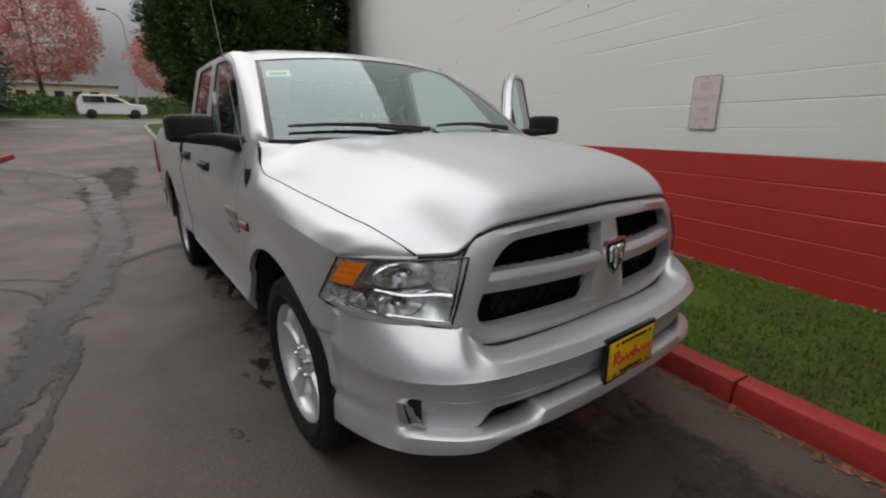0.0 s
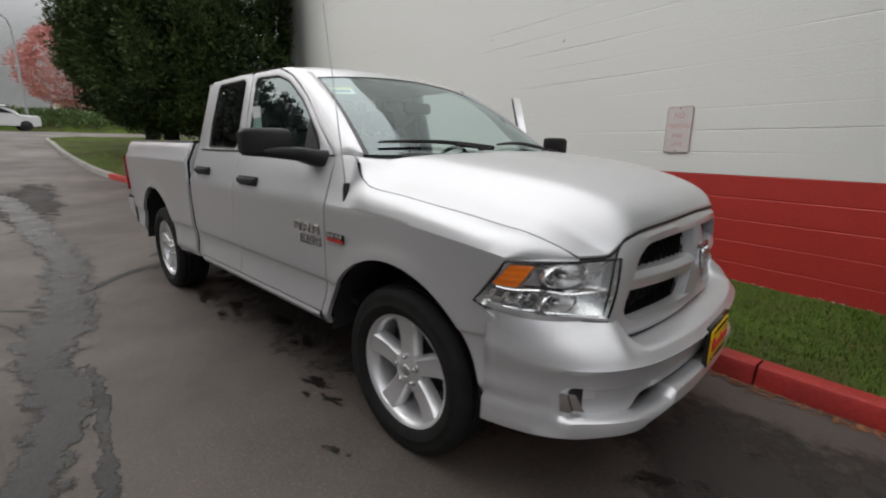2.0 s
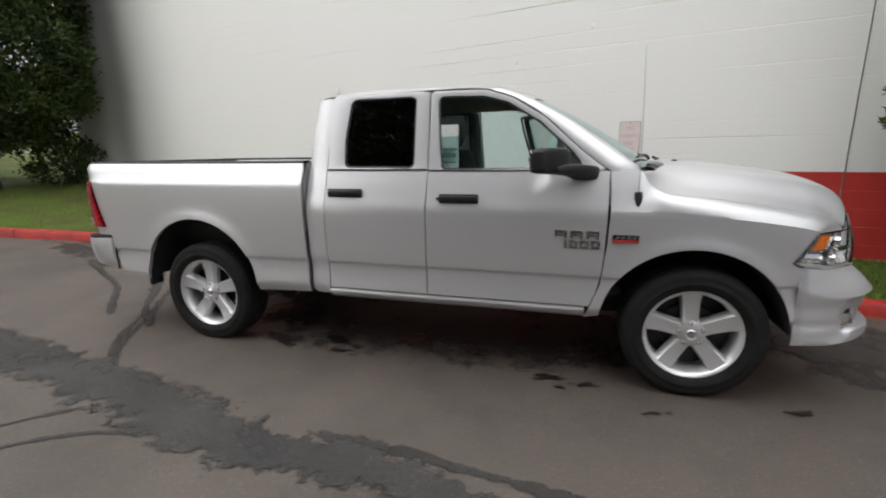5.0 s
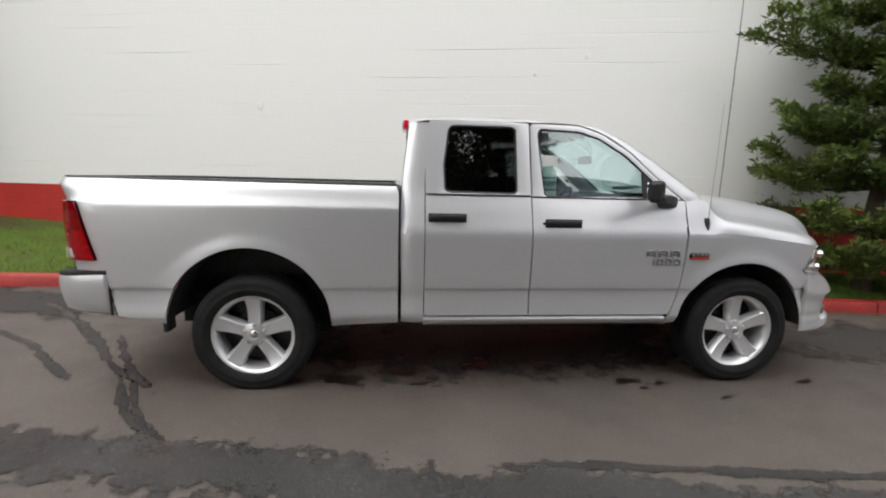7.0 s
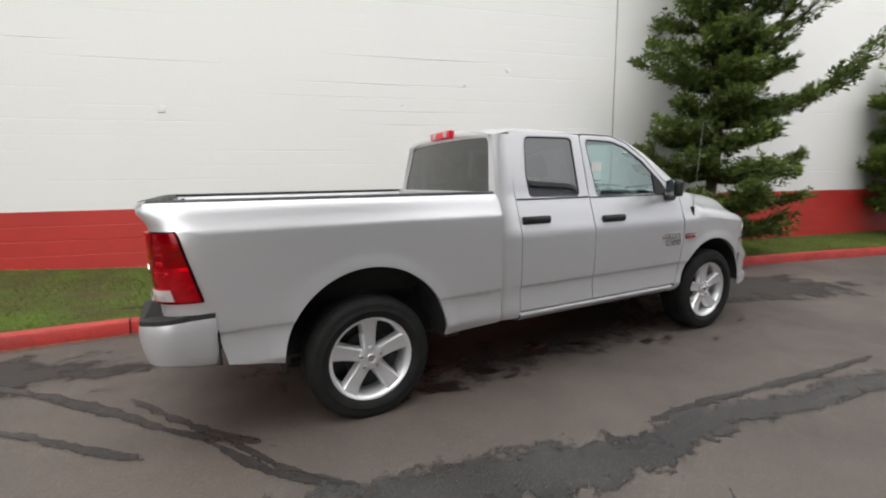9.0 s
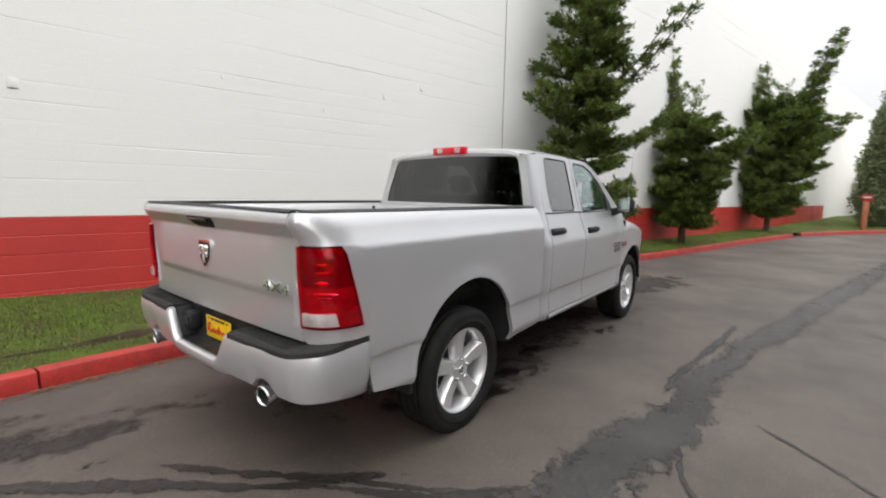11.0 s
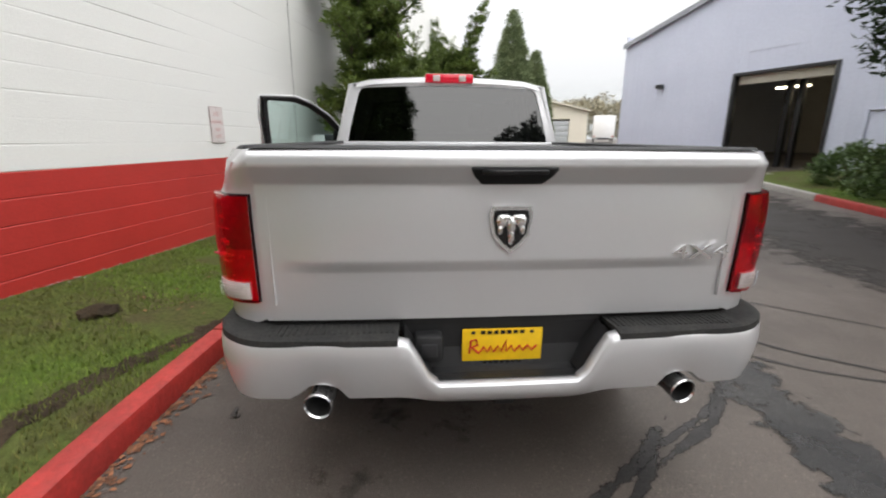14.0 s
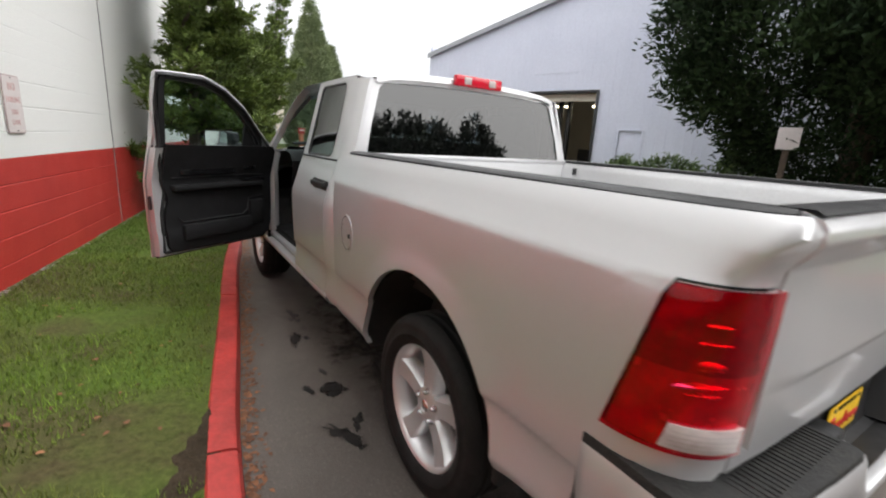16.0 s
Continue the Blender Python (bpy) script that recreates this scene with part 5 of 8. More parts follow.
def side_y(x, z):
    """Half the truck's width at a place along its side."""
    y = curve(z, BED_SIDE if x < -0.8 else CAB_SIDE)
    y -= curve(x, [(1.3, 0), (1.9, 0.006), (2.15, 0.022), (2.26, 0.042), (2.36, 0.085), (2.5, 0.17)]) if x > 1.3 else 0.0
    for cx, cz, r in (FARCH, RARCH):
        d = math.hypot(x - cx, z - cz) - r
        if d > -0.05 and z > 0.45:
            y += 0.013 * math.exp(-((max(0, d) / 0.06) ** 2))
    return y


GATE = [(0.868, -2.936), (1.044, -2.948), (1.050, -2.950), (1.082, -2.966), (1.090, -2.967), (1.25, -2.963), (1.341, -2.956), (1.347, -2.957), (1.400, -2.996), (1.408, -3.000), (1.436, -2.998), (1.450, -2.988), (1.463, -2.957)]


def gate_x(y, z):
    a = abs(y)
    base = float(np.interp(z, [p[0] for p in GATE], [p[1] for p in GATE]))
    flat = curve(z, [(0.868, -2.932), (1.2, -2.950), (1.36, -2.955), (1.412, -2.986), (1.452, -2.974), (1.463, -2.952)])
    w = smooth_step(0.80, 0.62, a)
    w = w + (1 - w) * smooth_step(1.30, 1.37, z)
    return flat + (base - flat) * w + 0.012 * (a / 0.83) ** 2


def side_point(s, z, sgn):
    """A place on the side; past the rear corner the side turns round to the tailgate."""
    if s >= -2.72:
        return (s, sgn * side_y(s, z), z)
    y, a = side_y(-2.72, z), min(1.0, (-2.72 - s) / 0.29) * math.pi / 2
    deep = -2.724 - gate_x(0.834, max(z, 0.868))
    return (-2.72 - deep * math.sin(a) ** 0.9, sgn * (0.842 + (y - 0.842) * math.cos(a) ** 0.9), z)


def skirted(bm, rows, inward, closed=False):
    """A grid whose border is turned inwards, so that the panel has a thickness."""
    vs = add_grid(bm, rows)
    n, m = len(vs), len(vs[0])
    ring = [(0, j) for j in range(m)] + [(i, m - 1) for i in range(1, n)] + [(n - 1, j) for j in range(m - 2, -1, -1)] + [(i, 0) for i in range(n - 2, 0, -1)]
    border = [vs[i][j] for i, j in ring]
    inner = [bm.verts.new(v.co + Vector(inward(v.co))) for v in border]
    for k in range(len(border)):
        j = (k + 1) % len(border)
        bm.faces.new((border[k], border[j], inner[j], inner[k]))


def panel(name, rows, sgn, depth=0.022, parent=truck, material=None, label=""):
    bm = bmesh.new()
    skirted(bm, rows, lambda c: (0, -sgn * depth, 0))
    return part(name, bm, material or SILVER, parent, label)


def ring_panel(name, outer, arch, sgn, per=13, rows=20, creases=(0.742, 0.756)):
    """A panel round a wheel arch; outer: (s, z, angle) of its outline, each with the arch's angle that it answers to."""
    cx, cz, r = arch
    cols = []
    for (s0, z0, a0), (s1, z1, a1) in zip(outer, outer[1:]):
        for k in range(per):
            u = k / per
            cols.append((s0 + (s1 - s0) * u, z0 + (z1 - z0) * u, a0 + (a1 - a0) * u))
    cols.append(outer[-1])
    grid = []
    for s, z, a in cols:
        ix, iz = cx + r * math.cos(radians(a)), cz + r * math.sin(radians(a))
        row = []
        for k in range(rows + 1):
            u = (k / rows) ** 1.15
            row.append(side_point(ix + (s - ix) * u, iz + (z - iz) * u, sgn))
        grid.append(row)
    bm = bmesh.new()
    skirted(bm, grid, lambda c: (0, -sgn * (0.028 if math.hypot(c.x - cx, c.z - cz) < r + 0.01 else 0.02), 0))
    # creases that run along the side
    for z in creases:
        made = bmesh.ops.bisect_plane(bm, geom=bm.verts[:] + bm.edges[:] + bm.faces[:], plane_co=(0, 0, z), plane_no=(0, 0, 1), dist=1e-5)
        for v in made["geom_cut"]:
            if isinstance(v, bmesh.types.BMVert) and v.co.x > -2.72 and abs(v.co.y) > side_y(v.co.x, v.co.z) - 0.010:
                v.co.y = sgn * side_y(v.co.x, v.co.z)
    return part(name, bm, SILVER, truck)


def xb(z):
    """The cut between front door and fender."""
    return curve(z, [(0.44, 1.115), (0.55, 1.16), (0.70, 1.215), (0.95, 1.24), (1.385, 1.25)])


def crest(x):
    """Height of the fender's shoulder, where its side turns over to its top."""
    return curve(x, [(1.25, 1.159), (1.42, 1.157), (1.556, 1.152), (1.758, 1.140), (1.9, 1.128), (2.03, 1.114), (2.17, 1.096), (2.25, 1.082), (2.33, 1.062)])


# the cut between fender and bonnet, and below it the line that the fender's top starts from
CUT = [(1.250, 0.917, 1.400), (1.38, 0.912, 1.398), (1.425, 0.908, 1.375), (1.46, 0.924, 1.317), (1.509, 0.940, 1.279), (1.585, 0.943, 1.254), (1.76, 0.932, 1.236), (1.93, 0.917, 1.213), (2.12, 0.890, 1.186), (2.25, 0.865, 1.162), (2.335, 0.843, 1.146), (2.433, 0.804, 1.108), (2.505, 0.766, 1.070)]
FOOT_X = [1.256, 1.30, 1.36, 1.42, 1.50, 1.60, 1.76, 1.92, 2.08, 2.18, 2.25, 2.325, 2.50]


def along(points, s, axis):
    return curve(s, [(k, p[axis]) for k, p in enumerate(points)])


def cut_point(s):
    return Vector((along(CUT, s, 0), along(CUT, s, 1), along(CUT, s, 2)))


def fender_top(sgn):
    rows = []
    for i in range(97):
        s = 12 * i / 96
        up = cut_point(s)
        x = curve(s, list(enumerate(FOOT_X)))
        low = Vector((x, side_y(x, crest(x)), crest(x)))
        if s > 11:
            low = Vector((2.325, side_y(2.325, 1.064), 1.064)).lerp(Vector((2.505, 0.764, 1.064)), s - 11)
        row = []
        for k in range(11):
            w = k / 10
            p = low.lerp(up, w)
            bulge = math.sin(w * math.pi) * 0.013 * smooth_step(1.40, 1.60, x) * (1 - smooth_step(10.5, 12, s))
            y = p.y + (side_y(p.x, p.z) - p.y) * smooth_step(1.52, 1.40, p.x)
            row.append((p.x, sgn * (y + bulge * 0.8), p.z + bulge))
        rows.append(row)
    bm = bmesh.new()
    skirted(bm, rows, lambda c: (0, -sgn * 0.004, -0.012))
    part("fender_top", bm, SILVER, truck)


for sgn in (-1, 1):
    g = 0.006
    outer = [(xb(0.475) + g, 0.475, 172), (xb(0.7) + g, 0.70, 160), (xb(0.95) + g, 0.95, 140), (1.25 + g, crest(1.256), 124), (1.5, crest(1.5), 104), (1.7, crest(1.7), 90), (1.9, crest(1.9), 78), (2.1, crest(2.1), 66), (2.325, crest(2.325), 50), (2.205, 0.89, 38), (2.285, 0.835, 26), (2.262, 0.60, 14), (2.254, 0.48, 5)]
    ring_panel("front_fender", outer, FARCH, sgn)
    fender_top(sgn)
    outer = [(-0.815, 0.505, -1), (-0.815, 0.75, 12), (-0.815, 1.1, 28), (-0.815, 1.40, 42), (-0.83, 1.446, 46), (-1.4, 1.449, 75), (-2.2, 1.452, 108), (-2.72, 1.455, 135), (-2.86, 1.455, 142), (-3.01, 1.455, 147), (-3.01, 1.2, 158),
             (-3.01, 0.872, 166), (-2.86, 0.868, 168), (-2.705, 0.862, 170), (-2.655, 0.70, 174), (-2.625, 0.568, 178)]
    ring_panel("bed_side", [(-1.266 + 0.0, 0.507, 1.0), *outer], RARCH, sgn, per=9, creases=(0.742, 0.756, 1.290, 1.302, 1.318))
    # cab corner between rear door and bed
    zs = [0.505 + (1.889 - 0.505) * k / 34 for k in range(35)]
    lean = lambda z: curve(z, [(0.5, -0.792), (1.38, -0.796), (1.9, -0.742)])
    panel("cab_corner", [[(lean(z) + (-0.640 + 0.02 * smooth_step(1.4, 1.9, z) - lean(z)) * u, sgn * (side_y(-0.7, z) - 0.028 * (1 - u) ** 3), z) for u in (0, 0.12, 0.3, 0.55, 0.8, 1)] for z in zs], sgn)
    # sill under the doors
    prof = [(0.470, 0.90), (0.478, 0.945), (0.49, 0.968), (0.515, 0.992), (0.532, 0.998), (0.548, 0.992), (0.556, 0.965), (0.558, 0.93)]
    bm = bmesh.new()
    add_grid(bm, [[(x, sgn * y, z) for z, y in prof] for x in [-0.64 + (1.135 + 0.64) * k / 16 for k in range(17)]])
    part("rocker_panel", bm, SILVER, truck)


# ---- doors ----
REAR_WIN = [(-0.500, 1.436), (-0.508, 1.60), (-0.476, 1.845), (-0.448, 1.872), (-0.03, 1.874), (0.000, 1.856), (0.006, 1.432), (-0.015, 1.412), (-0.48, 1.417)]
FRONT_WIN = [(0.203, 1.418), (0.180, 1.62), (0.160, 1.840), (0.184, 1.866), (0.46, 1.858), (0.62, 1.812), (0.82, 1.69), (1.03, 1.50), (1.085, 1.425), (1.05, 1.405), (0.225, 1.398)]


def resample(loop, n):
    pts = [Vector(p) for p in loop] + [Vector(loop[0])]
    acc = [0.0]
    for a, b in zip(pts, pts[1:]):
        acc.append(acc[-1] + (b - a).length)
    out, j = [], 0
    for k in range(n):
        s = acc[-1] * k / n
        while acc[j + 1] < s:
            j += 1
        u = (s - acc[j]) / (acc[j + 1] - acc[j])
        out.append(pts[j].lerp(pts[j + 1], u))
    return out


def smooth_loop(loop, n):
    pts = resample(loop, n)
    for _ in range(3):
        pts = [(pts[k - 1] + 2 * pts[k] + pts[(k + 1) % n]) / 4 for k in range(n)]
    return pts


def grown(loop, d):
    """A loop of (x, z) points moved outwards by d."""
    c = sum(loop, Vector((0, 0))) / len(loop)
    out = []
    for k, p in enumerate(loop):
        t = (loop[(k + 1) % len(loop)] - loop[k - 1]).normalized()
        nrm = Vector((t.y, -t.x))
        if nrm.dot(p - c) < 0:
            nrm = -nrm
        out.append(p + nrm * d)
    return out


def loop_band(bm, a, b, ya, yb, sgn):
    """A closed band between two loops of (x, z), at depths ya and yb under the side's surface."""
    va = [bm.verts.new((p.x, sgn * (side_y(min(p.x, 1.2), p.y) - ya), p.y)) for p in a]
    vb = [bm.verts.new((p.x, sgn * (side_y(min(p.x, 1.2), p.y) - yb), p.y)) for p in b]
    for k in range(len(va)):
        j = (k + 1) % len(va)
        bm.faces.new((va[k], va[j], vb[j], vb[k]))


def build_door(sgn, front, parent):
    """A door with its frame, pane, seal and handle. Returns the door skin, under which the rest hangs."""
    win = resample(FRONT_WIN if front else REAR_WIN, 84)
    belt = 1.388
    x_of = (lambda z, u: 0.112 + (xb(z) - 0.006 - 0.112) * u) if front else (lambda z, u: -0.634 + (0.104 + 0.634) * u)
    zs = sorted([0.562 + (belt - 0.562) * k / 26 for k in range(27)] + [0.738, 0.745, 0.753, 0.762, 0.77])
    bm = bmesh.new()
    skirted(bm, [[(x_of(z, k / 14), sgn * side_y(x_of(z, k / 14), z), z) for k in range(15)] for z in zs], lambda c: (0, -sgn * 0.024, 0))
    # frame round the window: from the door's outline to the window's
    if front:
        edge = [(0.112, belt), (0.112, 1.62), (0.105, 1.885), (0.125, 1.905), (0.47, 1.900), (0.645, 1.842), (0.85, 1.715), (1.07, 1.515), (1.22, belt + 0.01), (1.10, belt), (0.20, belt)]
    else:
        edge = [(-0.634, belt), (-0.634, 1.60), (-0.618, 1.885), (-0.60, 1.908), (-0.05, 1.912), (0.096, 1.904), (0.104, belt), (0.06, belt), (-0.55, belt)]
    pairs = [(Vector(e), Vector(w)) for e, w in zip(edge, FRONT_WIN if front else REAR_WIN)]
    a, b = [], []
    for k in range(len(pairs)):
        (e0, w0), (e1, w1) = pairs[k], pairs[(k + 1) % len(pairs)]
        for j in range(6):
            a.append(e0.lerp(e1, j / 6))
            b.append(w0.lerp(w1, j / 6))
    loop_band(bm, a, [p.lerp(q, 0.5) for p, q in zip(a, b)], 0, -0.003, sgn)
    loop_band(bm, [p.lerp(q, 0.5) for p, q in zip(a, b)], b, -0.003, 0.0, sgn)
    loop_band(bm, b, b, 0.0, 0.03, sgn)
    loop_band(bm, a, a, 0.0, 0.045, sgn)
    door = part("front_door" if front else "rear_door", bm, SILVER, parent)
    bm = bmesh.new()
    loop_band(bm, grown(win, 0.005), grown(win, -0.007), -0.002, 0.003, sgn)
    loop_band(bm, grown(win, -0.007), grown(win, -0.007), 0.003, 0.008, sgn)
    part("window_seal", bm, BLACK_PLASTIC, door, "black rubber window seal")
    bm = bmesh.new()
    vs = [bm.verts.new((p.x, sgn * (side_y(min(p.x, 1.2), p.y) - 0.006), p.y)) for p in grown(win, -0.004)]
    bm.faces.new(vs)
    bmesh.ops.triangulate(bm, faces=bm.faces)
    pane = part("window_pane", bm, CLEAR if front else TINTED, door, "clear side window" if front else "dark tinted side window")
    pane.visible_shadow = False
    # belt line strip and handle
    x0, x1 = (0.115, 1.10) if front else (-0.63, 0.10)
    tube("belt_strip", [(x0 + (x1 - x0) * k / 6, sgn * (side_y(0, 1.392) + 0.001), 1.394 if front else 1.400) for k in range(7)], 0.006, BLACK_PLASTIC, door, "black belt-line strip", 6)
    hx, hz = (0.330, 1.216) if front else (-0.483, 1.243)
    bm = bmesh.new()
    y = side_y(hx, hz)
    add_box(bm, (hx, sgn * (y + 0.004), hz), (0.262, 0.02, 0.062), 0.008)
    vs = add_box(bm, (hx, sgn * (y + 0.026), hz + 0.004), (0.236, 0.018, 0.034), 0.008)
    for s in (-1, 1):
        add_box(bm, (hx + s * 0.108, sgn * (y + 0.012), hz + 0.002), (0.03, 0.034, 0.036), 0.006)
    part("door_handle", bm, BLACK_PLASTIC, door, "black plastic pull handle")
    if front:
        bm = bmesh.new()
        add_lathe(bm, [(0.0001, 0.008), (0.010, 0.008), (0.012, 0)], 12, Matrix.Translation((0.19, sgn * (side_y(0.19, 1.216) + 0.002), 1.216)) @ pose(0, 0, 0, -sgn * 90))
        part("door_lock", bm, CHROME, door)
        mirror(door, sgn)
    return door


def mirror(door, sgn):
    # head: a wide rounded box swept back towards its outer end, its face to the rear
    bm = bmesh.new()
    rows = []
    for u, half_h, depth in ((0.0, 0.056, 0.070), (0.05, 0.067, 0.095), (0.2, 0.073, 0.112), (0.7, 0.073, 0.108), (0.92, 0.068, 0.085), (1.0, 0.050, 0.055)):
        row = []
        for k in range(24):
            a = 2 * math.pi * k / 24
            cx, cz = math.cos(a), math.sin(a)
            px, pz = math.copysign(abs(cx) ** 0.5, cx), math.copysign(abs(cz) ** 0.4, cz)
            row.append((0.972 - 0.135 * u + depth * 0.5 * px, sgn * (1.022 + 0.205 * u), 1.455 + half_h * pz))
        rows.append(row + [row[0]])
    vs = add_grid(bm, rows)
    bm.faces.new([v for v in vs[0][:-1]])
    bm.faces.new([v for v in vs[-1][:-1]][::-1])
    # arm: a thick wedge from the door's corner along the head's foot
    arm = []
    for u, x, y, z, h, d in ((0, 1.115, 0.905, 1.374, 0.046, 0.155), (0.3, 1.095, 0.955, 1.380, 0.044, 0.150), (0.6, 1.035, 1.01, 1.398, 0.036, 0.13), (0.85, 0.955, 1.09, 1.404, 0.030, 0.116), (1.0, 0.90, 1.15, 1.402, 0.020, 0.10)):
        ring = [(x + d / 2 * math.copysign(abs(math.cos(t)) ** 0.5, math.cos(t)), sgn * y, z + h * math.copysign(abs(math.sin(t)) ** 0.5, math.sin(t))) for t in (2 * math.pi * k / 16 for k in range(16))]
        arm.append(ring + [ring[0]])
    add_grid(bm, arm)
    part("mirror_housing", bm, BLACK_PLASTIC, door, "black plastic door mirror")
    bm = bmesh.new()
    turn = math.degrees(math.atan2(0.205, -0.135))
    rounded_plate(bm, 0.175, 0.130, 0.004, 0.025, Matrix.Translation((0.905 - 0.060, sgn * (1.125 - 0.008), 1.455)) @ pose(0, 0, 0, 0, 0, sgn * turn))
    part("mirror_glass", bm, CHROME, door, "mirror glass")
    # black sail in the window's front corner
    bm = bmesh.new()
    tri = [(0.93, 1.40), (1.10, 1.40), (0.93, 1.585)]
    a = [bm.verts.new((x, sgn * (side_y(min(x, 1.2), z) + 0.004), z)) for x, z in tri]
    b = [bm.verts.new((x, sgn * (side_y(min(x, 1.2), z) - 0.014), z)) for x, z in tri]
    bm.faces.new(a), bm.faces.new(b[::-1])
    for k in range(3):
        bm.faces.new((a[k], a[(k + 1) % 3], b[(k + 1) % 3], b[k]))
    part("mirror_sail", bm, BLACK_PLASTIC, door)


def inner_trim(door, sgn):
    """The inside of an open door: bare painted edge, black trim, armrest and pocket."""
    def sheet_of(name, left, right, lo, hi, y_out, y_in, mat, label):
        """A thick sheet between two edges (height, x) that follows the door's side."""
        rows = []
        for k in range(31):
            z = lo + (hi - lo) * k / 30
            a, b = curve(z, left), curve(z, right)
            rows.append([(x, sgn * (side_y(min(x, 1.2), z) - y_in), z) for x in [a + (b - a) * j / 10 for j in range(11)]])
        bm2 = bmesh.new()
        skirted(bm2, rows, lambda c: (0, sgn * (y_in - y_out), 0))
        return part(name, bm2, mat, door, label)

    sheet_of("inner_panel", [(0.575, 0.118), (1.38, 0.118)], [(0.575, 1.155), (0.72, 1.205), (0.95, 1.235), (1.38, 1.235)], 0.575, 1.385, 0.02, 0.092, SILVER, "bare silver inner panel edge")
    sheet_of("door_trim", [(0.602, 0.215), (0.64, 0.18), (0.84, 0.172), (0.90, 0.180), (0.97, 0.205), (1.03, 0.205), (1.10, 0.182), (1.18, 0.170), (1.41, 0.175)], [(0.602, 1.12), (0.64, 1.155), (0.80, 1.20), (0.95, 1.212), (1.36, 1.212), (1.41, 1.17)], 0.602, 1.412, 0.088, 0.125, TRIM_CLOTH, "black moulded door trim")
    bm = bmesh.new()
    y = sgn * (side_y(0.6, 1.1) - 0.15)
    add_box(bm, (0.66, y, 1.09), (0.86, 0.07, 0.045), 0.018)
    part("armrest", bm, TRIM_CLOTH, door)
    bm = bmesh.new()
    add_box(bm, (0.98, y, 1.125), (0.24, 0.06, 0.02), 0.006)
    for k in range(4):
        add_box(bm, (0.90 + 0.05 * k, y, 1.138), (0.03, 0.03, 0.012), 0.003)
    part("switch_panel", bm, GLOSS_BLACK, door, "window switches on the armrest")
    bm = bmesh.new()
    add_box(bm, (0.62, sgn * (side_y(0.6, 0.75) - 0.140), 0.74), (0.66, 0.05, 0.13), 0.022)
    add_box(bm, (1.02, sgn * (side_y(0.9, 0.75) - 0.130), 0.83), (0.16, 0.05, 0.22), 0.022)
    part("door_pocket", bm, TRIM_CLOTH, door)
    bm = bmesh.new()
    add_box(bm, (0.55, sgn * (side_y(0.6, 1.2) - 0.128), 1.22), (0.5, 0.012, 0.07), 0.005)
    part("trim_insert", bm, GLOSS_BLACK, door)
    bm = bmesh.new()
    add_box(bm, (0.95, sgn * (side_y(0.9, 1.2) - 0.130), 1.23), (0.12, 0.016, 0.035), 0.006)
    part("inner_handle", bm, CHROME, door)
    bm = bmesh.new()
    fine = resample(FRONT_WIN, 84)
    loop_band(bm, grown(fine, 0.036), grown(fine, -0.008), 0.05, 0.05, sgn)
    loop_band(bm, grown(fine, -0.008), grown(fine, -0.008), 0.015, 0.05, sgn)
    loop_band(bm, grown(fine, 0.036), grown(fine, 0.036), 0.02, 0.05, sgn)
    part("inner_frame", bm, BLACK_PLASTIC, door, "black inner window frame")
    seal = [(0.155, 0.60), (0.165, 0.9), (0.20, 1.05), (0.16, 1.25), (0.15, 1.42), (0.10, 1.7), (0.10, 1.88), (0.46, 1.89), (0.64, 1.83), (0.85, 1.705), (1.06, 1.51), (1.19, 1.40), (1.215, 1.2), (1.21, 0.9), (1.17, 0.68), (1.13, 0.59), (0.155, 0.60)]
    rim = resample(seal[:-1], 90)
    rim = grown(rim, 0.020)
    tube("door_rim", [(p.x, sgn * (side_y(min(p.x, 1.2), p.y) - 0.052), p.y) for p in rim + rim[:1]], 0.008, SILVER, door, "bare silver door edge", 6)
    tube("trim_piping", [(x, sgn * (side_y(min(x, 1.2), z) - 0.130), z) for x, z in [(0.27, 0.86), (0.31, 0.82), (0.88, 0.82), (0.93, 0.86), (0.95, 0.96), (1.10, 0.97)]], 0.006, BLACK_PLASTIC, door, "", 6)
    tube("trim_piping", [(x, sgn * (side_y(min(x, 1.2), z) - 0.130), z) for x, z in [(0.24, 1.165), (0.6, 1.17), (1.1, 1.165)]], 0.004, BLACK_STEEL, door, "dark trim line", 6)
    tube("door_seal", [(x, sgn * (side_y(min(x, 1.2), z) - (0.098 if z < 1.39 else 0.066)), z) for x, z in seal], 0.012, BLACK_PLASTIC, door, "black rubber door seal", 6)
    tube("bottom_seal", [(x, sgn * (side_y(min(x, 1.2), 0.57) - 0.06), 0.568) for x in (0.12, 0.4, 0.8, 1.15)], 0.014, BLACK_PLASTIC, door, "black rubber bottom seal", 6)
    for z in (0.80, 1.12):
        box("hinge", (1.235, sgn * (side_y(1.2, z) - 0.05), z), (0.07, 0.05, 0.06), SILVER, door, bevel=0.008)
    box("latch", (0.114, sgn * (side_y(0.1, 0.98) - 0.055), 0.98), (0.012, 0.03, 0.10), BLACK_STEEL, door, bevel=0.004)


for sgn in (-1, 1):
    build_door(sgn, False, truck)
build_door(-1, True, truck)
open_door = build_door(1, True, truck)
inner_trim(open_door, 1)
HINGE = Vector((1.245, 0.965, 0))
open_door.matrix_local = Matrix.Translation(HINGE) @ Matrix.Rotation(radians(-57), 4, "Z") @ Matrix.Translation(-HINGE)
tagged(open_door, "driver's door standing wide open")

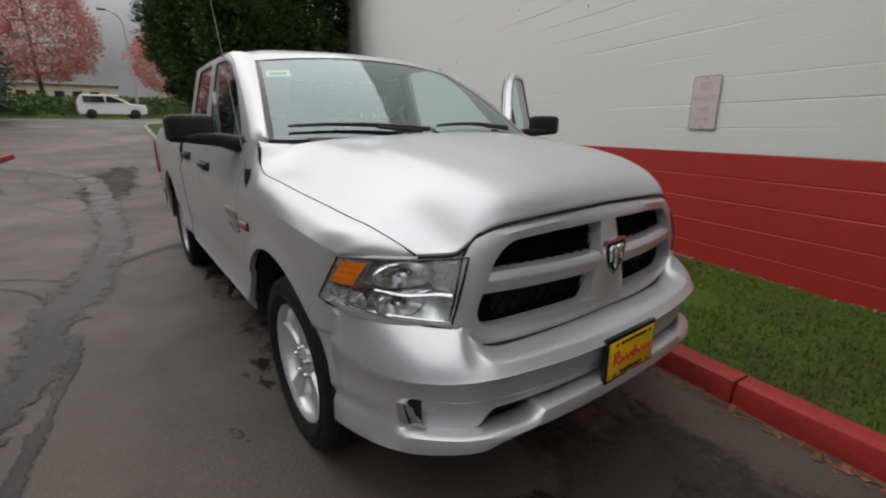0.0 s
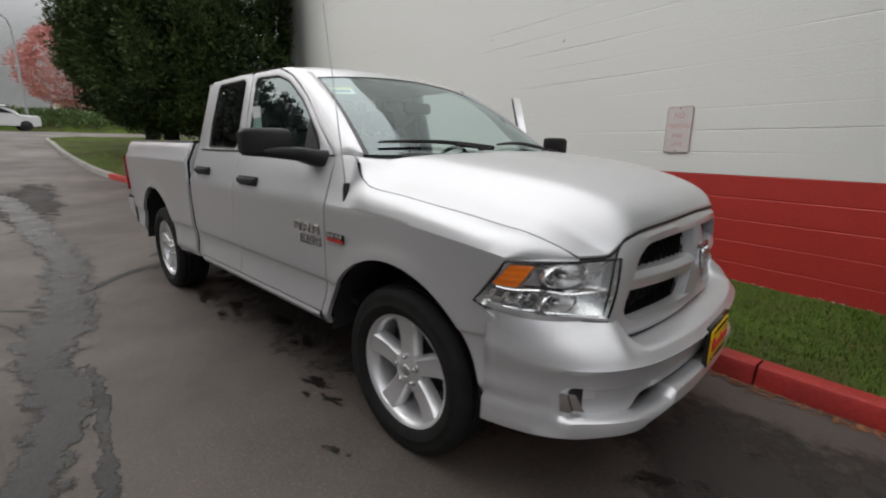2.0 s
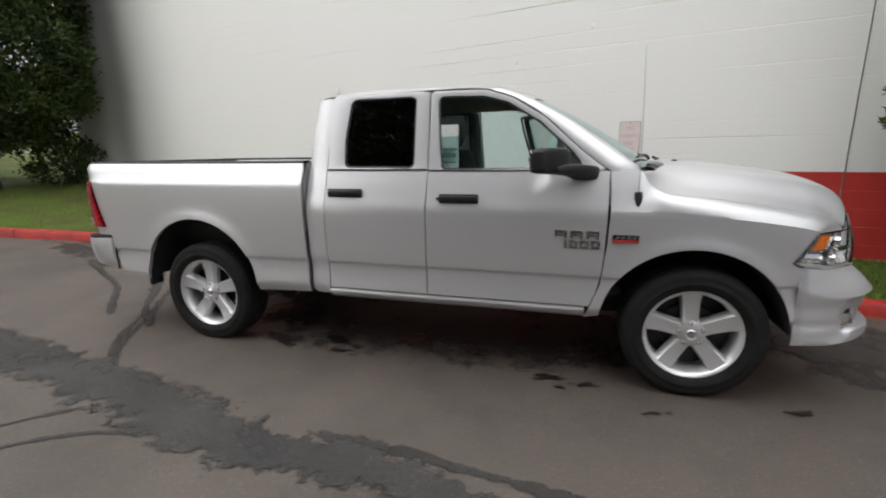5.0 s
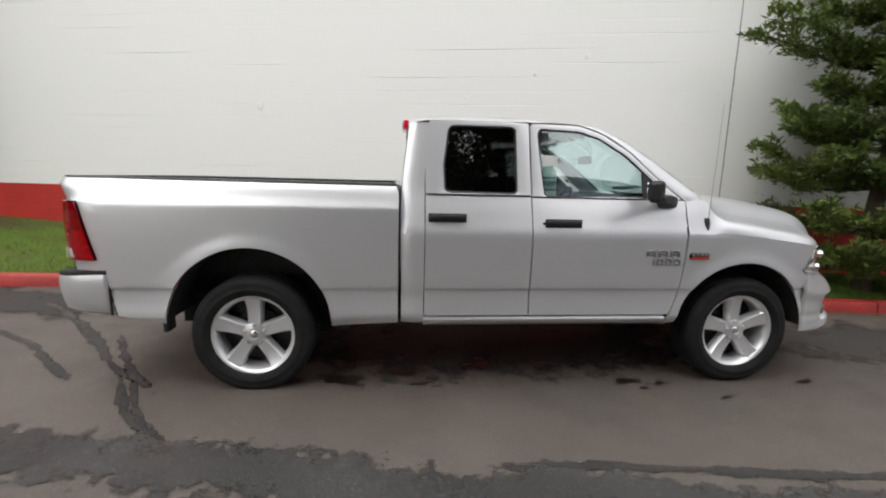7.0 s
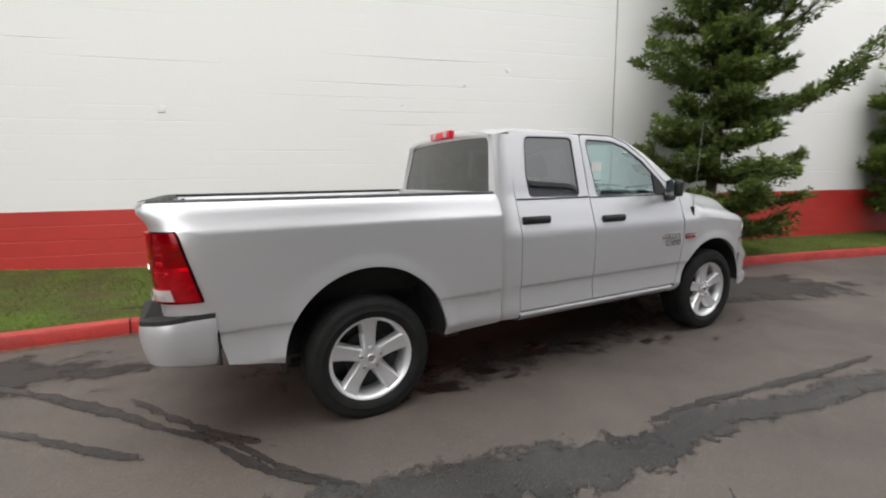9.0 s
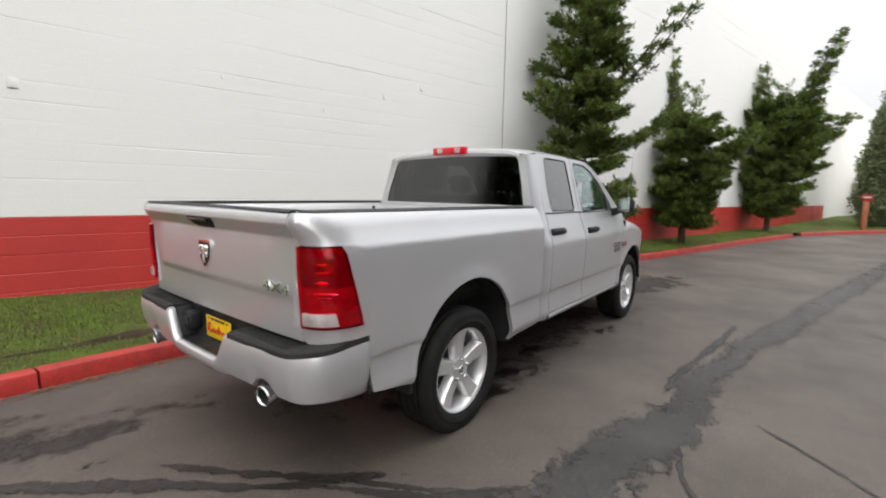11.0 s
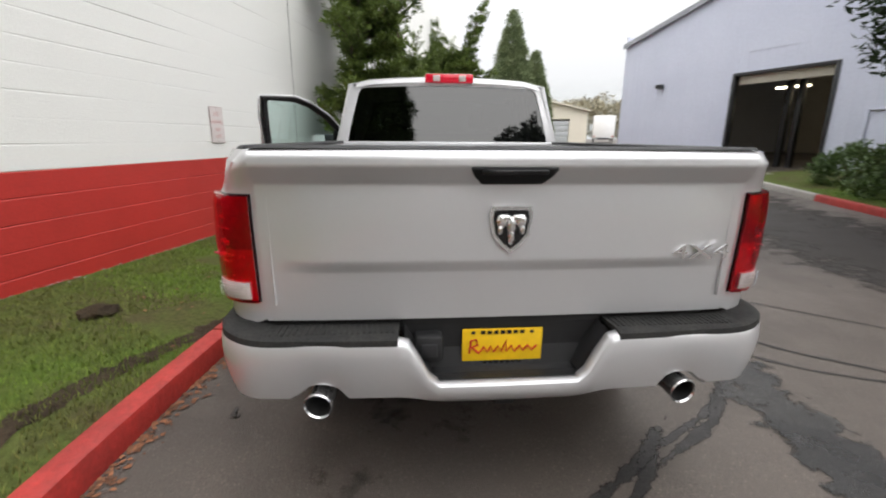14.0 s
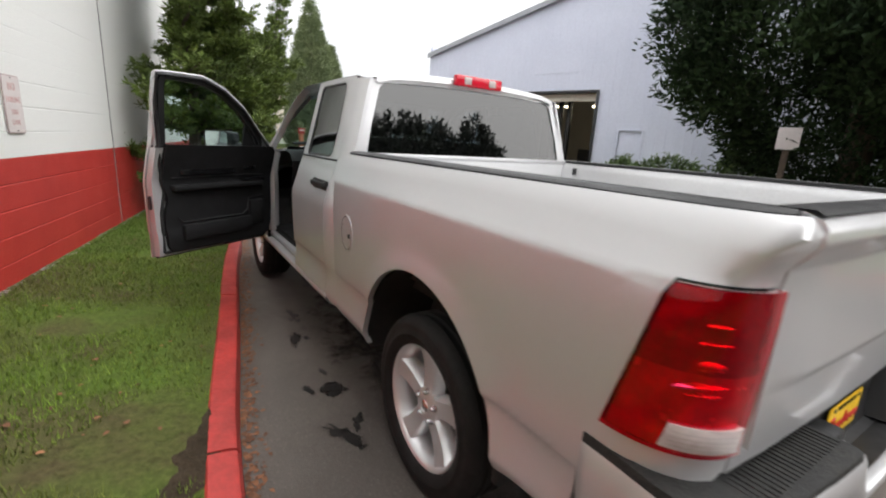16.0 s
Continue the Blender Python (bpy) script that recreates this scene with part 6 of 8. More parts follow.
# paper in the right front window
sticker = box("window_label", (0.245, -(side_y(0.2, 1.55) - 0.022), 1.545), (0.115, 0.003, 0.28), PAPER, truck, "white and green paper price label", m=None)
for k, (z, h) in enumerate(((1.66, 0.022), (1.615, 0.012), (1.58, 0.012), (1.53, 0.012), (1.49, 0.03), (1.445, 0.012))):
    box("label_bar", (0.245, -(side_y(0.2, z) - 0.018) - 0.0005, z), (0.09, 0.002, h), INK, sticker)


# ---- roof, pillars, screens ----
def screen_point(u, v, inset=0.0):
    """On the windscreen: u across (-1 to 1), v from its top to its foot."""
    y = u * (0.695 - inset + (0.872 - 0.695) * v)
    top = Vector((0.745 - 0.06 * abs(u) ** 2.2, y, 1.903 - 0.045 * u * u))
    foot = Vector((1.60 - 0.20 * abs(u) ** 2.2, y, 1.395 + 0.008 * u * u))
    p = top.lerp(foot, v)
    return p + Vector((0.012, 0, 0.022)) * math.sin(v * math.pi)


def roof_z(x, y):
    along = curve(x, [(-0.80, 1.905), (-0.74, 1.945), (-0.62, 1.967), (-0.2, 1.980), (0.3, 1.968), (0.6, 1.941), (0.72, 1.919), (0.81, 1.882)])
    return along - 0.026 * (abs(y) / 0.65) ** 2 - 0.020 * smooth_step(0.55, 0.74, abs(y)) ** 2


def build_roof():
    bm = bmesh.new()
    rows = []
    ys = [0.720 * math.sin(math.pi / 2 * k / 11) for k in range(-11, 12)]
    rows.append([(-0.752, y, roof_z(-0.745, y) - 0.03) for y in ys])
    for k in range(25):
        u = k / 24
        row = []
        for y in ys:
            front = 0.795 - 0.06 * (abs(y) / 0.720) ** 2.2
            x = -0.745 + (front + 0.745) * u
            # the leading edge lies down on the windscreen
            s, v = min(1.0, abs(y) / 0.705), 0.06
            for _ in range(2):
                v = max(0.0, (x - 0.745 + 0.06 * s**2.2) / (0.855 - 0.14 * s**2.2))
                s = min(1.0, abs(y) / (0.695 + 0.177 * v))
            lie = screen_point(s, v).z + 0.006
            w = smooth_step(0.88, 1.0, u)
            row.append((x, y, roof_z(x, y) * (1 - w) + min(roof_z(x, y), lie) * w))
        rows.append(row)
    add_grid(bm, rows)
    for sgn in (-1, 1):
        # rail over the doors, from the roof's edge down to the door frames
        band = []
        for k in range(25):
            u = k / 24
            x = -0.745 + (0.62 + 0.745) * u
            z_top = roof_z(x, 0.720)
            z_bot = curve(x, [(-0.75, 1.876), (-0.62, 1.900), (0.1, 1.910), (0.47, 1.904), (0.62, 1.855)])
            band.append([(x, sgn * 0.720, z_top), (x, sgn * 0.757, z_top * 0.55 + z_bot * 0.45 + 0.004), (x, sgn * (side_y(0, z_bot) + 0.002 - 0.03 * smooth_step(-0.69, -0.75, x)), z_bot + 0.003), (x, sgn * (side_y(0, z_bot) - 0.05), z_bot)])
        add_grid(bm, band)
        # windscreen pillar, from the screen's edge to the door's frame
        band = []
        for k in range(17):
            v = k / 16
            p = screen_point(1.0, v)
            x = curve(v, [(0, 0.50), (0.25, 0.665), (0.5, 0.865), (0.75, 1.055), (1, 1.245)])
            z = curve(x, [(0.47, 1.907), (0.645, 1.852), (0.85, 1.726), (1.07, 1.526), (1.245, 1.390)])
            q = Vector((x, side_y(0.5, z) + 0.002, z))
            m = p.lerp(q, 0.45) + Vector((0.012, 0.012, 0.020))
            band.append([(c.x, sgn * c.y, c.z) for c in (p + Vector((-0.01, -0.012, -0.014)), p + Vector((0.006, 0.0, 0.010)), p.lerp(m, 0.5) + Vector((0.006, 0.003, 0.010)), m, m.lerp(q, 0.6) + Vector((0.002, 0.006, 0.004)), q, q + Vector((-0.01, -0.04, -0.02)))])
        band.append([(x + 0.012, y, z - 0.055) for x, y, z in band[-1]])
        add_grid(bm, band)
    part("roof", bm, SILVER, truck)


build_roof()


def build_screens():
    bm = bmesh.new()
    add_grid(bm, [[screen_point(-1 + 2 * i / 20, j / 12) for i in range(21)] for j in range(13)])
    w = part("windscreen", bm, CLEAR, truck, "clear windscreen with a paper label")
    w.visible_shadow = False
    for sgn in (-1, 1):
        bm = bmesh.new()
        add_grid(bm, [[screen_point(sgn * u, j / 12) + Vector((-0.003, 0, 0.002)) for u in (0.962, 1.0)] for j in range(13)])
        part("windscreen_border", bm, GLOSS_BLACK, w, "black printed windscreen border")
    # paper label inside the windscreen's corner
    bm = bmesh.new()
    add_grid(bm, [[screen_point(u, v) + Vector((-0.012, 0, -0.008)) for u in (-0.93, -0.76)] for v in (0.22, 0.31)])
    lab = part("windscreen_label", bm, PAPER, truck, "white and yellow paper label")
    bm = bmesh.new()
    add_grid(bm, [[screen_point(u, v) + Vector((-0.010, 0, -0.006)) for u in (-0.93, -0.76)] for v in (0.215, 0.24)])
    part("label_bar", bm, LABEL_YELLOW, lab)
    bm = bmesh.new()
    add_grid(bm, [[screen_point(u, v) + Vector((-0.010, 0, -0.006)) for u in (-0.91, -0.79)] for v in (0.255, 0.29)])
    part("label_bar", bm, INK, lab)
    # cowl and wipers
    bm = bmesh.new()
    add_grid(bm, [[screen_point(-0.80 + 1.60 * i / 16, 0.985) + Vector((d, 0, h)) for d, h in ((-0.01, 0.004), (0.03, -0.008), (0.10, -0.045))] for i in range(17)])
    part("cowl", bm, BLACK_PLASTIC, truck, "black plastic cowl")
    for y0, y1 in ((-0.05, -0.74), (0.62, 0.02)):
        pts = [screen_point((y0 + (y1 - y0) * k / 8) / 0.83, 0.955 - 0.05 * math.sin(k / 8 * 2.4)) + Vector((0.012, 0, 0.02)) for k in range(9)]
        w = tube("wiper", pts, [0.013, 0.013, 0.012, 0.012, 0.011, 0.010, 0.009, 0.008, 0.006], BLACK_PLASTIC, truck, "black wiper", 6)
        pts = [screen_point((y0 + (y1 - y0) * (0.1 + k * 0.11)) / 0.83, 0.985 - 0.012 * k) + Vector((0.03, 0, 0.03)) for k in range(4)]
        tube("wiper_arm", pts, 0.009, BLACK_PLASTIC, w, "", 6)
    # back of the cab
    def back(y, z):
        return Vector((curve(z, [(0.8, -0.80), (1.40, -0.80), (1.90, -0.728), (1.96, -0.738)]) - 0.012 * (1 - (abs(y) / 0.8) ** 2), y, z))
    win = resample([(-0.800, 1.447), (-0.768, 1.60), (-0.700, 1.846), (-0.668, 1.870), (-0.34, 1.884), (0, 1.887), (0.34, 1.884), (0.668, 1.870), (0.700, 1.846), (0.768, 1.60), (0.800, 1.447), (0.77, 1.432), (0, 1.432), (-0.77, 1.432)], 96)
    out = resample([(-0.897, 1.38), (-0.838, 1.60), (-0.772, 1.858), (-0.722, 1.888), (-0.4, 1.930), (0, 1.938), (0.4, 1.930), (0.722, 1.888), (0.772, 1.858), (0.838, 1.60), (0.897, 1.38), (0.80, 1.37), (0, 1.37), (-0.80, 1.37)], 96)
    # both loops start in the same corner and run the same way
    bm = bmesh.new()
    va, vb, vc = [bm.verts.new(back(p.x, p.y)) for p in out], [bm.verts.new(back(p.x, p.y)) for p in win], [bm.verts.new(back(p.x, p.y) + Vector((0.018, 0, 0))) for p in win]
    for k in range(96):
        j = (k + 1) % 96
        bm.faces.new((va[k], va[j], vb[j], vb[k]))
        bm.faces.new((vb[k], vb[j], vc[j], vc[k]))
    low = [[bm.verts.new(back(y, z)) for y in [-0.905 + 1.81 * i / 10 for i in range(11)]] for z in (0.85, 1.1, 1.37)]
    for a, b in zip(low, low[1:]):
        for k in range(10):
            bm.faces.new((a[k], a[k + 1], b[k + 1], b[k]))
    part("cab_back", bm, SILVER, truck)
    bm = bmesh.new()
    bm.faces.new([bm.verts.new(back(p.x, p.y) + Vector((0.010, 0, 0))) for p in win])
    bmesh.ops.triangulate(bm, faces=bm.faces)
    w = part("rear_window", bm, DARK_PANE, truck, "dark tinted rear window")
    w.visible_shadow = False
    # high brake lamp
    bm = bmesh.new()
    add_box(bm, (-0.762, 0, 1.940), (0.05, 0.375, 0.068), 0.012)
    lamp = part("brake_lamp", bm, RED_BRAKE, truck, "red high-level brake lamp")
    for sgn in (-1, 1):
        box("lamp_lens", (-0.787, sgn * 0.10, 1.94), (0.012, 0.055, 0.046), CLEAR_WHITE, lamp, bevel=0.004)
    # roof antenna knob
    bm = bmesh.new()
    add_box(bm, (0.1, 0.1, 1.985), (0.10, 0.05, 0.03), 0.012)
    part("roof_antenna", bm, BLACK_PLASTIC, truck)


build_screens()


# ---- bonnet, grille, lamps, front bumper ----
HOOD_BACK = [(0, 0), (0.26, 0.010), (0.33, 0.030), (0.42, 0.085), (0.50, 0.115), (0.60, 0.165), (0.68, 0.25), (0.75, 0.42), (0.81, 0.62), (0.865, 0.785), (0.92, 0.885), (1.0, 1.0)]
HOOD_FORE = [(0, 0), (0.30, 0.045), (0.50, 0.12), (0.62, 0.20), (0.69, 0.29), (0.745, 0.44), (0.785, 0.62), (0.825, 0.86), (0.85, 0.97), (0.88, 1.0), (1.0, 1.0)]


def hood_point(u, q):
    """On the bonnet: u from the windscreen to the nose, q across (-1 to 1). A raised centre, a steep side and a flat strip along the cut."""
    e = cut_point(2.15 + 9.85 * u)
    a = abs(q)
    xc = 1.66 + 1.008 * u
    zc = curve(u, [(0, 1.410), (0.06, 1.424), (0.2, 1.420), (0.435, 1.394), (0.70, 1.352), (0.86, 1.306), (0.93, 1.272), (0.975, 1.232), (1.0, 1.188)])
    back, fore = curve(a, HOOD_BACK), curve(a, HOOD_FORE)
    drop = back + (fore - back) * smooth_step(0.72, 1.0, u)
    slide = a ** (2.2 + 0.8 * u)
    inset = 0.005 * smooth_step(0.9, 1.0, a)
    return (xc + (e.x - xc) * slide, math.copysign(a * e.y - inset, q), zc + (e.z + 0.002 - zc) * drop)


def build_hood():
    bm = bmesh.new()
    ys = [math.copysign(1 - (1 - abs(k) / 36) ** 1.35, k) for k in range(-36, 37)]
    us = [1 - (1 - k / 40) ** 1.5 for k in range(41)]
    skirted(bm, [[hood_point(u, y) for y in ys] for u in us], lambda c: (0, 0, -0.025))
    part("hood", bm, SILVER, truck)
    line = [Vector(hood_point(1.0, -0.995 + 1.99 * k / 80)) + Vector((0.002, 0, -0.012)) for k in range(81)]
    tube("hood_gap", line, 0.0055, UNDER, truck, "dark gap under the bonnet's front edge", 6)
    for sgn in (-1, 1):
        side = [cut_point(3.6 + 8.4 * k / 60) for k in range(61)]
        tube("hood_gap", [(p.x, sgn * (p.y - 0.003), p.z - 0.0035) for p in side], 0.0042, UNDER, truck, "dark gap along the bonnet's side", 6)
        # painted shelf under the hood's rear corner, down to the pillar's foot
        bm = bmesh.new()
        add_grid(bm, [[(lambda p: (p.x, sgn * p.y, p.z))(cut_point(2.2 * k / 10).lerp(Vector((1.47 + 0.003 * k, 0.78, 1.384)), w) - Vector((0, 0.002 * w, 0.002 + 0.004 * math.sin(w * math.pi)))) for w in (0, 0.15, 0.4, 0.7, 1)] for k in range(11)])
        add_grid(bm, [[(lambda p: (p.x, sgn * (p.y - d), p.z - 0.003 - 0.4 * d))(cut_point(2.0 + 1.9 * k / 12)) for d in (0.0, 0.02, 0.045)] for k in range(13)])
        part("cowl_corner", bm, SILVER, truck)
    box("washer_jet", (1.70, 0.32, 1.432), (0.03, 0.03, 0.012), BLACK_PLASTIC, truck, bevel=0.004)
    box("washer_jet", (1.70, -0.32, 1.432), (0.03, 0.03, 0.012), BLACK_PLASTIC, truck, bevel=0.004)


build_hood()
def nose(y, z, out=0.0):
    """The face of the grille."""
    return Vector((curve(z, [(0.74, 2.700), (0.80, 2.702), (0.95, 2.705), (1.10, 2.685), (1.19, 2.655)]) - 0.090 * (abs(y) / 0.62) ** 2.2 + out, y, z))


def face_band(bm, a, b, out_a, out_b, depth):
    """A raised closed band between two loops of (y, z) on the nose."""
    rows = [[nose(p.x, p.y, out_a - depth) for p in a], [nose(p.x, p.y, out_a) for p in a], [nose(*(p.lerp(q, 0.5)), max(out_a, out_b) + 0.006) for p, q in zip(a, b)], [nose(p.x, p.y, out_b) for p in b], [nose(p.x, p.y, out_b - depth) for p in b]]
    vs = [[bm.verts.new(p) for p in r] for r in rows]
    for r, s in zip(vs, vs[1:]):
        for k in range(len(r)):
            j = (k + 1) % len(r)
            bm.faces.new((r[k], r[j], s[j], s[k]))


def build_grille():
    half = [(0, 1.178), (0.228, 1.172), (0.375, 1.164), (0.50, 1.151), (0.572, 1.129), (0.612, 1.10), (0.640, 1.061), (0.665, 0.96), (0.689, 0.845), (0.682, 0.81), (0.648, 0.776), (0.602, 0.752), (0.557, 0.742), (0.486, 0.740), (0.355, 0.745), (0, 0.760)]
    outer = smooth_loop(half + [(-y, z) for y, z in half[-2:0:-1]], 180)
    ih = [(0, 1.118), (0.30, 1.112), (0.475, 1.099), (0.523, 1.068), (0.547, 1.04), (0.567, 1.0), (0.595, 0.93), (0.613, 0.883), (0.612, 0.846), (0.576, 0.815), (0.53, 0.809), (0.368, 0.818), (0, 0.825)]
    inner = smooth_loop(ih + [(-y, z) for y, z in ih[-2:0:-1]], 180)
    bm = bmesh.new()
    face_band(bm, outer, inner, 0.0, 0.012, 0.05)
    grille = part("grille", bm, SILVER, truck, "silver crosshair grille surround")
    ring = [nose(p.x, p.y, -0.004) for p in grown(outer, 0.004)]
    tube("grille_gap", ring + [ring[0]], 0.004, UNDER, grille, "dark gap round the grille", 6)
    bm = bmesh.new()
    rows = []
    for k in range(25):
        y = -0.615 + 1.23 * k / 24
        z = 0.965
        rows.append([nose(y, z - 0.036, -0.05), nose(y, z - 0.034, 0.000), nose(y, z + 0.006, 0.013), nose(y, z + 0.012, 0.012), nose(y, z + 0.033, -0.006), nose(y, z + 0.036, -0.05)])
    add_grid(bm, rows)
    part("grille_bar", bm, SILVER, grille)
    bm = bmesh.new()
    rows = []
    for k in range(17):
        z = 0.80 + 0.335 * k / 16
        w = curve(z, [(0.80, 0.130), (0.93, 0.088), (1.0, 0.066), (1.118, 0.052)])
        rows.append([nose(-w, z, -0.05), nose(-w + 0.005, z, 0.002), nose(-w * 0.45, z, 0.018), nose(w * 0.45, z, 0.018), nose(w - 0.005, z, 0.002), nose(w, z, -0.05)])
    add_grid(bm, rows)
    part("grille_bar", bm, SILVER, grille)
    bm = bmesh.new()
    bm.faces.new([bm.verts.new(nose(p.x, p.y, -0.045)) for p in grown(inner, 0.02)])
    bmesh.ops.triangulate(bm, faces=bm.faces)
    part("grille_backing", bm, MESH_BLACK, grille, "black grille mesh", smooth=False)
    bm = bmesh.new()
    for k in range(-13, 14):
        for slope in (1, -1):
            line = []
            for j in range(13):
                z = 0.82 + 0.29 * j / 12
                y = k * 0.048 + slope * (z - 0.97) * 0.6
                lim = 0.60 if z > 0.97 else 0.63
                if abs(y) < lim - 0.1 * smooth_step(1.0, 1.12, z):
                    line.append(nose(y, z, -0.042))
            if len(line) > 2:
                add_tube(bm, line, 0.0025, 4)
    part("grille_mesh", bm, MESH_BLACK, grille, "black diagonal mesh", weld=False)
    emblem(grille, pose(2.728, 0, 0.980, 0, -2, 90), 0.068, "chrome emblem on the grille")


def emblem(parent, m, size, label):
    """A plain chrome shield with two rounded lobes. m: its face towards local -y."""
    def shield(s, d, y):
        pts = [(-0.9, 1.0), (0.9, 1.0), (1.0, 0.6), (0.85, -0.3), (0.45, -0.8), (0, -1.15), (-0.45, -0.8), (-0.85, -0.3), (-1.0, 0.6)]
        bm2 = bmesh.new()
        a = [bm2.verts.new(m @ Vector((px * s, y, pz * s))) for px, pz in pts]
        b = [bm2.verts.new(m @ Vector((px * s, y + d, pz * s))) for px, pz in pts]
        bm2.faces.new(a), bm2.faces.new(b[::-1])
        for k in range(len(pts)):
            j = (k + 1) % len(pts)
            bm2.faces.new((a[k], a[j], b[j], b[k]))
        return bm2

    plate = part("emblem", shield(size, 0.012, 0.0), BRIGHT, parent, label)
    part("emblem_field", shield(size * 0.82, 0.004, -0.003), GLOSS_BLACK, plate if parent == truck else parent)
    bm = bmesh.new()
    for cx, cz, rx, rz in ((-0.44, 0.34, 0.25, 0.33), (0.44, 0.34, 0.25, 0.33), (-0.24, 0.50, 0.22, 0.16), (0.24, 0.50, 0.22, 0.16), (0, 0.14, 0.20, 0.42), (-0.50, -0.04, 0.12, 0.24), (0.50, -0.04, 0.12, 0.24), (0, -0.36, 0.15, 0.40)):
        r = bmesh.ops.create_uvsphere(bm, u_segments=14, v_segments=8, radius=1)
        bmesh.ops.scale(bm, vec=(rx * size, 0.15 * size, rz * size), verts=r["verts"])
        bmesh.ops.translate(bm, vec=(cx * size, -0.004, cz * size), verts=r["verts"])
        bmesh.ops.transform(bm, matrix=m, verts=r["verts"])
    part("emblem_relief", bm, BRIGHT, plate if parent == truck else parent, weld=False)


build_grille()


def lamp_point(u, v, sgn, out=0.0):
    """On a headlamp: u from its outer end to the grille, v from top to foot."""
    top = Vector((2.323, 0.946, 1.054)).lerp(Vector((2.606, 0.628, 1.058)), u)
    foot = Vector((2.208, 0.978, 0.890)).lerp(Vector((2.605, 0.700, 0.838)), u)
    foot.z = 0.890 - 0.054 * u**0.4
    p = top.lerp(foot, v)
    bow = 0.035 * math.sin(u * math.pi) * (1 - 0.2 * v) + 0.015 * math.sin(v * math.pi)
    n = Vector((0.80, 0.60, 0.0))
    p = p + n * (bow + out)
    return Vector((p.x, sgn * p.y, p.z))


def build_headlamp(sgn):
    bm = bmesh.new()
    add_grid(bm, [[lamp_point(i / 14, j / 8, sgn) for i in range(15)] for j in range(9)])
    lens = part("headlight", bm, LENS, truck, "clear headlight lens with an amber corner")
    lens.visible_shadow = False
    bm = bmesh.new()
    edge = [(i / 14, 0) for i in range(15)] + [(1, j / 8) for j in range(1, 9)] + [(i / 14, 1) for i in range(13, -1, -1)] + [(0, j / 8) for j in range(7, 0, -1)]
    pts = [lamp_point(u, v, sgn, 0.002) for u, v in edge]
    add_tube(bm, pts + [pts[0]], 0.0045, 6, cap=False)
    part("lamp_bezel", bm, GLOSS_BLACK, lens, "black lamp edge")
    bm = bmesh.new()
    rows = []
    for j in range(9):
        v = j / 8
        rows.append([lamp_point(i / 14, v, sgn, -0.012 - 0.085 * math.sin(i / 14 * math.pi) ** 0.5 * math.sin(v * math.pi) ** 0.5) for i in range(15)])
    add_grid(bm, rows)
    part("lamp_housing", bm, HOUSING, lens, "bright reflector housing")
    ahead = Vector((0.93, sgn * 0.36, 0.0)).to_track_quat("Z", "Y").to_matrix().to_4x4()
    for u, v, r, wide in ((0.56, 0.27, 0.058, 1.7), (0.60, 0.76, 0.060, 1.35), (0.36, 0.76, 0.036, 1.1)):
        bm = bmesh.new()
        m = Matrix.Translation(lamp_point(u, v, sgn, -0.03)) @ ahead @ Matrix.Diagonal((wide, 0.72, 1, 1))
        add_lathe(bm, [(r * 0.22, -0.055), (r * 0.5, -0.05), (r * 0.8, -0.030), (r * 0.96, -0.006), (r, 0.008), (r * 1.06, 0.004), (r * 1.06, -0.02)], 26, m)
        part("reflector_bowl", bm, BRIGHT, lens, "chrome reflector bowl")
        bm = bmesh.new()
        add_lathe(bm, [(0.0001, 0.0), (r * 0.16, -0.006), (r * 0.2, -0.03), (r * 0.2, -0.05)], 12, m)
        part("bulb", bm, CHROME, lens)
        bm = bmesh.new()
        add_lathe(bm, [(r * 0.24, -0.024), (r * 0.30, -0.020), (r * 0.31, -0.03)], 16, m)
        part("bulb_shade", bm, BLACK_STEEL, lens)
    # amber corner in slanting steps
    bm = bmesh.new()
    add_grid(bm, [[lamp_point(u - 0.10 * (v - 0.1), v, sgn, -0.006 + (0.0015 if k % 2 else 0.0)) for u in (0.055, 0.11, 0.17, 0.245)] for k, v in enumerate((0.08, 0.14, 0.20, 0.26, 0.32, 0.38, 0.44, 0.50))])
    part("amber_marker", bm, AMBER, lens, "amber side marker", smooth=False)
    # bright upright fins beside it, stepped facets below
    for k in range(6):
        u = 0.275 + 0.024 * k
        bm = bmesh.new()
        skirted(bm, [[lamp_point(u + d - 0.09 * (v - 0.1), v, sgn, -0.016 + o) for d, o in ((0.0, -0.012), (0.012, 0.0), (0.018, -0.012))] for v in (0.10, 0.25, 0.46)], lambda c: (-0.006, 0, 0))
        part("reflector_fin", bm, BRIGHT, lens, smooth=False)
    for k in range(5):
        u = 0.055 + 0.048 * k
        bm = bmesh.new()
        tip = 0.012 if k % 2 else -0.010
        skirted(bm, [[lamp_point(u + 0.044 * w, v, sgn, -0.016 + tip * (w - 0.5) + (0.008 if j == 1 else 0)) for w in (0, 0.5, 1)] for j, v in enumerate((0.62, 0.74, 0.86))], lambda c: (-0.006, 0, 0))
        part("reflector_facet", bm, BRIGHT, lens, smooth=False)
    # a shelf across the lamp and a bright strip along its foot
    bm = bmesh.new()
    add_grid(bm, [[lamp_point(0.06 + 0.89 * k / 14, 0.535 + d + 0.02 * math.sin(k * 0.9), sgn, o) for d, o in ((-0.05, -0.045), (-0.012, -0.010), (0.010, -0.006), (0.03, -0.012), (0.035, -0.05))] for k in range(15)])
    part("lamp_divider", bm, CHROME, lens, "bright shelf across the lamp")
    bm = bmesh.new()
    add_tube(bm, [lamp_point(0.08 + 0.86 * k / 12, 0.925, sgn, -0.008) for k in range(13)], 0.0045, 6)
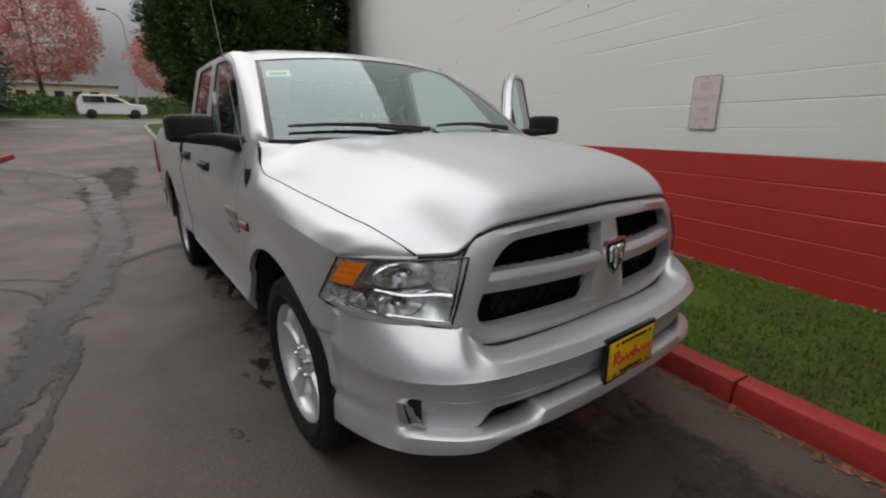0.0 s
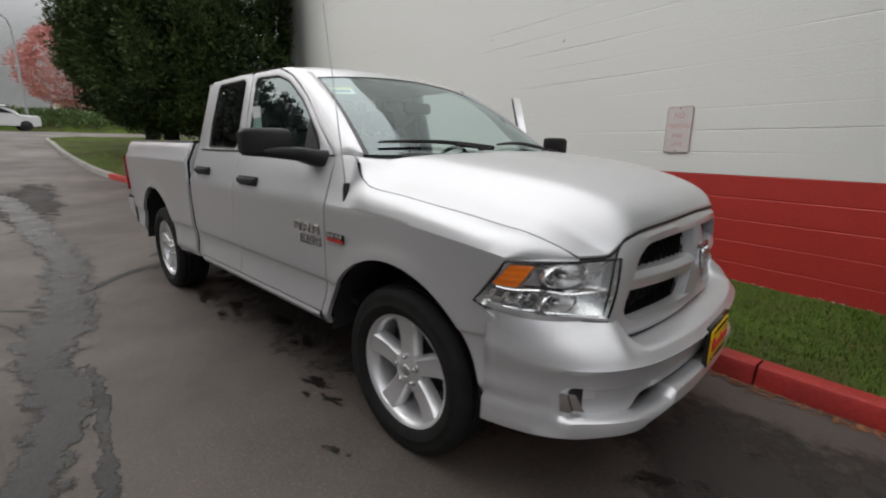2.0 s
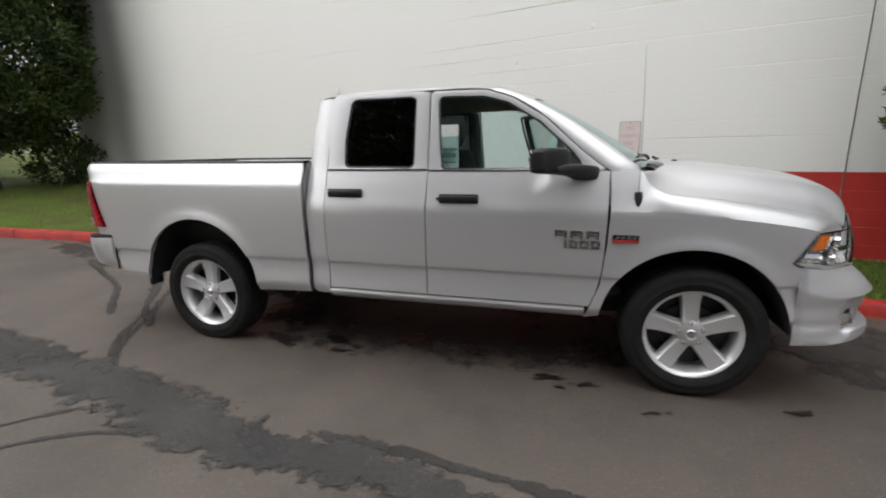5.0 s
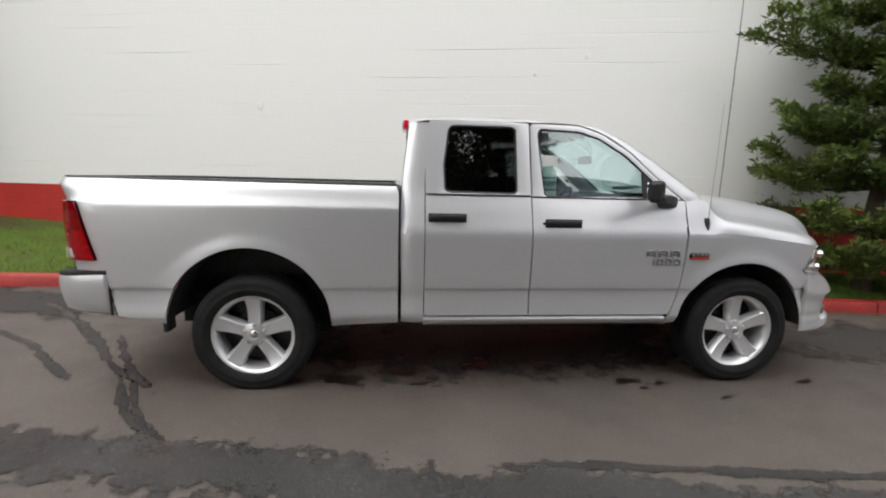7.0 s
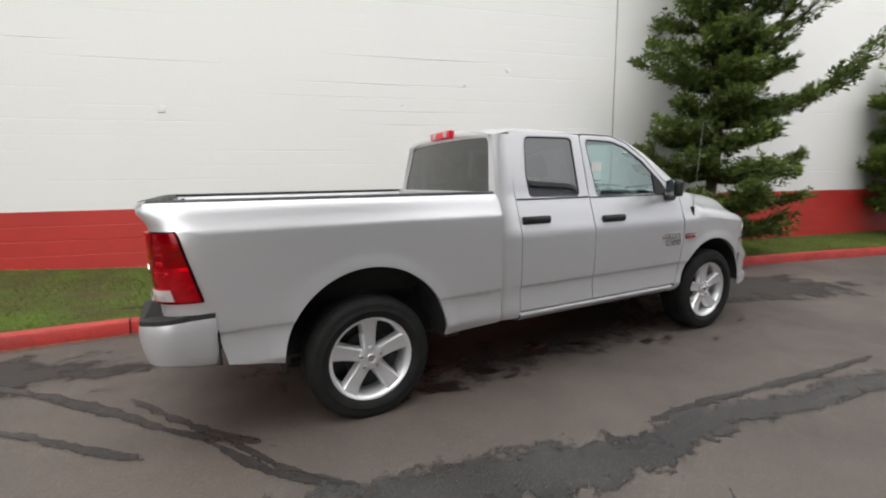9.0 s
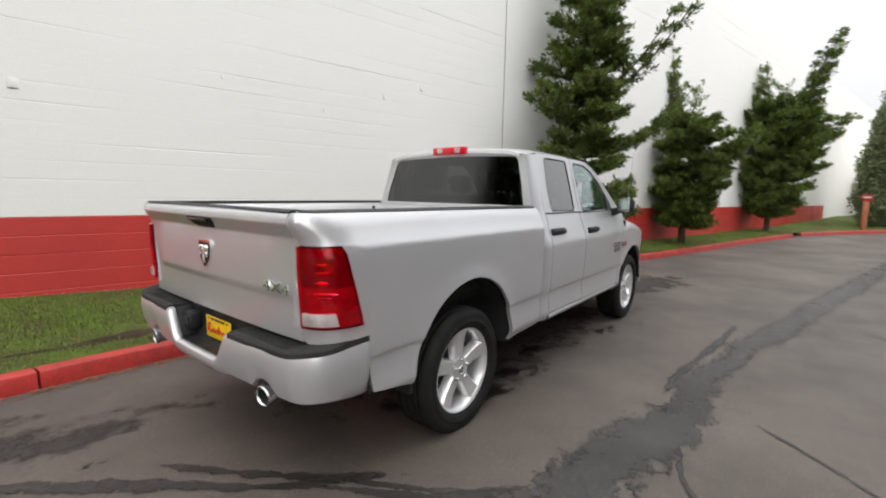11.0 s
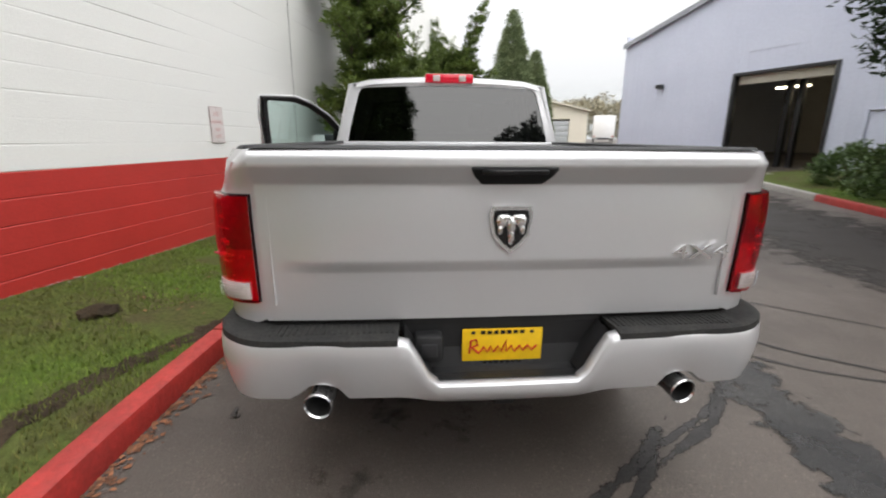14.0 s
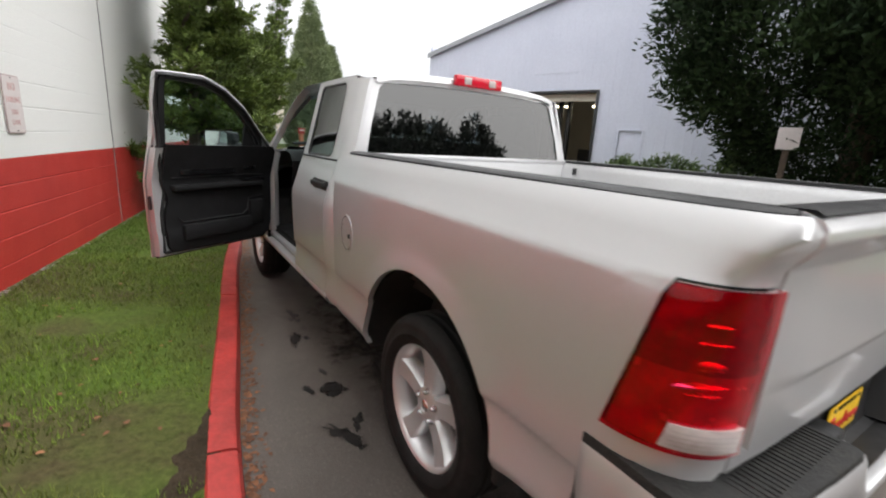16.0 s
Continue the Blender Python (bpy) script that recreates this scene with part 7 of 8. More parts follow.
    part("lamp_strip", bm, CHROME, lens)


for sgn in (-1, 1):
    build_headlamp(sgn)


def bumper_line(y):
    """Plan of the front bumper: how far forward it stands at y."""
    return curve(abs(y), [(0, 2.800), (0.3, 2.790), (0.55, 2.755), (0.70, 2.700), (0.81, 2.600), (0.885, 2.480), (0.935, 2.350), (0.957, 2.258)])


def bumper_rows(a):
    """The front bumper's section at a distance from the middle: (height, how far it stands out) from its top to its foot."""
    top = curve(a, [(0, 0.757), (0.355, 0.742), (0.50, 0.738), (0.557, 0.741), (0.602, 0.751), (0.648, 0.776), (0.685, 0.815), (0.705, 0.834), (0.80, 0.842), (0.885, 0.851), (0.93, 0.862), (0.957, 0.878)])
    edge = min(top - 0.002, curve(a, [(0, 0.722), (0.33, 0.732), (0.55, 0.735), (0.62, 0.738), (0.66, 0.757), (0.695, 0.79), (0.715, 0.831), (0.80, 0.839), (0.957, 0.874)]))
    ridge = curve(a, [(0, 0.694), (0.35, 0.702), (0.55, 0.706), (0.70, 0.702), (0.84, 0.690), (0.89, 0.686), (0.925, 0.700), (0.957, 0.740)])
    lip = curve(a, [(0, 0.553), (0.455, 0.546), (0.485, 0.515), (0.60, 0.506), (0.82, 0.500), (0.87, 0.470), (0.957, 0.445)])
    foot = curve(a, [(0, 0.482), (0.47, 0.476), (0.61, 0.458), (0.66, 0.441), (0.77, 0.430), (0.88, 0.408), (0.957, 0.412)])
    wall = curve(a, [(0, 0.566), (0.60, 0.570), (0.635, 0.553), (0.665, 0.510), (0.70, lip + 0.003), (0.957, lip + 0.003)])
    v = smooth_step(0.62, 0.72, a)
    o_top, o_edge = -0.10 + 0.02 * v, 0.004 - 0.080 * v
    cheek = smooth_step(0.835, 0.875, a)
    open_in = 1 - smooth_step(0.655, 0.70, a)
    rows = [(top - 0.01, o_top - 0.04), (top, o_top), ((top + edge) / 2 + 0.004, (o_top + o_edge) / 2), (edge + 0.004, o_edge - 0.006), (edge, o_edge)]
    for w in (0.15, 0.32, 0.5, 0.68, 0.84, 0.95):
        rows.append((edge + (ridge - edge) * w, o_edge + (0.031 - o_edge) * w + 0.018 * v * math.sin(w * math.pi)))
    rows.append((ridge, 0.032))
    n = len(rows)
    low = [(ridge - 0.005, 0.029), (ridge - 0.016, 0.014), (ridge - 0.045, 0.006), (0.616, 0.002), (0.610, 0.000), (0.604, -0.009), (0.594, -0.012), (wall + 0.012, -0.012), (wall, -0.014),
           (lip + 0.002, -0.014 - 0.045 * open_in), (lip, 0.020), (lip - 0.010, 0.035), (lip * 0.5 + foot * 0.5, 0.040), (foot + 0.010, 0.036), (foot + 0.002, 0.026), (foot, 0.0), (foot + 0.01, -0.04)]
    for k, (z, o) in enumerate(low):
        w = (k + 1) / (len(low) - 2)
        z1, o1 = ridge + (foot - ridge) * min(1.0, w), 0.030 - 0.020 * math.sin(min(1, w) * math.pi)
        if k >= len(low) - 4:
            z1, o1 = z, o
        rows.append((z + (z1 - z) * cheek, o + (o1 - o) * cheek))
    return rows, n + 8


def build_front_bumper():
    ys = sorted({math.copysign(0.957 * (abs(k) / 56) ** 0.8, k) for k in range(-56, 57)} | {sg * a for sg in (-1, 1) for a in (0.455, 0.485, 0.835, 0.845, 0.855, 0.865, 0.875)})
    rows, wall_row = [], 0
    for y in ys:
        a = abs(y)
        n = Vector((1, 0)) if a < 0.5 else Vector((1, math.copysign(smooth_step(0.5, 1.0, a) * 1.9, y))).normalized()
        fade = 1 - 0.8 * smooth_step(0.80, 0.957, a)
        section, wall_row = bumper_rows(a)
        row = []
        for z, o in section:
            o = o * fade
            shift = (side_y(2.26, max(z, 0.5)) + 0.002 - 0.957) * smooth_step(0.82, 0.957, a)
            row.append((bumper_line(y) + n.x * o, y + n.y * o + math.copysign(shift, y), z))
        rows.append(row)
    bm = bmesh.new()
    vs = [[bm.verts.new(q) for q in row] for row in rows]
    for i in range(len(vs) - 1):
        for k in range(len(vs[0]) - 1):
            # the low intake stays open
            if k == wall_row and max(abs(ys[i]), abs(ys[i + 1])) < 0.675:
                continue
            bm.faces.new((vs[i][k], vs[i][k + 1], vs[i + 1][k + 1], vs[i + 1][k]))
    bumper = part("front_bumper", bm, SILVER, truck, "silver painted front bumper", weld=False)
    mod = bumper.modifiers.new("thickness", "SOLIDIFY")
    mod.thickness, mod.offset = 0.012, -1
    bm = bmesh.new()
    add_grid(bm, [[(bumper_line(y) - 0.10, y, z) for z in (0.45, 0.52, 0.62)] for y in [-0.66 + 1.32 * k / 12 for k in range(13)]])
    part("lower_intake", bm, UNDER, bumper, "black air intake")
    for sgn in (-1, 1):
        way = Vector((0.80, sgn * 0.60, 0)).to_track_quat("Z", "Y").to_matrix().to_4x4()
        at = lambda y, z, o: Vector((bumper_line(y) + 0.62 * o, sgn * (y + 0.78 * o), z))
        # a pale recessed patch, and before it two bright blades in a dark slot
        bm = bmesh.new()
        add_grid(bm, [[at(y, z, -0.008) for y in (0.838, 0.812, 0.786)] for z in (0.612, 0.59, 0.566)])
        part("fog_lamp", bm, ALLOY, bumper, "small square fog lamp face")
        bm = bmesh.new()
        add_grid(bm, [[at(y, z, -0.006) for y in (0.868, 0.85, 0.815)] for z in (0.606, 0.56, 0.512)])
        part("fog_pocket", bm, BLACK_PLASTIC, bumper, "dark fog lamp slot")
        for y0, y1, y2, y3 in ((0.862, 0.848, 0.858, 0.836), (0.846, 0.832, 0.832, 0.806)):
            bm = bmesh.new()
            skirted(bm, [[at(y0, 0.588, 0.006), at(y1, 0.588, 0.010)], [at((y0 + y2) / 2, 0.55, 0.010), at((y1 + y3) / 2, 0.55, 0.016)], [at(y2, 0.514, 0.004), at(y3, 0.514, 0.010)]], lambda c: (-0.008, -sgn * 0.008, 0))
            part("fog_blade", bm, CHROME, bumper, "bright chrome fog lamp blade")
    # plate
    box("plate_holder", (2.826, 0, 0.62), (0.02, 0.335, 0.185), GLOSS_BLACK, bumper, "black plate frame", 0.006)
    licence(2.838, 0.62, 1, bumper)


def licence(x, z, facing, parent):
    """A yellow dealer plate: its writing as plain red strokes and dark bars."""
    p = box("dealer_plate", (x, 0, z), (0.004, 0.300, 0.150), PLATE_YELLOW, parent, "yellow dealer plate with a red scrawl", 0.001)
    sub = parent if parent != truck else p
    f = facing
    xx = x + f * 0.004
    for zz, w in ((z + 0.062, 0.17), (z - 0.060, 0.15)):
        for k in range(7):
            box("plate_bar", (xx, f * (-w / 2 + w * (k + 0.5) / 7), zz), (0.002, w / 10, 0.013), GLOSS_BLACK, sub)
    stroke = [(-0.125, -0.02), (-0.118, 0.03), (-0.098, 0.034), (-0.092, 0.012), (-0.115, 0.004), (-0.088, -0.022), (-0.070, 0.004), (-0.056, -0.018), (-0.044, 0.006), (-0.032, -0.018), (-0.016, 0.006), (-0.004, -0.018), (0.014, 0.026), (0.016, -0.016), (0.034, 0.006), (0.046, -0.018), (0.066, 0.006), (0.078, -0.014), (0.096, 0.006), (0.112, -0.014), (0.130, 0.006)]
    tube("plate_scrawl", [(xx, f * y, z + h) for y, h in stroke], 0.0042, PLATE_RED, sub, "red scrawl", 5)
    for sy in (-1, 1):
        for sz in (-1, 1):
            box("plate_bolt", (xx, sy * 0.11, z + sz * 0.062), (0.004, 0.014, 0.012), BLACK_STEEL, sub, bevel=0.002)


build_front_bumper()


# ---- tail: gate, lamps, bumper, exhausts ----
def build_tail():
    bm = bmesh.new()
    zs = [0.868, 0.90, 0.95, 1.0, 1.04, 1.044, 1.050, 1.066, 1.082, 1.090, 1.096, 1.15, 1.2, 1.25, 1.3, 1.336, 1.341, 1.347, 1.352, 1.375, 1.397, 1.402, 1.408, 1.413, 1.425, 1.436, 1.444, 1.450, 1.457, 1.463]
    ys = [-0.834 + 1.668 * k / 40 for k in range(41)]
    skirted(bm, [[(gate_x(y, z), y, z) for y in ys] for z in zs], lambda c: (0.05, 0, 0))
    gate = part("tailgate", bm, SILVER, truck, "silver tailgate with a black pull handle")
    bm = bmesh.new()
    rows = []
    for z, half, dx in ((1.345, 0.098, -0.001), (1.352, 0.108, 0.004), (1.375, 0.130, 0.010), (1.398, 0.142, 0.008), (1.404, 0.142, 0.0)):
        rows.append([(gate_x(0, z) - dx - 0.002, y * half, z) for y in (-1, -0.96, -0.5, 0, 0.5, 0.96, 1)])
    skirted(bm, rows, lambda c: (0.02, 0, 0))
    part("gate_handle", bm, TRIM_CLOTH, gate, "black tailgate handle")
    box("handle_grip", (-3.003, 0, 1.388), (0.012, 0.22, 0.018), GLOSS_BLACK, gate, bevel=0.005)
    bm = bmesh.new()
    add_grid(bm, [[(x, y, z) for x, z in ((-2.975, 1.459), (-2.962, 1.468), (-2.895, 1.468), (-2.882, 1.44))] for y in [-0.835 + 1.67 * k / 12 for k in range(13)]])
    part("gate_cap", bm, BLACK_PLASTIC, gate, "black plastic cap on the gate's top")
    box("gate_inner", (-2.90, 0, 1.16), (0.02, 1.64, 0.58), BED_PAINT, gate)
    emblem(truck, pose(-2.974, 0, 1.200, 0, 0, -90), 0.075, "chrome emblem on the tailgate")
    text_mesh("lettering", "4X4", 0.072, Matrix.Translation((gate_x(-0.66, 1.104) - 0.004, -0.694, 1.104)) @ Matrix(((0, 0, -1, 0), (-1, 0, 0, 0), (0, 1, 0, 0), (0, 0, 0, 1))), CHROME, gate, "chrome 4X4 lettering", 0.004, 0.215)

    for sgn in (-1, 1):
        # lamp: a thick lens round the corner of the bed
        def lens(s, z, out):
            p, q = Vector(side_point(s, z, sgn)), Vector(side_point(s - 0.01, z, sgn))
            t = (q - p).normalized()
            n = Vector((t.y, -t.x, 0)) * sgn
            if n.dot(Vector((-1, sgn, 0))) < 0:
                n = -n
            return p + n * out

        edge = lambda z: curve(z, [(0.938, -2.715), (1.30, -2.788), (1.312, -2.798)])

        def slab(name, z_lo, z_hi, s_pad, e_pad, out, mat, parent, label="", deep=0.03, rough=0.0):
            rows = []
            for k in range(13):
                z = z_lo + (z_hi - z_lo) * k / 12
                a, b = edge(z) - s_pad, -3.004 + e_pad
                bulge = 0.008 * math.sin(math.pi * k / 12)
                wave = lambda j: rough * (noise.noise((j * 0.42, z * 24, 7.0 + sgn)) + 0.5 * noise.noise((j * 0.9, z * 60, 2.0)))
                rows.append([lens(a + (b - a) * j / 14, z, out + 0.6 * bulge * math.sin(math.pi * j / 14) + wave(j)) for j in range(15)])
            bm2 = bmesh.new()
            c = Vector((-2.78, sgn * 0.86, 0))
            skirted(bm2, rows, lambda v: ((c.x - v.x) * deep / 0.2, (c.y - v.y) * deep / 0.2, 0))
            return part(name, bm2, mat, parent, label)

        lamp = slab("tail_lamp", 0.938, 1.314, -0.004, 0.0, 0.002, GLOSS_BLACK, truck, "red tail lamp with a clear reversing section")
        slab("lamp_upper", 1.128, 1.305, 0.006, 0.008, 0.011, RED_DEEP, lamp, rough=0.006)
        slab("lamp_lower", 0.946, 1.129, 0.006, 0.008, 0.011, RED_BODY, lamp, rough=0.005)
        # bright facets behind the lens
        aim = Vector((-0.86, sgn * 0.50, 0.05)).to_track_quat("Z", "Y").to_matrix().to_4x4()
        for z, r, flat in ((1.235, 0.030, 0.22), (1.198, 0.036, 0.18), (1.150, 0.030, 0.5), (1.104, 0.064, 0.13), (1.085, 0.040, 0.16)):
            m = Matrix.Translation(lens(-2.895, z, 0.010)) @ aim @ Matrix.Diagonal((1.25, flat, 1, 1))
            bm = bmesh.new()
            add_lathe(bm, [(0.0001, 0.010), (r * 0.4, 0.008), (r * 0.75, 0.003), (r, -0.004)], 22, m)
            part("reflector_facet", bm, RED_MIRROR, lamp, "bright red reflector facet")
        red = slab("red_lens", 0.941, 1.311, 0.001, 0.003, 0.022, RED_LENS, lamp, "glossy red lens")
        red.visible_shadow = False
        slab("reversing_lens", 0.958, 1.016, 0.105, 0.022, 0.028, CLEAR_WHITE, lamp, "clear ribbed reversing lens")
        for k in range(5):
            z = 0.960 + 0.011 * k
            pts = [lens(edge(z) - 0.115 + (-2.975 + 0.115 - edge(z)) * j / 6, z, 0.036) for j in range(7)]
            tube("lens_rib", pts, 0.002, LENS, lamp, "", 4)

    # bumper
    path, n = [], 44
    top = lambda y: 0.838 - 0.165 * smooth_step(0.365, 0.245, abs(y)) if abs(y) < 0.4 else 0.838 + 0.02 * smooth_step(0.8, 1.0, abs(y))
    low = lambda y: 0.600 + 0.058 * max(0.0, 1 - (abs(abs(y) - 0.65) / 0.085) ** 2) ** 0.5 - 0.012 * smooth_step(0.4, 0.2, abs(y))
    line = []
    for k in range(9):
        line.append((-2.668 - 0.19 * k / 8, -1.0))
    for k in range(1, 11):
        a = math.pi / 2 * k / 10
        line.append((-2.858 - 0.165 * math.sin(a), -0.835 - 0.165 * math.cos(a)))
    for k in range(1, 48):
        y = -0.835 + 1.67 * k / 48
        line.append((-3.023 - 0.03 * (1 - (y / 0.835) ** 2), y))
    line += [(x, -y) for x, y in line[18::-1]]
    rows = []
    for i, (x, y) in enumerate(line):
        a, b = line[max(0, i - 1)], line[min(len(line) - 1, i + 1)]
        t = Vector((b[0] - a[0], b[1] - a[1])).normalized()
        nrm = Vector((-t.y, t.x))
        if nrm.dot(Vector((x + 2.6, y))) < 0:
            nrm = -nrm
        zt, zb = top(y) + (0.012 * smooth_step(-2.95, -2.7, x)), low(y) - 0.03 * smooth_step(-2.95, -2.70, x)
        row = []
        for h, o in ((1.0, -0.035), (0.995, -0.012), (0.97, 0.0), (0.90, 0.008), (0.72, 0.012), (0.5, 0.008), (0.25, -0.004), (0.06, -0.018), (0.0, -0.04)):
            row.append((x + nrm.x * o, y + nrm.y * o, zb + (zt - zb) * h))
        rows.append(row)
    bm = bmesh.new()
    add_grid(bm, rows)
    bumper = part("rear_bumper", bm, SILVER, truck, "silver rear bumper with black step pads")
    mod = bumper.modifiers.new("thickness", "SOLIDIFY")
    mod.thickness, mod.offset = 0.012, -1
    for sgn in (-1, 1):
        # the pad lies on the bumper's top, from the plate notch round the corner to its end
        bm = bmesh.new()
        rows = []
        for i, (x, y) in enumerate(line):
            if sgn * y < 0.37:
                continue
            a, b = line[max(0, i - 1)], line[min(len(line) - 1, i + 1)]
            t = Vector((b[0] - a[0], b[1] - a[1])).normalized()
            nrm = Vector((-t.y, t.x))
            if nrm.dot(Vector((x + 2.6, y))) < 0:
                nrm = -nrm
            zt = top(y) + 0.012 * smooth_step(-2.95, -2.7, x)
            rows.append([(x - nrm.x * d, y - nrm.y * d, zt + h) for d, h in ((0.16, 0.008), (0.05, 0.010), (0.008, 0.009), (-0.004, 0.002), (-0.006, -0.018))])
        skirted(bm, rows, lambda c: (0, 0, -0.02))
        part("step_pad", bm, STEP_PLASTIC, bumper, "black ribbed step pad")
        bm = bmesh.new()
        for k in range(24):
            y = 0.40 + 0.0195 * k
            add_box(bm, (-2.962, sgn * y, 0.8485), (0.085, 0.008, 0.005), 0.0015)
        part("step_ribs", bm, STEP_PLASTIC, bumper, weld=False)
        tube("bumper_gap", [(-2.662, sgn * 0.992, 0.575 + 0.285 * k / 4) for k in range(5)], 0.007, UNDER, bumper, "dark gap at the bumper's end", 6)
        # exhaust
        m = Matrix.Translation((-2.905, sgn * 0.650, 0.602)) @ Vector((-1, sgn * 0.10, -0.10)).to_track_quat("Z", "Y").to_matrix().to_4x4()
        bm = bmesh.new()
        add_lathe(bm, [(0.040, -0.15), (0.044, -0.1), (0.048, 0.10), (0.051, 0.122), (0.048, 0.127), (0.044, 0.12)], 28, m)
        tip = part("exhaust_tip", bm, EXHAUST, truck, "polished round exhaust tip")
        bm = bmesh.new()
        add_lathe(bm, [(0.0001, 0.0), (0.042, 0.0), (0.0445, 0.12)], 24, m)
        part("exhaust_bore", bm, UNDER, tip)
    # notch with the plate
    bm = bmesh.new()
    prof = [(-3.03, 0.678), (-2.955, 0.662), (-2.925, 0.668), (-2.905, 0.74), (-2.905, 0.83), (-2.90, 0.868)]
    add_grid(bm, [[(x, y, z) for x, z in prof] for y in (-0.37, -0.25, 0, 0.25, 0.37)])
    for sgn in (-1, 1):
        a = [bm.verts.new((x, sgn * (0.262 + 0.10 * smooth_step(0.66, 0.84, z)), z)) for x, z in ((-3.035, 0.68), (-3.03, 0.83), (-2.90, 0.84), (-2.90, 0.67))]
        bm.faces.new(a)
    part("plate_recess", bm, BLACK_PLASTIC, bumper, "black plate recess", smooth=False)
    licence(-2.918, 0.738, -1, bumper)
    bm = bmesh.new()
    add_box(bm, (-2.945, 0.275, 0.765), (0.07, 0.10, 0.10), 0.014)
    part("trailer_socket", bm, BLACK_PLASTIC, bumper, "black trailer socket")
    bm = bmesh.new()
    add_box(bm, (-2.984, 0.275, 0.765), (0.012, 0.058, 0.05), 0.006)
    part("socket_lid", bm, BLACK_STEEL, bumper)
    box("hitch", (-2.88, 0, 0.58), (0.22, 0.075, 0.075), UNDER, truck, bevel=0.008)


build_tail()


# ---- bed ----
def build_bed():
    for sgn in (-1, 1):
        bm = bmesh.new()
        xs = [-0.825 - (2.94 - 0.825) * k / 16 for k in range(17)]
        def rail(s):
            p = Vector(side_point(s, 1.462, sgn))
            inx = max(p.x, -2.885)
            mid = p.lerp(Vector((inx, sgn * 0.822, p.z)), 0.12)
            return [(p.x, p.y, 1.450), (p.x, p.y + sgn * 0.003, 1.458), (mid.x, mid.y, 1.466), (inx, sgn * 0.834, 1.468), (inx, sgn * 0.822, 1.463), (inx, sgn * 0.822, 1.446)]
        add_grid(bm, [rail(-0.83 - 2.17 * k / 40) for k in range(41)])
        part("bed_rail_cap", bm, BLACK_PLASTIC, truck, "black plastic rail cap")
        bm = bmesh.new()
        add_grid(bm, [[(x, sgn * 0.826, 1.447), (x, sgn * 0.815, 1.425), (x, sgn * 0.80, 1.40), (x, sgn * 0.80, 0.93)] for x in xs])
        add_box(bm, (-1.80, sgn * 0.68, 1.05), (1.0, 0.26, 0.24), 0.05)
        part("bed_wall", bm, BED_PAINT, truck, "painted inner bed wall")
        # front end of the bed beside the cab
        bm = bmesh.new()
        add_grid(bm, [[(-0.8185, sgn * (side_y(-0.82, 0.51 + 0.935 * k / 20) - 0.040), 0.51 + 0.935 * k / 20), (-0.8185, sgn * 0.80, 0.51 + 0.935 * k / 20)] for k in range(21)])
        part("bed_end", bm, SILVER, truck)
        box("tie_down", (-0.98, sgn * 0.792, 1.39), (0.03, 0.02, 0.05), BLACK_STEEL, truck, bevel=0.006)
        box("tie_down", (-2.76, sgn * 0.790, 1.40), (0.13, 0.03, 0.055), SILVER, truck, "silver tie-down bracket", bevel=0.01)
        box("tie_down", (-2.845, sgn * 0.795, 1.40), (0.03, 0.02, 0.07), BLACK_STEEL, truck, bevel=0.006)
    bm = bmesh.new()
    rows = []
    for k in range(49):
        y = -0.80 + 1.6 * k / 48
        z = 0.93 + (0.014 if (k // 2) % 2 else 0)
        rows.append([(-0.84, y, z), (-2.90, y, z)])
    add_grid(bm, rows)
    part("bed_floor", bm, BED_PAINT, truck, "ribbed bed floor", smooth=False)
    box("bed_front", (-0.835, 0, 1.185), (0.03, 1.68, 0.52), BED_PAINT, truck, bevel=0.008)
    box("front_rail", (-0.832, 0, 1.448), (0.05, 1.66, 0.03), SILVER, truck, bevel=0.010)
    # fuel door on the left
    bm = bmesh.new()
    pts = []
    for out, r in ((0.001, 0.092), (0.005, 0.089), (0.005, 0.083), (0.003, 0.081), (0.003, 0.001)):
        pts.append([(-1.04 + r * 0.9 * math.cos(a), side_y(-1.04, 1.04 + r * 1.1 * math.sin(a)) + out, 1.04 + r * 1.1 * math.sin(a)) for a in (2 * math.pi * k / 32 for k in range(33))])
    add_grid(bm, pts)
    door = part("fuel_door", bm, SILVER, truck, "round-cornered fuel door")
    tube("fuel_gap", [(-1.04 + 0.084 * 0.9 * math.cos(a), side_y(-1.04, 1.04 + 0.092 * math.sin(a)) + 0.004, 1.04 + 0.092 * math.sin(a)) for a in (2 * math.pi * k / 24 for k in range(25))], 0.0022, UNDER, door, "", 4)
    bm = bmesh.new()
    add_lathe(bm, [(0.0001, 0.006), (0.011, 0.006), (0.013, 0)], 14, Matrix.Translation((-1.075, side_y(-1.075, 1.03) + 0.003, 1.03)) @ pose(0, 0, 0, -90))
    part("fuel_lock", bm, BLACK_STEEL, door)


build_bed()


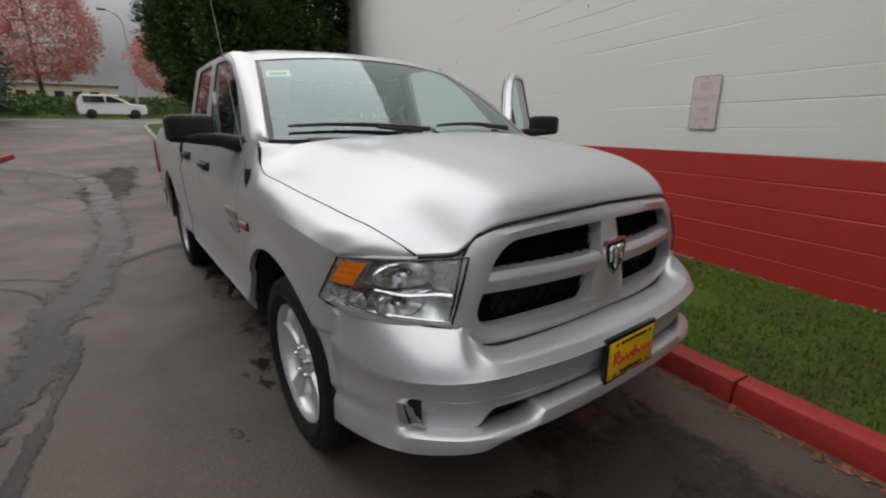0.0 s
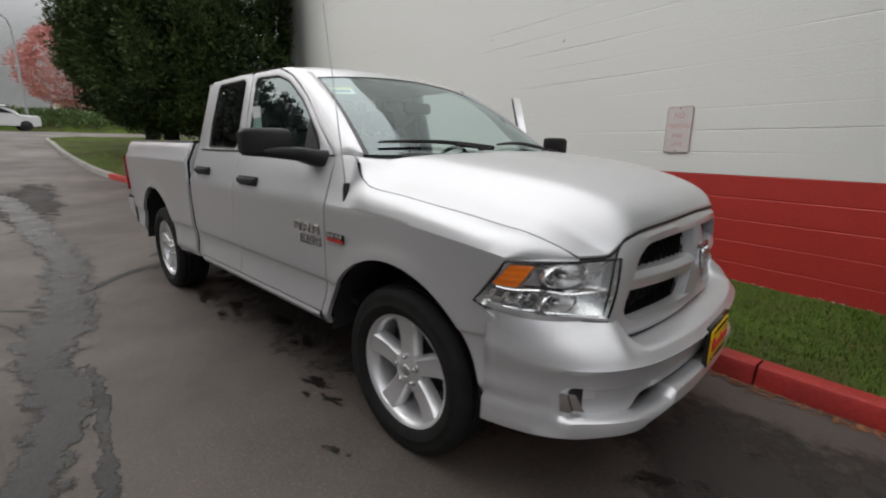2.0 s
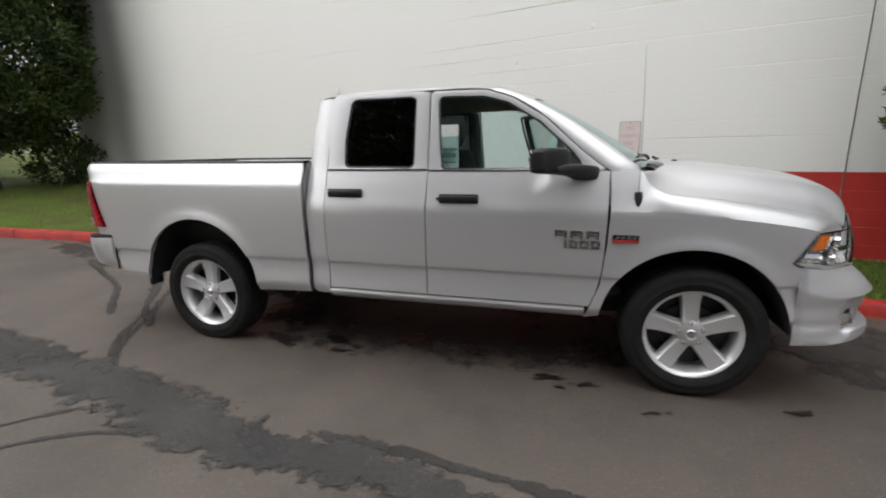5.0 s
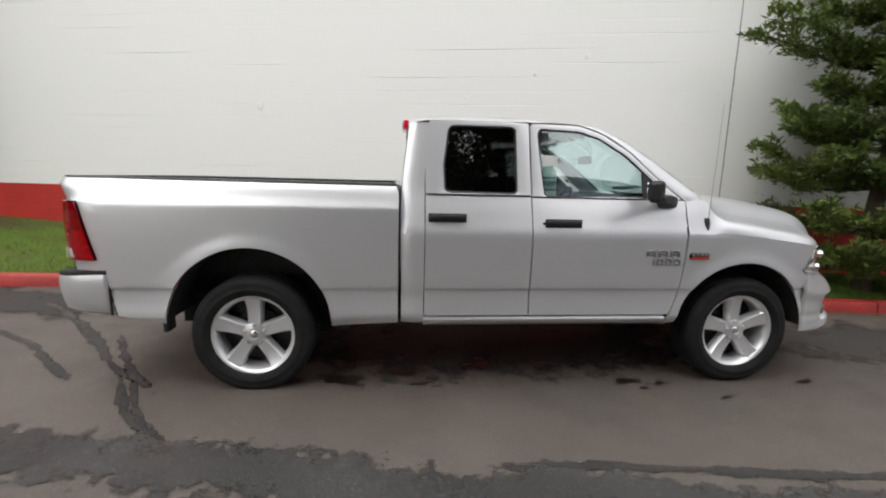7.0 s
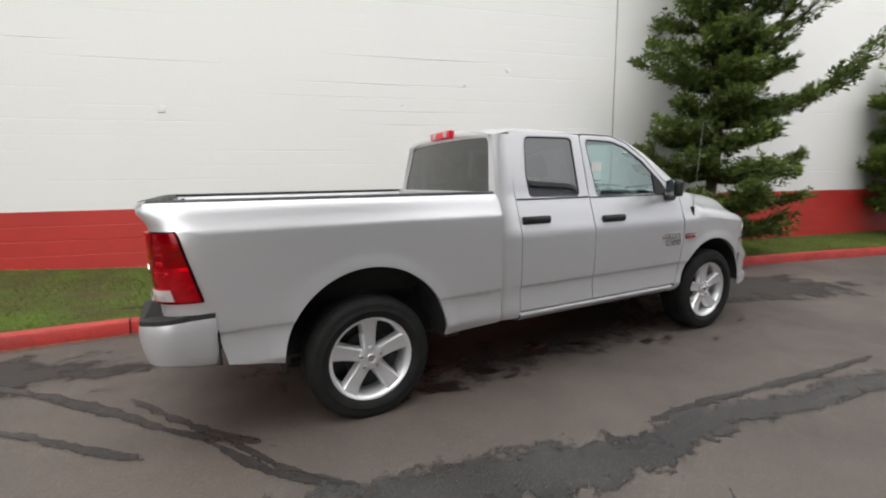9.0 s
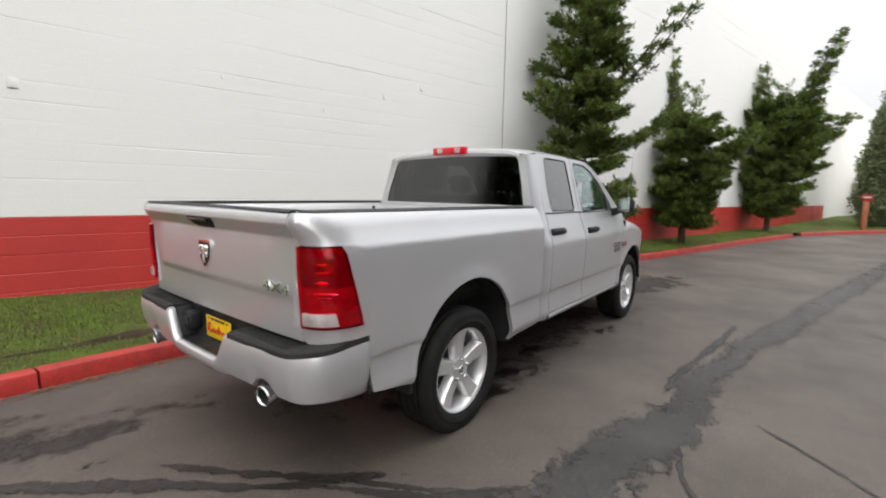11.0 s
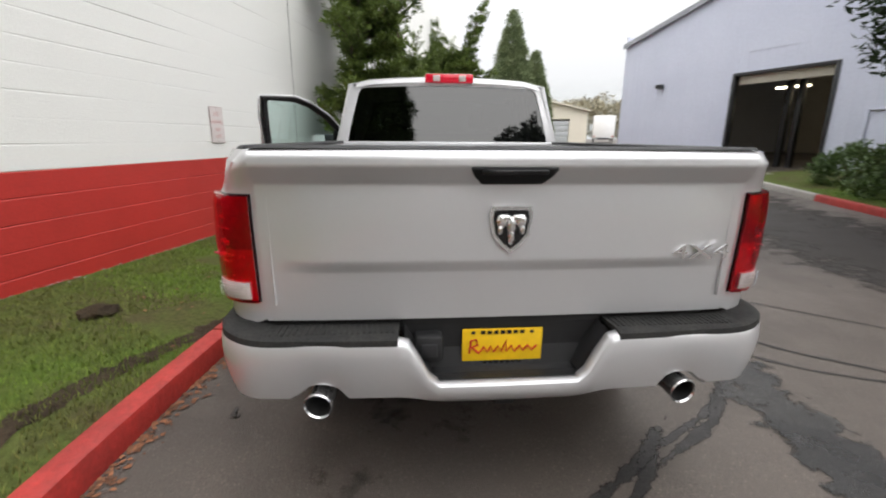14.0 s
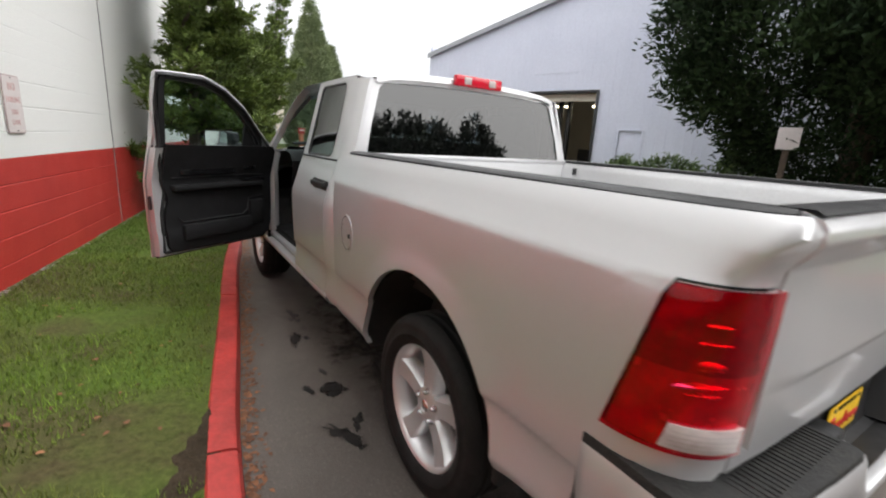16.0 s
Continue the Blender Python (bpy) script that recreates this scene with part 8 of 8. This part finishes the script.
# ---- wheels and underside ----
def build_wheel(x, sgn, roll):
    """A wheel with its tyre, rim, spokes and nuts; local z points out of the truck."""
    hub = new("wheel")
    hub.parent = truck
    hub.matrix_local = Matrix.Translation((x, sgn * 0.83, 0.411)) @ pose(0, 0, 0, -sgn * 90) @ pose(0, 0, 0, 0, 0, roll)
    bm = bmesh.new()
    prof = [(0.262, -0.115), (0.30, -0.135), (0.35, -0.142), (0.385, -0.134), (0.404, -0.112), (0.411, -0.09)]
    tread = []
    for k, z in enumerate((-0.075, -0.06, -0.055, -0.03, -0.025, 0.0, 0.005, 0.03, 0.035, 0.055, 0.06, 0.075)):
        tread.append((0.411 if k % 4 in (0, 1) else 0.402, z))
    prof = prof + tread + [(0.411, 0.09), (0.404, 0.112), (0.388, 0.130), (0.372, 0.137), (0.366, 0.1385), (0.358, 0.138), (0.330, 0.141), (0.326, 0.1435), (0.318, 0.141), (0.298, 0.135), (0.282, 0.122), (0.272, 0.112)]
    add_lathe(bm, prof, 60)
    part("tyre", bm, RUBBER, hub, "black road tyre", weld=False)
    bm = bmesh.new()
    add_lathe(bm, [(0.255, -0.12), (0.247, -0.05), (0.243, 0.04), (0.247, 0.085), (0.258, 0.105), (0.268, 0.116), (0.277, 0.120), (0.281, 0.112), (0.281, 0.095)], 60)
    part("rim", bm, ALLOY, hub, "silver alloy rim", weld=False)
    bm = bmesh.new()
    add_lathe(bm, [(0.0001, -0.005), (0.16, 0.0), (0.165, -0.01), (0.165, -0.03), (0.245, -0.035), (0.245, -0.045), (0.0001, -0.045)], 30)
    part("brake_disc", bm, BLACK_STEEL, hub, "dark brake disc", weld=False)
    spoke_rows = []
    for r, half, z in ((0.048, 0.036, 0.082), (0.075, 0.045, 0.088), (0.115, 0.046, 0.086), (0.16, 0.049, 0.086), (0.20, 0.053, 0.090), (0.235, 0.058, 0.098), (0.266, 0.064, 0.109)):
        spoke_rows.append([(r, -half - 0.006, z - 0.060), (r, -half, z - 0.014), (r, -half * 0.78, z), (r, 0, z - 0.004), (r, half * 0.78, z), (r, half, z - 0.014), (r, half + 0.006, z - 0.060)])
    spoke_mesh = None
    for k in range(5):
        if spoke_mesh is None:
            bm = bmesh.new()
            add_grid(bm, spoke_rows)
            ob = part("spoke", bm, ALLOY, hub)
            spoke_mesh = ob.data
        else:
            ob = new("spoke", spoke_mesh)
            ob.parent = hub
        ob.matrix_local = pose(0, 0, 0, 0, 0, 72 * k)
    bm = bmesh.new()
    add_lathe(bm, [(0.030, 0.098), (0.034, 0.102), (0.055, 0.098), (0.080, 0.088), (0.085, 0.07)], 30)
    part("hub", bm, ALLOY, hub)
    bm = bmesh.new()
    add_lathe(bm, [(0.0001, 0.106), (0.022, 0.105), (0.028, 0.101), (0.030, 0.095)], 24)
    part("hub_cap", bm, CHROME, hub)
    bm = bmesh.new()
    add_lathe(bm, [(0.0001, 0.110), (0.007, 0.109), (0.0105, 0.104), (0.0115, 0.0945), (0.0165, 0.0935), (0.0185, 0.086)], 10)
    nut = part("wheel_nut", bm, EXHAUST, hub)
    for k in range(5):
        a = radians(72 * k)
        ob = nut if k == 0 else new("wheel_nut", nut.data)
        ob.parent = hub
        ob.matrix_local = Matrix.Translation((0.0665 * math.cos(a), 0.0665 * math.sin(a), 0))


for x in (1.768, -1.80):
    for sgn in (-1, 1):
        build_wheel(x, sgn, -90 * sgn + (4 if x > 0 else 0))


def build_under():
    for cx, cz, r in (FARCH, RARCH):
        for sgn in (-1, 1):
            bm = bmesh.new()
            rows = []
            for k in range(25):
                a = math.pi * (0.02 + 0.96 * k / 24)
                rows.append([(cx + (r - 0.003) * math.cos(a), sgn * y, cz + (r - 0.003) * math.sin(a)) for y in (0.972, 0.60)])
            add_grid(bm, rows)
            a = [bm.verts.new((p[1][0], p[1][1], p[1][2])) for p in rows]
            bm.faces.new(a)
            part("wheel_arch_liner", bm, UNDER, truck, "black wheel arch liner")
    box("floor_pan", (0.25, 0, 0.56), (1.95, 1.80, 0.12), UNDER, truck, bevel=0.02)
    box("engine_bay", (1.90, 0, 0.72), (1.35, 1.05, 0.60), UNDER, truck, bevel=0.05)
    for sgn in (-1, 1):
        box("frame_rail", (-0.1, sgn * 0.47, 0.47), (4.7, 0.09, 0.20), UNDER, truck, bevel=0.01)
        tube("exhaust_pipe", [(1.3, sgn * 0.3, 0.42), (0.2, sgn * 0.33, 0.38), (-1.2, sgn * 0.36, 0.42), (-1.8, sgn * 0.5, 0.62), (-2.4, sgn * 0.62, 0.62), (-2.85, sgn * 0.65, 0.605)], 0.036, UNDER, truck, "", 8)
    for x in (1.785, -1.785):
        tube("axle", [(x, -0.7, 0.41), (x, 0.7, 0.41)], 0.06, UNDER, truck, "", 12)
    box("transmission", (0.75, 0, 0.43), (1.3, 0.42, 0.24), UNDER, truck, bevel=0.06)
    for x in (0.2, -0.75, 1.15, -1.35):
        box("cross_member", (x, 0, 0.43), (0.12, 0.95, 0.10), UNDER, truck, bevel=0.01)
    tube("drive_shaft", [(0.1, 0, 0.44), (-1.7, 0, 0.43)], 0.05, UNDER, truck, "", 8)
    box("muffler", (-0.35, -0.30, 0.42), (0.6, 0.26, 0.18), UNDER, truck, bevel=0.05)
    for sgn in (-1, 1):
        box("leaf_spring", (-1.75, sgn * 0.56, 0.34), (1.0, 0.07, 0.04), UNDER, truck, bevel=0.01)
    for sgn in (-1, 1):
        box("mud_flap", (-2.345, sgn * 0.93, 0.535), (0.035, 0.11, 0.17), BLACK_PLASTIC, truck, "black plastic arch flap", 0.01)
        box("arch_plate", (-1.80, sgn * 0.822, 0.99), (1.1, 0.010, 0.22), UNDER, truck)
        box("sill_end", (-1.20, sgn * 0.82, 0.53), (0.12, 0.26, 0.16), UNDER, truck, bevel=0.02)
    box("fuel_tank", (-0.9, 0.25, 0.58), (1.1, 0.5, 0.3), UNDER, truck, bevel=0.04)
    box("spare_wheel_tray", (-2.35, 0, 0.70), (0.70, 0.7, 0.2), UNDER, truck, bevel=0.05)
    box("bed_underside", (-1.85, 0, 0.86), (2.1, 1.55, 0.1), UNDER, truck)
    for sgn in (-1, 1):
        box("inner_skin", (-2.55, sgn * 0.93, 0.90), (0.3, 0.02, 0.5), UNDER, truck)


build_under()


# ---- cabin ----
def build_cabin():
    def seat(name, x, y, w, tilt=14):
        bm = bmesh.new()
        add_box(bm, (x, y, 0.86), (0.52, w, 0.20), 0.06)
        s = part(name, bm, CLOTH, truck, "dark grey cloth seat")
        bm = bmesh.new()
        add_box(bm, (0, 0, 0.32), (0.15, w, 0.66), 0.06, Matrix.Translation((x - 0.27, y, 0.90)) @ Matrix.Rotation(radians(-tilt), 4, "Y"))
        part("backrest", bm, CLOTH, s)
        rests = [y] if w < 1 else [y - 0.42, y + 0.42]
        for yy in rests:
            bm = bmesh.new()
            add_box(bm, (0, 0, 0.76), (0.10, 0.27, 0.19), 0.045, Matrix.Translation((x - 0.27, yy, 0.92)) @ Matrix.Rotation(radians(-tilt), 4, "Y"))
            part("headrest", bm, CLOTH, s)
            for d in (-0.06, 0.06):
                tube("headrest_post", [(x - 0.27 - 0.58 * math.sin(radians(tilt)), yy + d, 1.48), (x - 0.27 - 0.70 * math.sin(radians(tilt)), yy + d, 1.62)], 0.007, CHROME, s, "", 6)

    seat("front_seat", 0.42, -0.40, 0.54)
    seat("front_seat", 0.42, 0.40, 0.54)
    seat("rear_bench", -0.20, 0.0, 1.40, 5)
    bm = bmesh.new()
    rows = []
    for k in range(13):
        y = -0.80 + 1.6 * k / 12
        hump = 0.05 * math.exp(-(((y - 0.40) / 0.25) ** 2))
        rows.append([(1.50, y, 1.375), (1.20, y, 1.385 + hump * 0.4), (0.98, y, 1.36 + hump), (0.90, y, 1.30), (0.93, y, 1.10), (1.05, y, 0.85)])
    add_grid(bm, rows)
    part("dashboard", bm, TRIM_CLOTH, truck, "dark grey dashboard")
    wheel_m = Matrix.Translation((0.80, 0.40, 1.28)) @ Matrix.Rotation(radians(-62), 4, "Y")
    bm = bmesh.new()
    pts = [wheel_m @ Vector((0.185 * math.cos(a), 0.185 * math.sin(a), 0)) for a in (2 * math.pi * k / 36 for k in range(37))]
    add_tube(bm, pts, 0.015, 8, cap=False)
    sw = part("steering_wheel", bm, BLACK_PLASTIC, truck, "black steering wheel")
    bm = bmesh.new()
    add_box(bm, (0, 0, -0.01), (0.15, 0.16, 0.05), 0.02, wheel_m)
    for a in (0, 120, 240):
        add_box(bm, (0.12, 0, 0), (0.13, 0.03, 0.015), 0.004, wheel_m @ pose(0, 0, 0, 0, 0, a + 180))
    part("wheel_boss", bm, BLACK_PLASTIC, sw)
    tube("column", [wheel_m @ Vector((0, 0, 0)), wheel_m @ Vector((0, 0, -0.3))], 0.04, BLACK_PLASTIC, sw, "", 10)
    box("console", (0.45, 0, 0.86), (0.8, 0.26, 0.32), TRIM_CLOTH, truck, bevel=0.03)
    box("cabin_floor", (0.35, 0, 0.63), (2.0, 1.78, 0.04), TRIM_CLOTH, truck)
    box("headliner", (-0.05, 0, 1.885), (1.25, 1.28, 0.02), HEADLINER, truck, "pale grey headliner", 0.006)
    bm = bmesh.new()
    rounded_plate(bm, 0.24, 0.07, 0.03, 0.025, Matrix.Translation((0.86, 0, 1.70)) @ pose(0, 0, 0, 0, 0, 90))
    part("rear_view_mirror", bm, BLACK_PLASTIC, truck)
    tube("pillar_trim", [(0.13, -0.80, 0.9), (0.10, -0.80, 1.4), (0.09, -0.69, 1.86)], 0.05, TRIM_CLOTH, truck, "", 8)
    tube("pillar_trim", [(0.10, 0.88, 0.58), (0.10, 0.85, 1.4), (0.09, 0.725, 1.88)], 0.055, SILVER, truck, "silver door pillar", 8)
    tube("pillar_trim", [(1.25, 0.90, 0.60), (1.24, 0.90, 1.2), (1.24, 0.865, 1.36)], 0.05, SILVER, truck, "silver door pillar", 8)
    tube("pillar_trim", [(0.12, 0.925, 0.59), (1.18, 0.925, 0.58)], 0.03, SILVER, truck, "silver door sill", 8)
    for sgn in (-1, 1):
        box("rear_trim", (-0.30, sgn * 0.87, 1.0), (0.66, 0.04, 0.75), TRIM_CLOTH, truck)
        box("rear_pillar_trim", (-0.66, sgn * 0.775, 1.60), (0.08, 0.02, 0.36), TRIM_CLOTH, truck)
    box("front_trim", (0.70, -0.87, 1.0), (0.95, 0.04, 0.75), TRIM_CLOTH, truck)


build_cabin()


# ---- badges, antenna ----
def build_badges():
    def block(name, x, z, w, h, mat, parent=None, out=0.004, label=""):
        y = -(side_y(x, z) + out / 2)
        if mat is CHROME and name == "badge_stroke" and parent is first and first:
            box("badge_edge", (x + 0.002, y + 0.0015, z - 0.003), (w + 0.006, out + 0.002, h + 0.006), GLOSS_BLACK, parent, "", 0.001)
        return box(name, (x, y, z), (w, out + 0.004, h), mat, parent or truck, label, 0.0012)

    first = None
    for sgn in (-1,):
        for k, w in enumerate((0.075, 0.080, 0.09)):
            x = 0.975 + 0.092 * k
            for dx, dz, ww, hh in ((-0.028, 0, 0.014, 0.044), (0.026, 0, 0.014, 0.044), (0, 0.016, 0.05, 0.012), (0, -0.004, 0.04, 0.010)):
                b = block("badge_stroke", x + dx, 1.018 + dz, ww, hh, CHROME, first, label="" if first else "chrome model badge strokes")
                first = first or b
        for k in range(4):
            x = 0.985 + 0.064 * k
            for dx, dz, ww, hh in ((-0.018, 0, 0.011, 0.044), (0.018, 0, 0.011, 0.044), (0, 0.017, 0.038, 0.010), (0, -0.017, 0.038, 0.010)):
                if k == 0 and dx <= 0:
                    continue
                block("badge_stroke", x + dx, 0.958 + dz, ww, hh, CHROME, first)
    p = block("engine_badge", 1.345, 0.998, 0.148, 0.044, GLOSS_BLACK, label="small dark badge with a red strip")
    block("badge_strip", 1.345, 0.984, 0.14, 0.014, PLATE_RED, p, 0.008)
    for k in range(4):
        block("badge_stroke", 1.297 + 0.032 * k, 1.006, 0.020, 0.016, CHROME, p, 0.008)
    bm = bmesh.new()
    x, z = 1.402, 1.226
    y = -side_y(x, z)
    rows = []
    for u, w, o in ((0, 0.004, 0.002), (0.25, 0.016, 0.010), (0.6, 0.024, 0.020), (1.0, 0.020, 0.024)):
        zz = 1.185 + 0.085 * u
        rows.append([(x - w, -side_y(x, zz), zz), (x, -side_y(x, zz) - o, zz), (x + w, -side_y(x, zz), zz)])
    add_grid(bm, rows)
    bm.faces.new([v for v in bm.verts if abs(v.co.z - 1.27) < 1e-4])
    base = part("antenna_base", bm, BLACK_PLASTIC, truck, "black antenna base")
    tube("antenna_mast", [(x, -side_y(x, 1.26) - 0.012, 1.265), (x - 0.012, -side_y(x, 1.26) - 0.04, 1.66), (x - 0.03, -side_y(x, 1.26) - 0.07, 2.05)], [0.003, 0.0020, 0.0014], LAMP_METAL, base, "thin whip antenna", 6)


build_badges()
